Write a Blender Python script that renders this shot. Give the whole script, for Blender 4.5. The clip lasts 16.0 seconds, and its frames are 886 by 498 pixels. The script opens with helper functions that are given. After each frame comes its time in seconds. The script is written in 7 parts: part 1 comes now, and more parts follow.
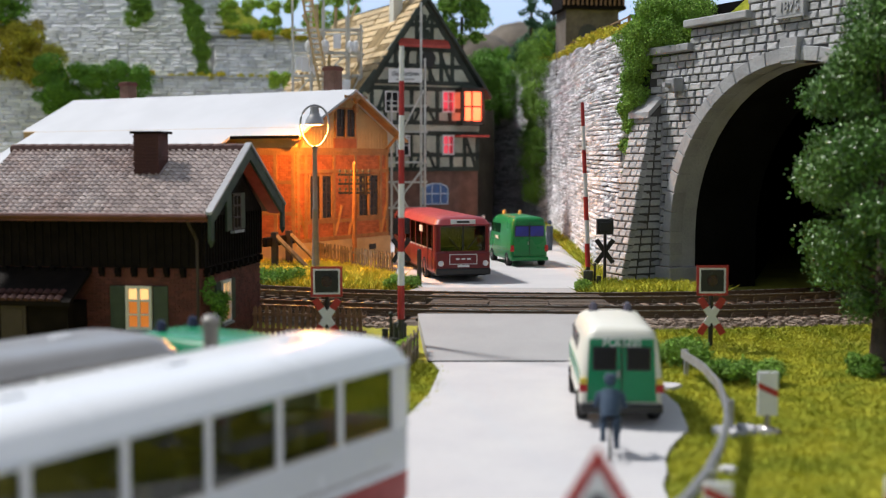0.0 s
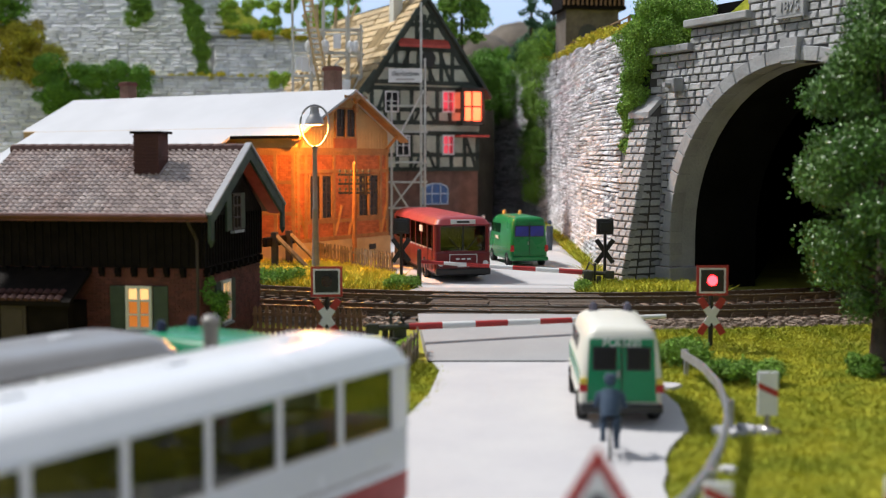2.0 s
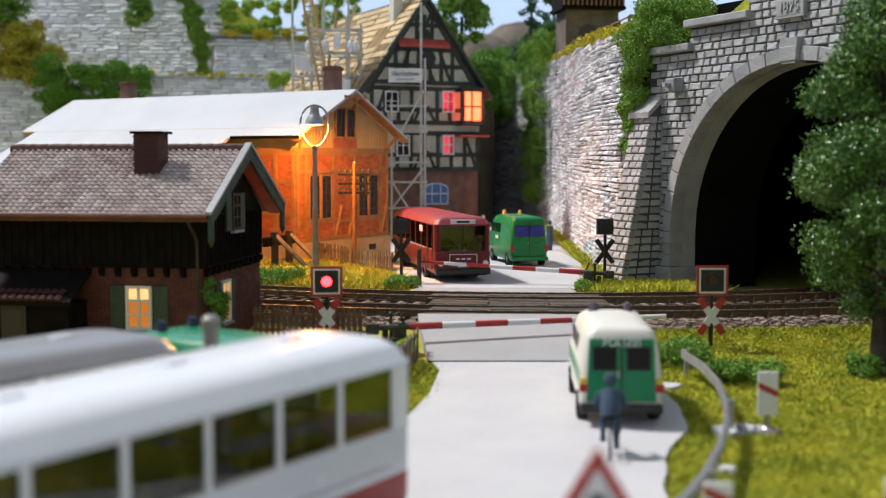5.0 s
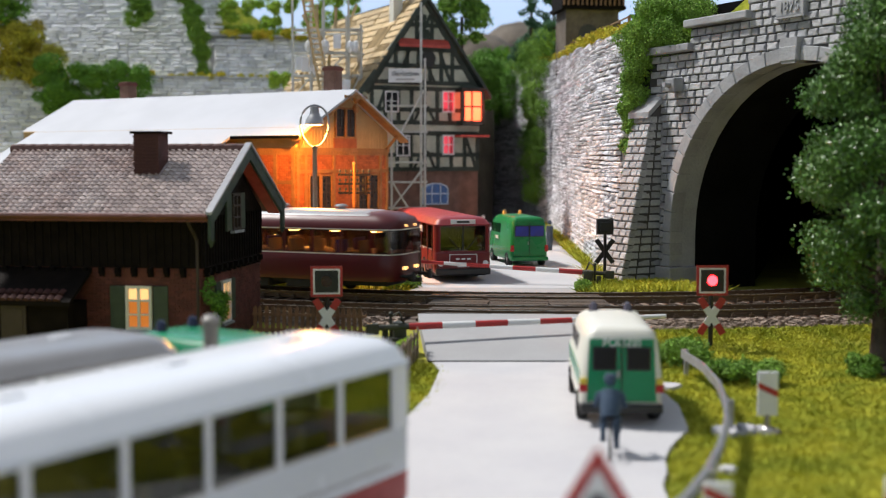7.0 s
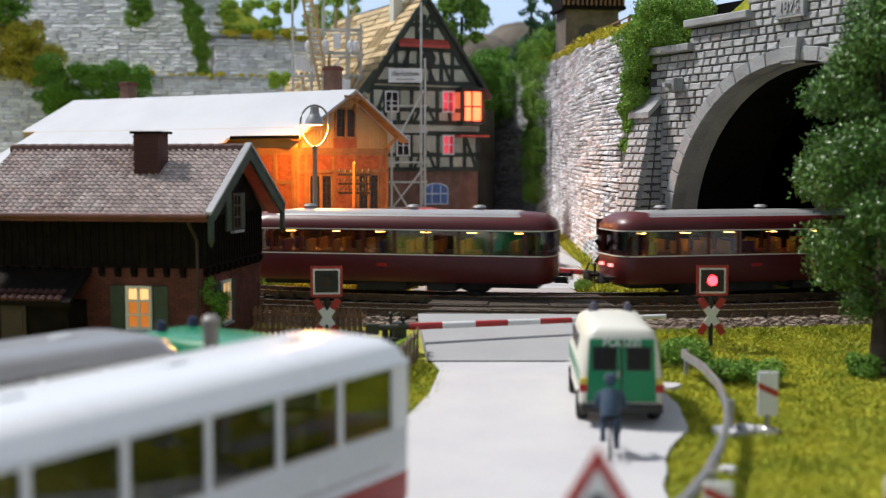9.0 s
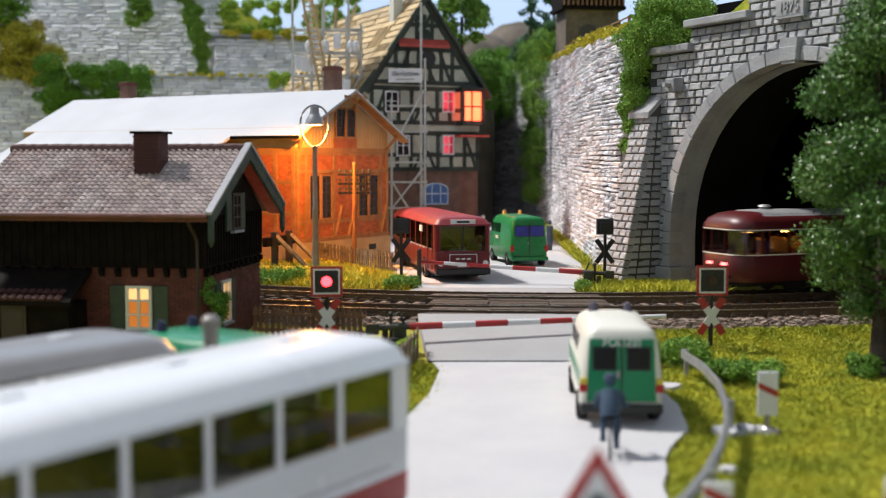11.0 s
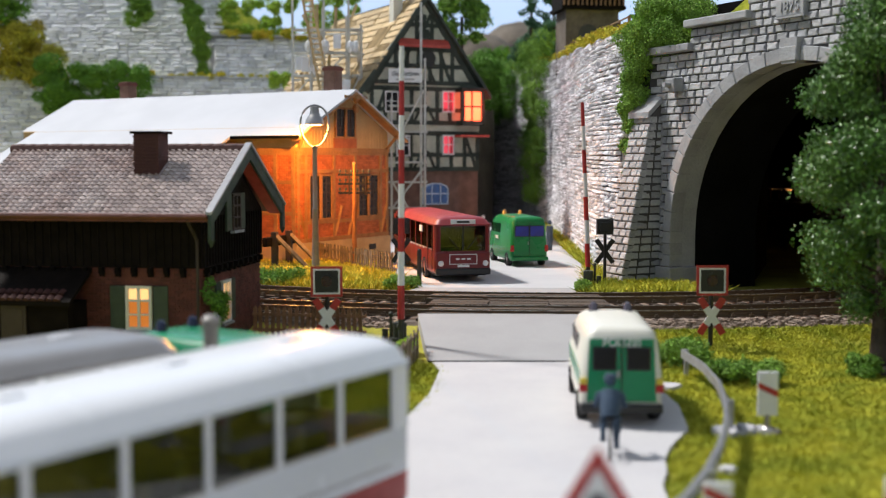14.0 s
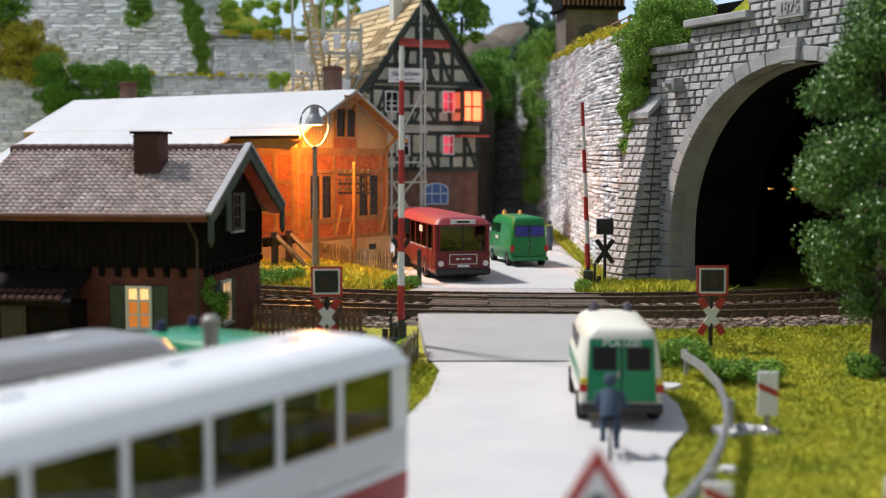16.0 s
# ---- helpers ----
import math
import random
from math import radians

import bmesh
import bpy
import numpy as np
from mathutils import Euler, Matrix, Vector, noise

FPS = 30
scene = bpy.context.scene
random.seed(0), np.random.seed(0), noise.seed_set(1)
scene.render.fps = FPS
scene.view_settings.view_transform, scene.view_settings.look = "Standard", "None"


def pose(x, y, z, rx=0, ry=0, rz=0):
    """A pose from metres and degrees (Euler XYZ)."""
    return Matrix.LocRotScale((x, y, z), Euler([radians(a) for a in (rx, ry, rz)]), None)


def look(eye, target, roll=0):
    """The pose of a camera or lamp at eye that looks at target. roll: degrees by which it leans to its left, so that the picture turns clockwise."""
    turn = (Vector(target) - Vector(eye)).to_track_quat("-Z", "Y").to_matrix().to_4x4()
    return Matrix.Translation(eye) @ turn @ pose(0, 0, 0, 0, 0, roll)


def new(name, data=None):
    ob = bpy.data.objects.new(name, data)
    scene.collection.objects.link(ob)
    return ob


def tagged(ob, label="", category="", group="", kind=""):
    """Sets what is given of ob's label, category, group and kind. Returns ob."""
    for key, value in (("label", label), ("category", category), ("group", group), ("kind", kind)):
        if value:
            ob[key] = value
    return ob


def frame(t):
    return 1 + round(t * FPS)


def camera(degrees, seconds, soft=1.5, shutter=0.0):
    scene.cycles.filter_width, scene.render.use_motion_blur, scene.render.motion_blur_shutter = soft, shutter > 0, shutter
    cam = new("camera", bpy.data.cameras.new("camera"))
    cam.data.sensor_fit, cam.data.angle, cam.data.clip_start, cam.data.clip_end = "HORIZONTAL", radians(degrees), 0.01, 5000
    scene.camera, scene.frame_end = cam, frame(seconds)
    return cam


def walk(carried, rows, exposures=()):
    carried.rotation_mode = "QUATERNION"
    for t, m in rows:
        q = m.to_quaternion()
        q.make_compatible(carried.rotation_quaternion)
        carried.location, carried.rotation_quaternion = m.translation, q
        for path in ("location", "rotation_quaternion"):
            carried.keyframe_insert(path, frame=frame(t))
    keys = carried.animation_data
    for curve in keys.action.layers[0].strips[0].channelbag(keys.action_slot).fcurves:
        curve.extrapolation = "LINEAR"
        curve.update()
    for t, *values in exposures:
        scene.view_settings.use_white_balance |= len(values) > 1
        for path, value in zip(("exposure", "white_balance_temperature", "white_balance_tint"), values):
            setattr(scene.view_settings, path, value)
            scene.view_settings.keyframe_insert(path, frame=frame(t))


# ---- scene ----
import functools

# A model railway in 1:87. All lengths below are those of the full-size originals, and S brings them to the model's size.
S = 1 / 87.0

cam = camera(40.94, 16.0, soft=1.2, shutter=0.4)
EYE = pose(0, 0, 6.0 * S, 90 - 4.248, 0, 0)
walk(cam, [(0, EYE), (16.0, EYE)], exposures=[(0, 0.14), (9.2, 0.15), (11.4, 0.19), (16.0, 0.19)])
cam.data.dof.use_dof = True
cam.data.dof.focus_distance = 49 * S
cam.data.dof.aperture_fstop = 19

# ---- light: the hall's ceiling light from upper left, pale painted sky all round ----
world = bpy.data.worlds.new("world")
scene.world = world
world.use_nodes = True
world.node_tree.nodes["Background"].inputs[0].default_value = (0.74, 0.85, 1.0, 1)
world.node_tree.nodes["Background"].inputs[1].default_value = 0.42
sun = new("ceiling_light_beam", bpy.data.lights.new("ceiling_light_beam", "SUN"))
sun.data.energy, sun.data.angle, sun.data.color = 4.0, radians(6), (1.0, 0.97, 0.93)
sun.matrix_world = look((0, 0, 0), (0.52, -0.27, -0.80))


# ---- materials ----
def material(name, color, rough=0.6, metal=0.0, var=0.12, scale=3.0, bump=0.15, fine=40.0, tint=None, emit=None, power=0.0,
             piece=0.0, glass=0.0, spec=0.5):
    """scale and fine: features per full-size metre. tint: second colour for large blotches. piece: how far single pieces differ."""
    m = bpy.data.materials.new(name)
    m.use_nodes = True
    t = m.node_tree
    n, l = t.nodes, t.links
    p = n["Principled BSDF"]
    p.inputs["Roughness"].default_value, p.inputs["Metallic"].default_value = rough, metal
    p.inputs["Specular IOR Level"].default_value = spec
    if glass:
        p.inputs["Transmission Weight"].default_value = glass
    if emit:
        p.inputs["Emission Color"].default_value, p.inputs["Emission Strength"].default_value = (*emit, 1), power
    co = n.new("ShaderNodeTexCoord")
    big = n.new("ShaderNodeTexNoise")
    big.inputs["Scale"].default_value, big.inputs["Detail"].default_value = scale / S, 5
    small = n.new("ShaderNodeTexNoise")
    small.inputs["Scale"].default_value, small.inputs["Detail"].default_value = fine / S, 3
    l.new(co.outputs["Object"], big.inputs["Vector"]), l.new(co.outputs["Object"], small.inputs["Vector"])
    mix = n.new("ShaderNodeMix")
    mix.data_type = "RGBA"
    ramp = n.new("ShaderNodeMapRange")
    ramp.inputs[1].default_value, ramp.inputs[2].default_value = 0.35, 0.65
    l.new(big.outputs["Fac"], ramp.inputs[0]), l.new(ramp.outputs[0], mix.inputs["Factor"])
    c2 = tint or tuple(c * (1 - 2 * var) for c in color)
    mix.inputs["A"].default_value, mix.inputs["B"].default_value = (*color, 1), (*c2, 1)
    hsv = n.new("ShaderNodeHueSaturation")
    l.new(mix.outputs["Result"], hsv.inputs["Color"])
    add = n.new("ShaderNodeMapRange")
    add.inputs[3].default_value, add.inputs[4].default_value = 1 - var * 1.5, 1 + var * 1.5
    l.new(small.outputs["Fac"], add.inputs[0])
    if piece:
        info, geo = n.new("ShaderNodeObjectInfo"), n.new("ShaderNodeNewGeometry")
        s1, r1, mul = n.new("ShaderNodeMath"), n.new("ShaderNodeMapRange"), n.new("ShaderNodeMath")
        s1.operation, mul.operation = "ADD", "MULTIPLY"
        l.new(info.outputs["Random"], s1.inputs[0]), l.new(geo.outputs["Random Per Island"], s1.inputs[1])
        fr = n.new("ShaderNodeMath")
        fr.operation = "FRACT"
        l.new(s1.outputs[0], fr.inputs[0]), l.new(fr.outputs[0], r1.inputs[0])
        r1.inputs[3].default_value, r1.inputs[4].default_value = 1 - piece, 1 + piece
        l.new(r1.outputs[0], mul.inputs[0]), l.new(add.outputs[0], mul.inputs[1])
        l.new(mul.outputs[0], hsv.inputs["Value"])
    else:
        l.new(add.outputs[0], hsv.inputs["Value"])
    l.new(hsv.outputs["Color"], p.inputs["Base Color"])
    rr = n.new("ShaderNodeMapRange")
    rr.inputs[3].default_value, rr.inputs[4].default_value = max(0.02, rough - 0.1), min(1, rough + 0.1)
    l.new(big.outputs["Fac"], rr.inputs[0]), l.new(rr.outputs[0], p.inputs["Roughness"])
    if bump:
        b = n.new("ShaderNodeBump")
        b.inputs["Strength"].default_value, b.inputs["Distance"].default_value = bump, 0.05 * S
        l.new(small.outputs["Fac"], b.inputs["Height"]), l.new(b.outputs["Normal"], p.inputs["Normal"])
    return m


M = {}
M["grass"] = material("grass", (0.50, 0.48, 0.055), 0.95, var=0.25, scale=0.8, fine=9, bump=0.8, tint=(0.30, 0.34, 0.04), piece=0.2, spec=0.1)
M["grass_yellow"] = material("grass_yellow", (0.66, 0.52, 0.07), 0.95, var=0.2, scale=1, fine=10, bump=0.7, tint=(0.42, 0.44, 0.05), piece=0.3, spec=0.1)
M["earth"] = material("earth", (0.40, 0.38, 0.06), 0.95, var=0.25, scale=0.7, fine=8, bump=0.9, tint=(0.30, 0.29, 0.05), spec=0.1)
M["plaster"] = material("plaster", (0.52, 0.51, 0.52), 0.85, var=0.03, scale=0.5, fine=6, bump=0.25, tint=(0.48, 0.47, 0.49), spec=0.2)
M["card"] = material("card", (0.36, 0.355, 0.36), 0.8, var=0.04, scale=0.6, fine=14, bump=0.12)
M["card_roof"] = material("card_roof", (0.52, 0.53, 0.57), 0.75, var=0.03, scale=0.4, fine=20, bump=0.08)
M["ballast"] = material("ballast", (0.30, 0.23, 0.18), 0.9, var=0.2, scale=3, fine=14, bump=0.6, tint=(0.20, 0.15, 0.12), piece=0.4)
M["sleeper"] = material("sleeper", (0.075, 0.050, 0.035), 0.75, var=0.2, scale=2, fine=20, bump=0.3)
M["rail"] = material("rail", (0.12, 0.085, 0.055), 0.5, 0.3, var=0.15, scale=2, fine=20, bump=0.1, tint=(0.16, 0.10, 0.05))
M["railhead"] = material("railhead", (0.55, 0.50, 0.43), 0.28, 0.9, var=0.08, scale=4, bump=0.05)
M["plank"] = material("plank", (0.050, 0.034, 0.024), 0.8, var=0.25, scale=1.2, fine=18, bump=0.4, tint=(0.08, 0.06, 0.042), piece=0.2)
M["stone"] = material("stone", (0.32, 0.325, 0.34), 0.85, var=0.18, scale=1.2, fine=8, bump=1.0, tint=(0.40, 0.40, 0.41), piece=0.24)
M["stone_smooth"] = material("stone_smooth", (0.35, 0.355, 0.37), 0.85, var=0.1, scale=0.8, fine=9, bump=0.5, piece=0.12)
M["mortar"] = material("mortar", (0.085, 0.082, 0.08), 0.95, var=0.15, scale=1, fine=10, bump=0.4)
M["rubble"] = material("rubble", (0.58, 0.575, 0.60), 0.5, var=0.2, scale=0.8, fine=7, bump=0.9, tint=(0.78, 0.765, 0.80), piece=0.3)
M["wall_far"] = material("wall_far", (0.74, 0.74, 0.77), 0.8, var=0.15, scale=0.35, fine=5, bump=0.6, tint=(0.84, 0.84, 0.88), piece=0.2)
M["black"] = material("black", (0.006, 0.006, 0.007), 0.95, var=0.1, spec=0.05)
# lining colour holds the darkness of the tunnel's inside
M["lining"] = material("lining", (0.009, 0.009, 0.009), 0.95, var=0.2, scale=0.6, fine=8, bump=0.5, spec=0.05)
M["tile"] = material("tile", (0.34, 0.25, 0.225), 0.32, var=0.15, scale=0.7, fine=12, bump=0.2, tint=(0.46, 0.39, 0.37), piece=0.28)
M["tile_red"] = material("tile_red", (0.16, 0.045, 0.03), 0.6, var=0.2, scale=1, fine=16, bump=0.3, piece=0.15)
M["brick_red"] = material("brick_red", (0.14, 0.036, 0.026), 0.7, var=0.2, scale=2, fine=14, bump=0.4, piece=0.25)
M["brick_dark"] = material("brick_dark", (0.085, 0.026, 0.020), 0.75, var=0.2, scale=2, fine=14, bump=0.4)
# dark brown wood, deepened to near-black for the shade on the house front
M["wood_dark"] = material("wood_dark", (0.010, 0.0065, 0.005), 0.8, var=0.25, scale=2, fine=16, bump=0.4, piece=0.2, spec=0.12)
M["green_board"] = material("green_board", (0.035, 0.06, 0.045), 0.65, var=0.15, scale=2, fine=16, bump=0.2)
M["shutter"] = material("shutter", (0.05, 0.075, 0.045), 0.6, var=0.12, scale=3, bump=0.15)
M["shed_brick"] = material("shed_brick", (0.46, 0.13, 0.04), 0.75, var=0.15, scale=1.5, fine=14, bump=0.4, piece=0.18)
M["shed_timber"] = material("shed_timber", (0.36, 0.17, 0.055), 0.7, var=0.15, scale=1.5, fine=14, bump=0.3)
M["shed_board"] = material("shed_board", (0.50, 0.33, 0.15), 0.7, var=0.1, scale=1, fine=12, bump=0.25, piece=0.1)
M["shed_base"] = material("shed_base", (0.50, 0.36, 0.20), 0.85, var=0.1, scale=1, fine=10, bump=0.3)
M["window_dark"] = material("window_dark", (0.012, 0.012, 0.014), 0.3, var=0.1, spec=0.25)
M["frame_dark"] = material("frame_dark", (0.045, 0.028, 0.02), 0.6, var=0.1)
M["white"] = material("white", (0.78, 0.78, 0.80), 0.4, var=0.02, scale=1, fine=10, bump=0.03)
M["white_gloss"] = material("white_gloss", (0.72, 0.73, 0.76), 0.25, var=0.02, scale=0.6, fine=10, bump=0.04, tint=(0.68, 0.69, 0.72))
M["cream"] = material("cream", (0.74, 0.72, 0.64), 0.35, var=0.03, scale=0.8, bump=0.04)
M["silver"] = material("silver", (0.34, 0.32, 0.31), 0.32, 0.5, var=0.05, scale=1, bump=0.06)
M["police_green"] = material("police_green", (0.008, 0.22, 0.095), 0.25, var=0.05, scale=1, bump=0.03)
M["van_green"] = material("van_green", (0.006, 0.19, 0.05), 0.3, var=0.06, scale=1, bump=0.03)
M["bus_red"] = material("bus_red", (0.155, 0.012, 0.015), 0.32, var=0.08, scale=1, bump=0.04, tint=(0.13, 0.011, 0.014))
M["bus_roof"] = material("bus_roof", (0.25, 0.026, 0.033), 0.4, var=0.08, scale=1, bump=0.06)
M["rail_red"] = material("rail_red", (0.095, 0.008, 0.010), 0.4, var=0.08, scale=1, bump=0.04)
M["roof_grey"] = material("roof_grey", (0.36, 0.36, 0.37), 0.4, 0.1, var=0.08, scale=1, bump=0.08)
M["under"] = material("under", (0.018, 0.017, 0.017), 0.7, var=0.2, scale=3, bump=0.2)
M["tyre"] = material("tyre", (0.015, 0.015, 0.015), 0.8, var=0.1, scale=6, bump=0.2)
M["metal"] = material("metal", (0.45, 0.45, 0.46), 0.35, 0.8, var=0.08, scale=4, bump=0.08)
M["galvanised"] = material("galvanised", (0.36, 0.36, 0.38), 0.4, 0.35, var=0.08, scale=2, bump=0.1)
M["post_grey"] = material("post_grey", (0.26, 0.24, 0.22), 0.5, 0.2, var=0.1, scale=2, bump=0.1)
M["pole_orange"] = material("pole_orange", (0.40, 0.16, 0.045), 0.6, var=0.15, scale=2, bump=0.2)
M["cast"] = material("cast", (0.060, 0.062, 0.045), 0.55, 0.2, var=0.2, scale=4, bump=0.25)
M["sign_black"] = material("sign_black", (0.012, 0.012, 0.013), 0.35, var=0.1, scale=4, bump=0.05)
M["sign_red"] = material("sign_red", (0.42, 0.03, 0.025), 0.45, var=0.08, scale=4, bump=0.05)
M["boom_red"] = material("boom_red", (0.40, 0.022, 0.02), 0.4, var=0.08, scale=4, bump=0.05)
M["sign_white"] = material("sign_white", (0.72, 0.72, 0.72), 0.45, var=0.04, scale=4, bump=0.04)
M["seat"] = material("seat", (0.05, 0.065, 0.04), 0.8, var=0.2, scale=2, bump=0.2)
M["seat_tan"] = material("seat_tan", (0.30, 0.24, 0.12), 0.8, var=0.2, scale=2, bump=0.2)
M["interior_blue"] = material("interior_blue", (0.02, 0.03, 0.30), 0.4, var=0.15, scale=2)
M["timber_green"] = material("timber_green", (0.040, 0.055, 0.043), 0.75, var=0.15, scale=2, fine=14, bump=0.3)
M["infill"] = material("infill", (0.52, 0.53, 0.43), 0.85, var=0.12, scale=1, fine=9, bump=0.3)
M["house_brick"] = material("house_brick", (0.22, 0.12, 0.09), 0.85, var=0.2, scale=1.5, fine=10, bump=0.4)
M["raw_wood"] = material("raw_wood", (0.58, 0.42, 0.22), 0.75, var=0.15, scale=1.2, fine=14, bump=0.3, piece=0.25)
M["scaffold"] = material("scaffold", (0.58, 0.58, 0.55), 0.5, 0.3, var=0.1, scale=2, bump=0.1)
M["red_paint"] = material("red_paint", (0.50, 0.07, 0.05), 0.6, var=0.1, scale=2, bump=0.1)
M["window_blue"] = material("window_blue", (0.42, 0.55, 0.72), 0.4, var=0.06, scale=2, bump=0.05)
M["pane_blue"] = material("pane_blue", (0.06, 0.16, 0.42), 0.12, var=0.2, scale=1.2, bump=0.05)
M["fence"] = material("fence", (0.28, 0.15, 0.08), 0.75, var=0.2, scale=3, fine=18, bump=0.3, piece=0.2)
M["fence_grey"] = material("fence_grey", (0.24, 0.18, 0.12), 0.8, var=0.2, scale=3, fine=18, bump=0.3, piece=0.2)
M["bark"] = material("bark", (0.085, 0.062, 0.045), 0.9, var=0.25, scale=2, fine=12, bump=0.8)
M["leaf"] = material("leaf", (0.068, 0.165, 0.024), 0.34, var=0.2, scale=0.7, fine=6, bump=0, tint=(0.10, 0.20, 0.035), piece=0.5)
M["ivy"] = material("ivy", (0.13, 0.27, 0.03), 0.8, var=0.2, scale=0.5, fine=6, bump=0, tint=(0.21, 0.36, 0.045), piece=0.45)
M["hedge"] = material("hedge", (0.12, 0.28, 0.03), 0.8, var=0.2, scale=0.5, fine=6, bump=0, tint=(0.14, 0.30, 0.035), piece=0.45)
M["leaf_light"] = material("leaf_light", (0.38, 0.54, 0.06), 0.8, var=0.2, scale=0.5, fine=6, bump=0, tint=(0.25, 0.42, 0.05), piece=0.45)
M["leaf_autumn"] = material("leaf_autumn", (0.45, 0.45, 0.05), 0.8, var=0.2, scale=0.6, fine=6, bump=0, tint=(0.46, 0.38, 0.04), piece=0.5)
M["leaf_blue"] = material("leaf_blue", (0.08, 0.19, 0.10), 0.8, var=0.2, scale=0.6, fine=6, bump=0, piece=0.45)
M["hall_floor"] = material("hall_floor", (0.24, 0.235, 0.23), 0.5, var=0.08, scale=0.05, fine=1.0, bump=0.05)
M["rock"] = material("rock", (0.16, 0.13, 0.10), 0.9, var=0.25, scale=0.4, fine=5, bump=0.9)
M["cloth_blue"] = material("cloth_blue", (0.05, 0.085, 0.14), 0.8, var=0.15, scale=3, bump=0.15)
M["lens_red_off"] = material("lens_red_off", (0.03, 0.006, 0.006), 0.2, var=0.05)
M["beacon_blue"] = material("beacon_blue", (0.012, 0.02, 0.06), 0.1, var=0.05)
M["beacon_grey"] = material("beacon_grey", (0.10, 0.09, 0.12), 0.15, var=0.05)
M["amber"] = material("amber", (0.75, 0.42, 0.12), 0.3, var=0.1)
M["tail_red"] = material("tail_red", (0.45, 0.02, 0.02), 0.25, var=0.05)
M["yellow"] = material("yellow", (0.65, 0.50, 0.05), 0.4, var=0.05)
M["glow_red"] = material("glow_red", (0.8, 0.05, 0.04), 0.4, var=0, emit=(1.0, 0.008, 0.011), power=30)
M["glow_tail"] = material("glow_tail", (0.8, 0.1, 0.1), 0.4, var=0, emit=(1.0, 0.13, 0.12), power=5)
M["glow_head"] = material("glow_head", (0.8, 0.6, 0.3), 0.4, var=0, emit=(1.0, 0.50, 0.16), power=2.5)
M["glow_lamp"] = material("glow_lamp", (0.9, 0.6, 0.3), 0.4, var=0, emit=(1.0, 0.50, 0.12), power=9)
M["glow_train"] = material("glow_train", (0.9, 0.6, 0.3), 0.4, var=0, emit=(1.0, 0.40, 0.09), power=18)
M["glow_window"] = material("glow_window", (0.3, 0.15, 0.06), 0.5, var=0.25, scale=1.2, emit=(1.0, 0.27, 0.03), power=0.45)
M["glow_curtain"] = material("glow_curtain", (0.4, 0.3, 0.2), 0.5, var=0.1, scale=1.2, emit=(1.0, 0.55, 0.20), power=1.1)
M["glow_oriel"] = material("glow_oriel", (0.9, 0.2, 0.1), 0.5, var=0.1, emit=(1.0, 0.12, 0.04), power=3.6)
M["sky_paint"] = material("sky_paint", (0.5, 0.6, 0.75), 0.9, var=0.03, scale=0.02, fine=0.2, bump=0, emit=(0.58, 0.74, 1.0), power=0.72)
M["glow_pink"] = material("glow_pink", (0.8, 0.1, 0.15), 0.5, var=0.1, emit=(1.0, 0.06, 0.10), power=0.5)


def clear_glass(name, color=(1, 1, 1), share=0.12):
    """Thin glass: mostly clear, with a mirror's sheen."""
    m = bpy.data.materials.new(name)
    m.use_nodes = True
    n, l = m.node_tree.nodes, m.node_tree.links
    n.remove(n["Principled BSDF"])
    a, b, mix = n.new("ShaderNodeBsdfTransparent"), n.new("ShaderNodeBsdfGlossy"), n.new("ShaderNodeMixShader")
    a.inputs["Color"].default_value, b.inputs["Roughness"].default_value = (*color, 1), 0.04
    mix.inputs[0].default_value = share
    l.new(a.outputs[0], mix.inputs[1]), l.new(b.outputs[0], mix.inputs[2])
    l.new(mix.outputs[0], n["Material Output"].inputs["Surface"])
    return m


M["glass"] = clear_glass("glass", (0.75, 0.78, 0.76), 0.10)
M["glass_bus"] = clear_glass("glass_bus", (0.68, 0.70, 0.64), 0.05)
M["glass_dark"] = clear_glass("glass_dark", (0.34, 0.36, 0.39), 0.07)


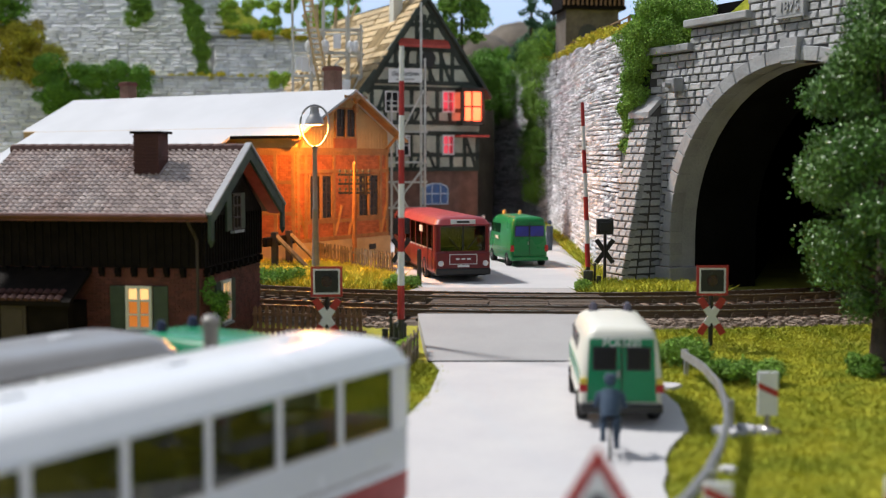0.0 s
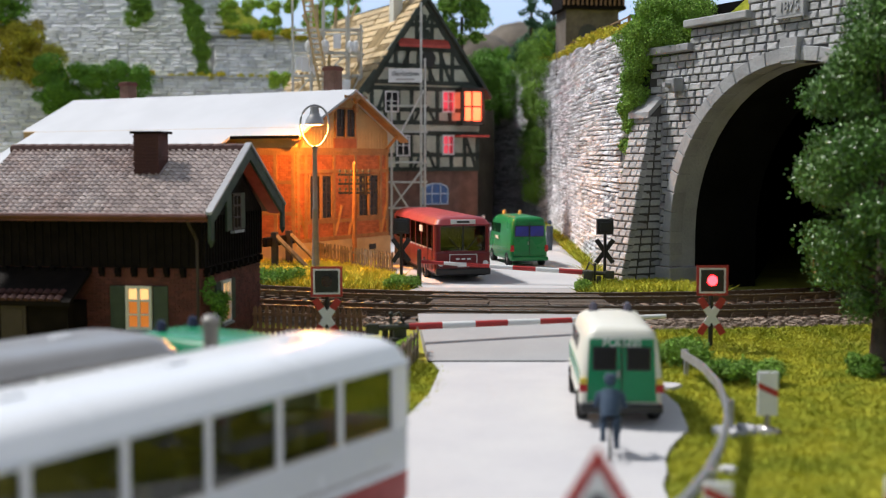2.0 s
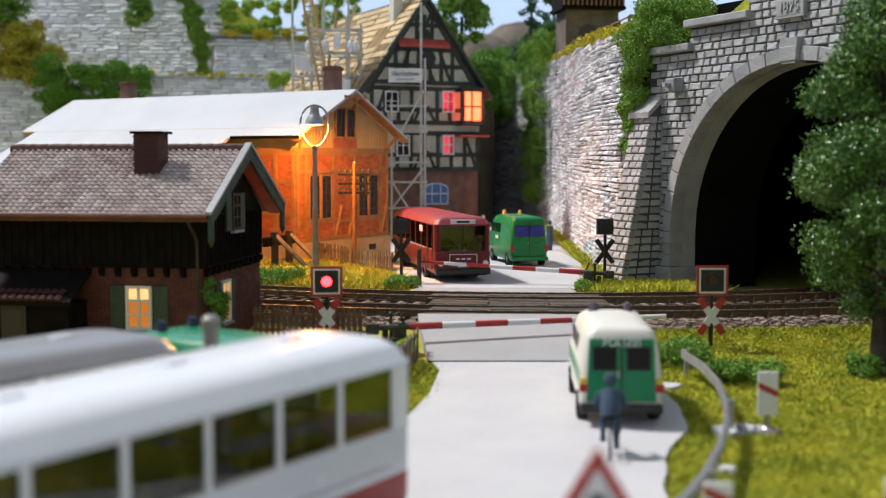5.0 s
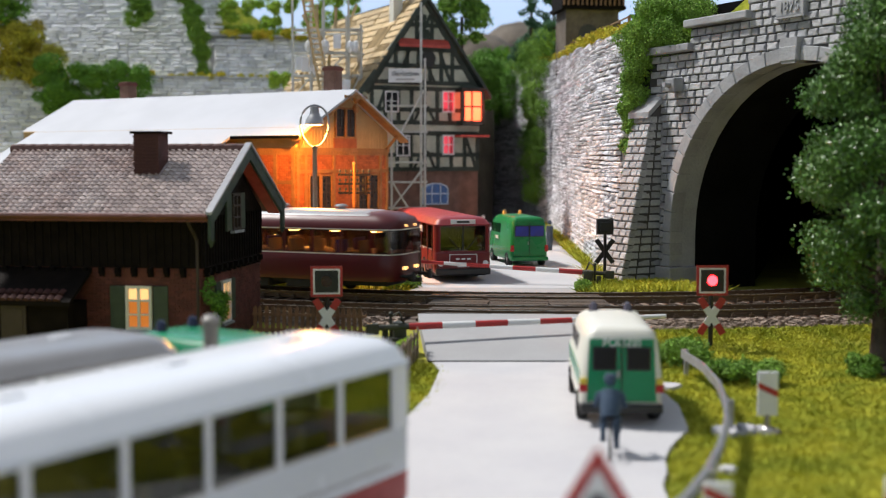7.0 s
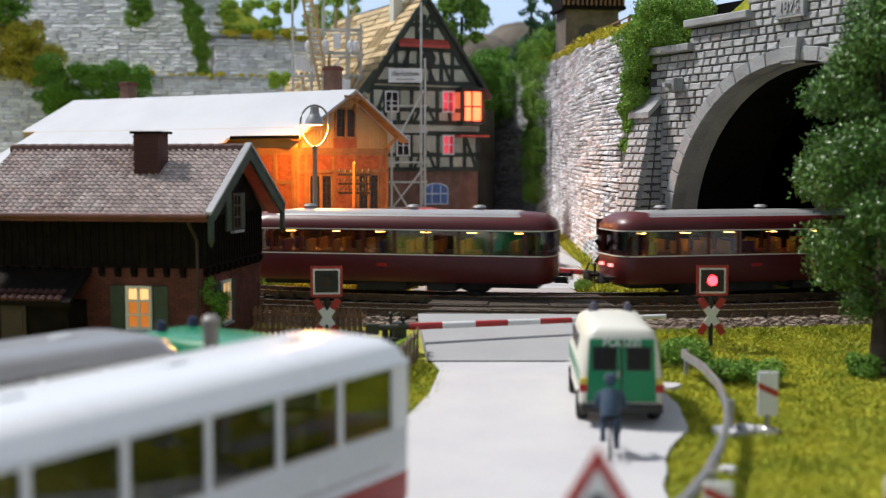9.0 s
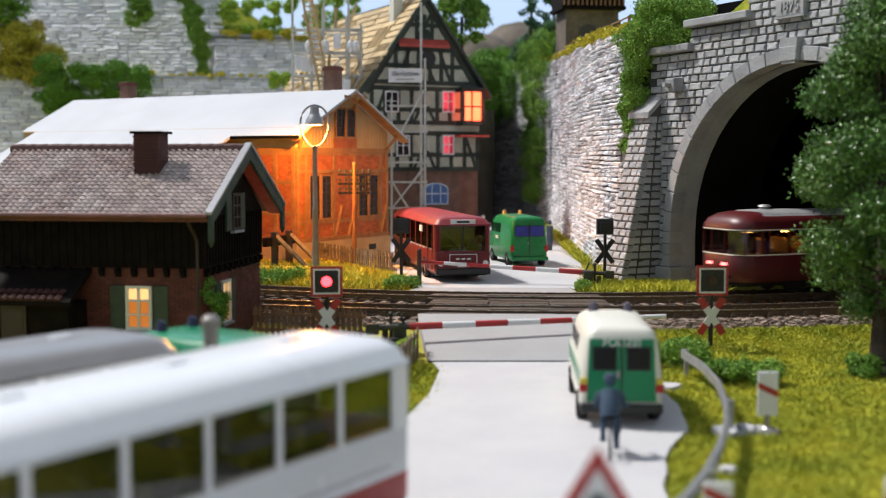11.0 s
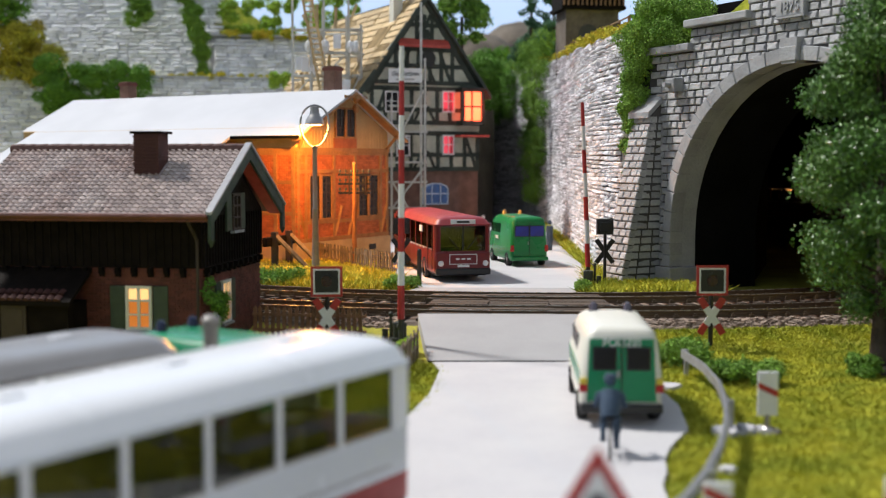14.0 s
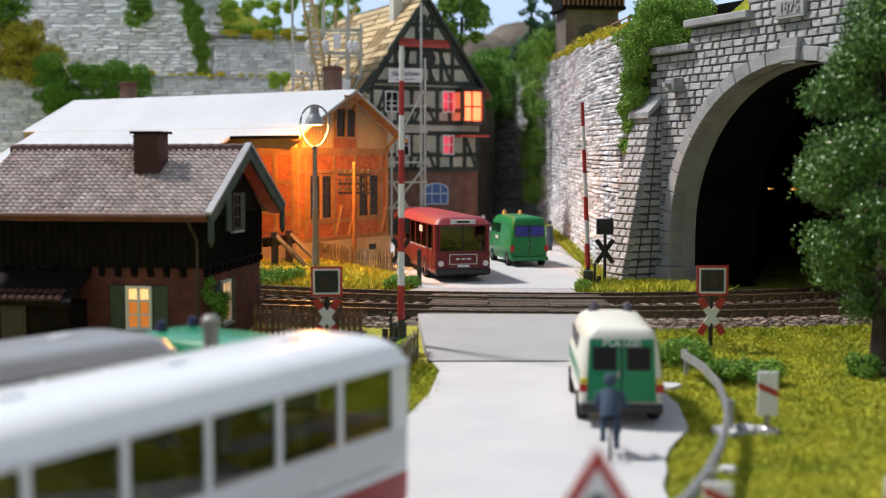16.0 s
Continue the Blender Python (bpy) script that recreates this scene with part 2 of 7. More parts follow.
# ---- mesh building ----
class B:
    """Gathers simple solids, in full-size metres, into one mesh."""

    def __init__(self):
        self.v, self.f = [], []

    def add(self, verts, faces, m=None):
        k = len(self.v)
        self.v += [tuple(m @ Vector(p)) for p in verts] if m is not None else [tuple(p) for p in verts]
        self.f += [tuple(i + k for i in f) for f in faces]
        return self

    def box(self, x0, x1, y0, y1, z0, z1, c=0.0, m=None):
        """A box; c cuts all its upright and lying edges off by so much."""
        if c <= 0:
            v = [(x, y, z) for z in (z0, z1) for x, y in ((x0, y0), (x1, y0), (x1, y1), (x0, y1))]
            return self.add(v, [(3, 2, 1, 0), (4, 5, 6, 7), (0, 1, 5, 4), (1, 2, 6, 5), (2, 3, 7, 6), (3, 0, 4, 7)], m)
        bm = bmesh.new()
        bmesh.ops.create_cube(bm, size=1, matrix=Matrix.LocRotScale(((x0 + x1) / 2, (y0 + y1) / 2, (z0 + z1) / 2), None, (x1 - x0, y1 - y0, z1 - z0)))
        bmesh.ops.bevel(bm, geom=bm.edges[:], offset=c, segments=2, profile=0.5, affect="EDGES")
        return self.bm(bm, m)

    def bm(self, bm, m=None):
        bm.verts.index_update()
        self.add([v.co[:] for v in bm.verts], [[v.index for v in f.verts] for f in bm.faces], m)
        bm.free()
        return self

    def cyl(self, x, y, z0, z1, r, r2=None, seg=12, m=None):
        r2 = r if r2 is None else r2
        v = [(x + q * math.cos(2 * math.pi * i / seg), y + q * math.sin(2 * math.pi * i / seg), z) for z, q in ((z0, r), (z1, r2)) for i in range(seg)]
        f = [(i, (i + 1) % seg, seg + (i + 1) % seg, seg + i) for i in range(seg)] + [tuple(range(seg))[::-1], tuple(range(seg, 2 * seg))]
        return self.add(v, f, m)

    def ball(self, x, y, z, r, rz=None, seg=10, m=None):
        rz, n = rz or r, max(4, seg // 2)
        return self.lathe([(r * math.sin(math.pi * i / n), -rz * math.cos(math.pi * i / n)) for i in range(n + 1)], x, y, z, seg, m)

    def lathe(self, profile, x=0, y=0, z=0, seg=14, m=None):
        v = [(x + r * math.cos(2 * math.pi * i / seg), y + r * math.sin(2 * math.pi * i / seg), z + h) for r, h in profile for i in range(seg)]
        f = [(j * seg + i, j * seg + (i + 1) % seg, (j + 1) * seg + (i + 1) % seg, (j + 1) * seg + i) for j in range(len(profile) - 1) for i in range(seg)]
        return self.add(v, f, m)

    def prism(self, poly, z0, z1, m=None):
        n = len(poly)
        v = [(x, y, z) for z in (z0, z1) for x, y in poly]
        return self.add(v, [tuple(range(n))[::-1], tuple(range(n, 2 * n))] + [(i, (i + 1) % n, n + (i + 1) % n, n + i) for i in range(n)], m)

    def loft(self, sections, caps=True):
        n = len(sections[0])
        f = [(j * n + i, j * n + (i + 1) % n, (j + 1) * n + (i + 1) % n, (j + 1) * n + i) for j in range(len(sections) - 1) for i in range(n)]
        if caps:
            f += [tuple(range(n))[::-1], tuple(range((len(sections) - 1) * n, len(sections) * n))]
        return self.add([p for s in sections for p in s], f)

    def tube(self, path, r, seg=8, flat=1.0):
        secs, pts = [], [Vector(p) for p in path]
        for i, p in enumerate(pts):
            d = (pts[min(i + 1, len(pts) - 1)] - pts[max(i - 1, 0)]).normalized()
            u = d.cross(Vector((0, 0, 1)) if abs(d.z) < 0.95 else Vector((1, 0, 0))).normalized()
            w = u.cross(d)
            q = r[i] if isinstance(r, (list, tuple)) else r
            secs.append([p + q * (flat * math.cos(2 * math.pi * k / seg) * u + math.sin(2 * math.pi * k / seg) * w) for k in range(seg)])
        return self.loft(secs)


def mesh_of(name, b, mat, smooth=False):
    me = bpy.data.meshes.new(name)
    me.from_pydata([(x * S, y * S, z * S) for x, y, z in b.v], [], b.f)
    me.materials.append(M[mat])
    fix = bmesh.new()
    fix.from_mesh(me)
    bmesh.ops.recalc_face_normals(fix, faces=fix.faces[:])
    fix.to_mesh(me)
    fix.free()
    if smooth:
        me.shade_smooth()
        me.set_sharp_from_angle(angle=radians(38))
    return me


def spot(x, y, z=0, rz=0, rx=0, ry=0):
    return pose(x * S, y * S, z * S, rx, ry, rz)


def part(name, b, mat, parent, label="", at=None, smooth=False):
    ob = new(name, mesh_of(name, b, mat, smooth))
    ob.parent = parent
    if at is not None:
        ob.matrix_basis = at
    return tagged(ob, label)


def thing(name, at, label, category, group="", kind=""):
    ob = new(name)
    ob.empty_display_size = 0.01
    ob.matrix_basis = at
    return tagged(ob, label, category, group, kind)


def solid(name, b, mat, label, category, at=None, group="", kind="", smooth=False):
    ob = new(name, mesh_of(name, b, mat, smooth))
    if at is not None:
        ob.matrix_basis = at
    return tagged(ob, label, category, group, kind)


def scatter(name, centres, per, size, mat, parent=None, label="", category="", kind="", seed=1, flat=0.75, rim=0.55, bend=0.0):
    """Small leaves or flock grains round clump centres (x, y, z, r): from each clump's skin inwards, with gaps between clumps."""
    g = np.random.default_rng(seed)
    cs = np.array([c[:4] for c in centres], float)
    w = cs[:, 3] ** 2
    counts = np.maximum(4, (per * w / w.sum() * 1.0)).astype(int)
    c = np.repeat(cs, counts, axis=0)
    n = len(c)
    d = g.normal(size=(n, 3))
    d /= np.linalg.norm(d, axis=1)[:, None]
    rad = c[:, 3] * (rim + (1 - rim) * g.random(n) ** 0.6) * (1 + 0.15 * g.normal(size=n))
    p = c[:, :3] + d * rad[:, None] * np.array([1, 1, flat])
    u = g.normal(size=(n, 3)) + 0.2 * d
    u /= np.linalg.norm(u, axis=1)[:, None]
    w2 = np.cross(u, d + 0.6 * g.normal(size=(n, 3)))
    w2 /= np.linalg.norm(w2, axis=1)[:, None] + 1e-6
    s = size * (0.6 + 0.8 * g.random(n))[:, None]
    nn = np.cross(u, w2)
    v = np.stack([p - u * s, p + w2 * s * 0.6 + nn * s * 0.25, p + u * s, p - w2 * s * 0.6 + nn * s * 0.25], axis=1).reshape(-1, 3) * S
    me = bpy.data.meshes.new(name)
    me.from_pydata(v.tolist(), [], np.arange(4 * n).reshape(-1, 4).tolist())
    me.materials.append(M[mat])
    ob = new(name, me)
    if parent is not None:
        ob.parent = parent
    return tagged(ob, label, category, "", kind)


def clumps(box, n, r, seed, keep=None):
    g = random.Random(seed)
    out = []
    while len(out) < n:
        p = [g.uniform(box[i], box[i + 1]) for i in (0, 2, 4)]
        if keep is None or keep(*p):
            out.append((*p, r * g.uniform(0.6, 1.3)))
    return out


def blades(name, spots, height, mat, label, category, seed=3, width=0.05):
    """Flock fibres: thin standing blades at (x, y, z)."""
    g = np.random.default_rng(seed)
    p = np.array(spots, float)
    n = len(p)
    a = g.random(n) * 6.283
    lean = g.normal(size=(n, 2)) * 0.8
    h = height * (0.5 + 0.8 * g.random(n))
    dx = np.stack([np.cos(a), np.sin(a), np.zeros(n)], 1) * width
    top = p + np.concatenate([lean * h[:, None], h[:, None]], 1)
    v = np.stack([p - dx, p + dx, top], 1).reshape(-1, 3) * S
    me = bpy.data.meshes.new(name)
    me.from_pydata(v.tolist(), [], np.arange(3 * n).reshape(-1, 3).tolist())
    me.materials.append(M[mat])
    return tagged(new(name, me), label, category, "", "stuff")


def bars(name, parent, boxes, mat, label=""):
    """Each box (x0, x1, y0, y1, z0, z1) as a part of its own."""
    for q in boxes:
        part(name, B().box(*q), mat, parent, label)


def pieces(name, parent, items, mat, limit=300, label="", smooth=False):
    """items: (key, builder, matrix). The first of them become parts that share meshes by key, the rest is joined."""
    cache, rest = {}, B()
    for i, (key, build, m) in enumerate(items):
        if i < limit:
            if key not in cache:
                cache[key] = mesh_of(name, build(B()), mat, smooth)
            ob = new(name, cache[key])
            ob.parent = parent
            q = m.copy()
            q.translation = q.translation * S
            ob.matrix_basis = q
        else:
            k = build(B())
            rest.add(k.v, k.f, m)
    if rest.v:
        tagged(part(name + "_field", rest, mat, parent, label), kind="stuff")


# ---- ground, road, tracks ----
CX, CY, R_FAR, R_NEAR = 5.0, 75.2, 29.6, 33.9      # both tracks bend round one centre
RAIL = 0.85                                        # height of the rail heads
LEFT = radians(-26)                                # where the bend begins on the left; straight before that


def along(r, d):
    """Place and heading on a track of radius r, d metres along it from its nearest point."""
    a = d / r
    if a < LEFT:
        x0, y0 = CX + r * math.sin(LEFT), CY - r * math.cos(LEFT)
        e = d - r * LEFT
        return x0 + e * math.cos(LEFT), y0 + e * math.sin(LEFT), math.degrees(LEFT)
    return CX + r * math.sin(a), CY - r * math.cos(a), math.degrees(a)


@functools.lru_cache(maxsize=None)
def track_y(r, x):
    lo, hi = -40.0, r * 1.5
    for _ in range(40):
        mid = (lo + hi) / 2
        lo, hi = (mid, hi) if along(r, mid)[0] < x else (lo, mid)
    return along(r, lo)[1]


def ground_z(x, y):
    if -45 < x < 34:
        edge = track_y(R_NEAR, round(x, 1))
    else:
        edge = 45.0
    k = min(1, max(0, (y - edge + 5.2) / 3.4))
    k = k * k * (3 - 2 * k)
    return 0.45 * k + 0.03 * noise.noise((x * 0.4, y * 0.4, 3)) - 0.05


b = B()
xs = [-2500, -400, -120, -60] + [-40 + i * 1.0 for i in range(0, 90)] + [60, 120, 400, 2500]
ys = [-2500, -300, -40, -10, 0] + [4 + i * 1.0 for i in range(0, 130)] + [180, 400, 4000]
b.add([(x, y, ground_z(x, y)) for y in ys for x in xs], [(j * len(xs) + i, j * len(xs) + i + 1, (j + 1) * len(xs) + i + 1, (j + 1) * len(xs) + i) for j in range(len(ys) - 1) for i in range(len(xs) - 1)])
ground = solid("ground", b, "earth", "earth-coloured ground under scattered grass flock", "ground", kind="structure", smooth=True)
ground.data.materials.append(M["hall_floor"])
for f in ground.data.polygons:
    if abs(f.center.x) > 50 * S or f.center.y < -4 * S or f.center.y > 140 * S:
        f.material_index = 1


def slab(name, poly, z0, z1, mat, label, category):
    return solid(name, B().prism(poly, z0, z1), mat, label, category, kind="structure")


ROAD_NEAR = [(-0.45, 35.6), (-0.1, 33.5), (-0.35, 30), (-0.9, 27), (-2.6, 21.5), (-5, 16), (-14, 8), (-14, -6), (9, -6), (5.2, 6), (3.6, 15), (3.75, 19), (3.95, 20.4), (4.05, 21.5), (4.3, 22.4), (4.45, 23.4), (4.75, 24.4), (5.0, 25.0), (5.45, 26.0), (5.6, 27.2), (5.75, 28.6), (5.7, 30), (5.2, 33), (4.6, 35.6)]
slab("road", ROAD_NEAR, -0.4, 0.06, "plaster", "white unpainted plaster road with faint cracks", "road")
ROAD_FAR = [(-1.0, 48.6), (5.4, 48.4), (6.3, 52), (7.0, 58), (7.3, 70), (8.0, 96), (5, 118), (-16, 118), (-16, 84), (-5, 80), (-3.4, 66), (-2.6, 58)]
slab("road_beyond", ROAD_FAR, -0.3, 0.72, "plaster", "white plaster road beyond the tracks", "road")
b = B().prism([(-1.4, 47.5), (5.3, 46.55), (5.3, 48.45), (-1.0, 48.65)], 0.2, 0.80)
solid("road_edge", b, "card", "grey card strip between road and tracks", "road", kind="structure")
# card ramp up to the crossing
b = B().add([(-0.42, 34.95, -0.3), (4.78, 34.95, -0.3), (5.1, 39.75, -0.3), (-0.85, 39.95, -0.3), (-0.42, 34.95, 0.08), (4.78, 34.95, 0.08), (5.1, 39.75, 0.84), (-0.85, 39.95, 0.84)], [(3, 2, 1, 0), (4, 5, 6, 7), (0, 1, 5, 4), (1, 2, 6, 5), (2, 3, 7, 6), (3, 0, 4, 7)])
ramp = solid("crossing_ramp", b, "card", "light grey card ramp leading up to the level crossing", "ramp", kind="structure")
# black strip painted in for the shade where the card meets the road
solid("gap_shade", B().box(-0.46, 4.82, 34.83, 34.94, 0.0, 0.075), "black", "black strip for the shade in the gap at the ramp's foot", "gap", kind="structure")
# spilled plaster patches in the meadow
for px, py, pr in ((6.35, 25.9, 0.32), (6.75, 26.1, 0.26), (7.1, 26.0, 0.2), (5.95, 31.1, 0.3), (5.5, 22.6, 0.16)):
    gp = random.Random(int(px * 100))
    solid("plaster_patch", B().prism([(px + pr * gp.uniform(0.7, 1.3) * math.cos(a), py + 1.3 * pr * gp.uniform(0.7, 1.3) * math.sin(a)) for a in [2 * math.pi * i / 11 for i in range(11)]], -0.1, 0.09), "plaster", "small white plaster patch in the meadow", "plaster", kind="structure")
# grass bank beyond the tracks on both sides of the road
slab("bank", [(-30, 58.5), (-9.5, 50.6), (-5.5, 49.2), (-1.2, 47.9), (-1.6, 52), (-2.9, 57.0), (-3.2, 63), (-9, 66), (-30, 66)], -0.2, 0.66, "earth", "earth bank beside the tracks", "ground")
slab("bank_portal", [(5.4, 46.7), (9.4, 46.9), (11.6, 48.2), (10.2, 52), (7.2, 60), (6.7, 58), (6.1, 51)], -0.2, 0.66, "earth", "earth bank at the tunnel mouth", "ground")


def track(name, r, d0, d1, label):
    t = thing(name, spot(0, 0, 0), label, "railway track")
    bed, n = B(), int((d1 - d0) / 0.8)
    rows = [along(r, d0 + (d1 - d0) * i / n) for i in range(n + 1)]

    def ribbon(o0, z0, o1, z1, bb, close=True):
        secs = []
        for x, y, h in rows:
            c, s = math.cos(radians(h)), math.sin(radians(h))
            secs.append([(x - s * o, y + c * o, z) for o, z in ((o0, z0), (o1, z0), (o1, z1), (o0, z1))])
        bb.loft(secs)

    secs = []
    for x, y, h in rows:
        c, s = math.cos(radians(h)), math.sin(radians(h))
        secs.append([(x - s * o, y + c * o, z) for o, z in ((-2.3, -0.2), (2.3, -0.2), (1.55, 0.50), (-1.55, 0.50))])
    bed.loft(secs)
    part("ballast_bed", bed, "ballast", t)
    for off in (-0.7175, 0.7175):
        web, head = B(), B()
        secs = []
        for x, y, h in rows:
            c, s = math.cos(radians(h)), math.sin(radians(h))
            secs.append([(x - s * (off + o), y + c * (off + o), z) for o, z in ((-0.1, 0.6), (0.1, 0.6), (0.1, 0.63), (0.03, 0.66), (0.03, 0.77), (0.055, 0.79), (0.055, 0.84), (-0.055, 0.84), (-0.055, 0.79), (-0.03, 0.77), (-0.03, 0.66), (-0.1, 0.63))])
        web.loft(secs)
        ribbon(off - 0.05, RAIL - 0.01, off + 0.05, RAIL, head)
        rail = part("rail", web, "rail", t, "rust-brown rail web")
        part("rail_head", head, "railhead", rail, "polished rail head")
    items = []
    m = int((d1 - d0) / 0.66)
    for i in range(m):
        x, y, h = along(r, d0 + i * 0.66)
        items.append(("s", lambda q: q.box(-0.13, 0.13, -1.3, 1.3, 0.42, 0.59), Matrix.Translation((x, y, 0)) @ pose(0, 0, 0, 0, 0, h)))
    pieces("sleeper", t, items, "sleeper")
    items = []
    for i in range(m):
        for off in (-0.7175, 0.7175):
            x, y, h = along(r, d0 + i * 0.66)
            items.append(("c", lambda q: q.box(-0.09, 0.09, -0.2, 0.2, 0.59, 0.68).box(-0.05, 0.05, -0.16, -0.08, 0.68, 0.74).box(-0.05, 0.05, 0.08, 0.16, 0.68, 0.74), Matrix.Translation((x, y, 0)) @ pose(0, 0, 0, 0, 0, h) @ Matrix.Translation((0, off, 0))))
    pieces("rail_chair", t, items, "rail", limit=120)
    return t


track("track_far", R_FAR, -34, 30, "curved railway track with brown sleepers and bright rail heads")
track("track_near", R_NEAR, -34, 26, "curved railway track in coarse brown ballast")


# plank crossing between the rails
def crossing_planks():
    t = thing("crossing_deck", spot(0, 0, 0), "worn dark wooden planks between the crossing rails", "crossing deck")
    items = []
    for r, offs in ((R_FAR, (-1.15, -0.45, -0.15, 0.15, 0.45, 1.15)), (R_NEAR, (-1.15, -0.45, -0.15, 0.15, 0.45, 1.15)), (R_FAR + 2.15, (-0.55, -0.25, 0.05, 0.35, 0.62))):
        for o in offs:
            d = -5.5
            while d < 1.0:
                x, y, h = along(r, d + 1.1)
                items.append(("p", lambda q: q.box(-1.08, 1.08, -0.135, 0.135, 0.5, 0.80), Matrix.Translation((x - math.sin(radians(h)) * o, y + math.cos(radians(h)) * o, random.uniform(-0.03, 0.0))) @ pose(0, 0, 0, 0, 0, h)))
                d += 2.2
    pieces("plank", t, items, "plank")


crossing_planks()

# ---- tunnel portal: local x along the wall (0 at the middle of the arch), y inwards ----
STEP1, STEP2 = -6.3, -2.7
PL, PM = Vector((9.9, 51.0)), Vector((13.05, 44.5))
HALF, ARCH = (PM - PL).length, 8.95
PORTAL_DIR = math.degrees(math.atan2(PM.y - PL.y, PM.x - PL.x))
portal = thing("tunnel_portal", spot(PM.x, PM.y, 0.75, PORTAL_DIR), "grey stone railway tunnel portal with buttress and dated tablet", "tunnel portal", kind="structure")


def arch_z(x, h=None, top=None):
    """Height of the opening's edge at x: upright springing, then an ellipse."""
    h, top, spring = h or HALF, top or ARCH, 2.2
    if abs(x) >= h:
        return 0.0
    return spring + (top - spring) * math.sqrt(1 - (x / h) ** 2)


def portal_top(x):
    return 9.95 if x < STEP1 else 10.9 if x < STEP2 else 12.9


def portal_core():
    c = B()
    xs = [-9.2, STEP1 - 0.01, STEP1 + 0.01] + [-(HALF + 0.19) * math.cos(math.pi * i / 40) for i in range(0, 41)] + [12, 20]
    xs = sorted(set(xs + [STEP2 - 0.01, STEP2 + 0.01]))
    for y0, y1 in ((0.12, 1.6),):
        for a, e in zip(xs[:-1], xs[1:]):
            mid = (a + e) / 2
            za, ze = (arch_z(a, HALF + 0.2, ARCH + 0.2), arch_z(e, HALF + 0.2, ARCH + 0.2)) if abs(mid) < HALF + 0.19 else (-0.8, -0.8)
            t = portal_top(mid) - 0.1
            c.add([(a, y0, za), (e, y0, ze), (e, y1, ze), (a, y1, za), (a, y0, t), (e, y0, t), (e, y1, t), (a, y1, t)], [(3, 2, 1, 0), (4, 5, 6, 7), (0, 1, 5, 4), (1, 2, 6, 5), (2, 3, 7, 6), (3, 0, 4, 7)])
    part("wall_core", c, "mortar", portal, "dark mortar joints")


portal_core()


def block(w, h, d=0.3, k=0.045, j=0.0, seed=0, relief=0.09):
    """A dressed stone with a domed, uneven face towards -y; j: how rough it is."""
    g = random.Random(seed)
    r = lambda: g.uniform(-j, j)

    def build(q):
        if j:
            return q.add([(-w, d, -h), (w, d, -h), (w, d, h), (-w, d, h), (-w + r(), 0.03, -h + r() * 0.6), (w + r(), 0.03, -h + r() * 0.6), (w + r(), 0.03, h + r() * 0.6), (-w + r(), 0.03, h + r() * 0.6), (-w + k * 1.3 + r(), -relief - 0.01 + r(), -h + k), (w - k * 1.3 + r(), -relief - 0.01 + r(), -h + k), (w - k * 1.3 + r(), -relief + 0.01 + r(), h - k * 1.2), (-w + k * 1.3 + r(), -relief + 0.01 + r(), h - k * 1.2)],
                         [(0, 1, 5, 4), (1, 2, 6, 5), (2, 3, 7, 6), (3, 0, 4, 7), (4, 5, 9, 8), (5, 6, 10, 9), (6, 7, 11, 10), (7, 4, 8, 11), (8, 9, 10), (8, 10, 11)])
        return q.add([(-w, d, -h), (w, d, -h), (w, d, h), (-w, d, h), (-w, 0.03, -h), (w, 0.03, -h), (w, 0.03, h), (-w, 0.03, h), (-w + k, -0.07, -h + k), (w - k, -0.04, -h + k), (w - k, -0.08, h - k), (-w + k, -0.05, h - k)],
                     [(0, 1, 5, 4), (1, 2, 6, 5), (2, 3, 7, 6), (3, 0, 4, 7), (4, 5, 9, 8), (5, 6, 10, 9), (6, 7, 11, 10), (7, 4, 8, 11), (8, 9, 10, 11)])
    return build


def portal_stones():
    g = random.Random(5)
    near, far = [], []
    ch = 0.315
    widths = [0.44, 0.56, 0.68, 0.8]
    z, row = 0.0, 0
    while z < 12.7:
        x = -9.0 + (row % 2) * 0.4
        while x < 12:
            w = g.choice(widths)
            top = portal_top(x + w / 2)
            a, e = x, x + w
            ring = HALF + 0.5
            inside = max(0.0, ring * math.sqrt(max(0, 1 - max(0, (z + ch / 2 - 2.2) / (ARCH + 0.5 - 2.2)) ** 2))) if z + ch / 2 < ARCH + 0.5 else 0
            if z + ch <= top - 0.12:
                if inside:
                    if a < -inside < e:
                        e = -inside
                    elif a < inside < e:
                        a = inside
                    elif -inside <= a and e <= inside:
                        x += w
                        continue
                if e - a > 0.22:
                    key = (round(e - a, 2), row % 5)
                    it = (key, block(max(0.1, (e - a) / 2 - 0.04), ch / 2 - 0.022, 0.3, 0.03, 0.016, row * 7 + int(x * 10), 0.005), Matrix.Translation(((a + e) / 2, 0, z + ch / 2 + g.uniform(-0.01, 0.01))) @ pose(0, 0, 0, g.uniform(-1.2, 1.2), 0, g.uniform(-1.2, 1.2)))
                    (near if x < 1.5 else far).append(it)
            x += w
        z += ch
        row += 1
    pieces("stone_block", portal, near + far, "stone", limit=300)


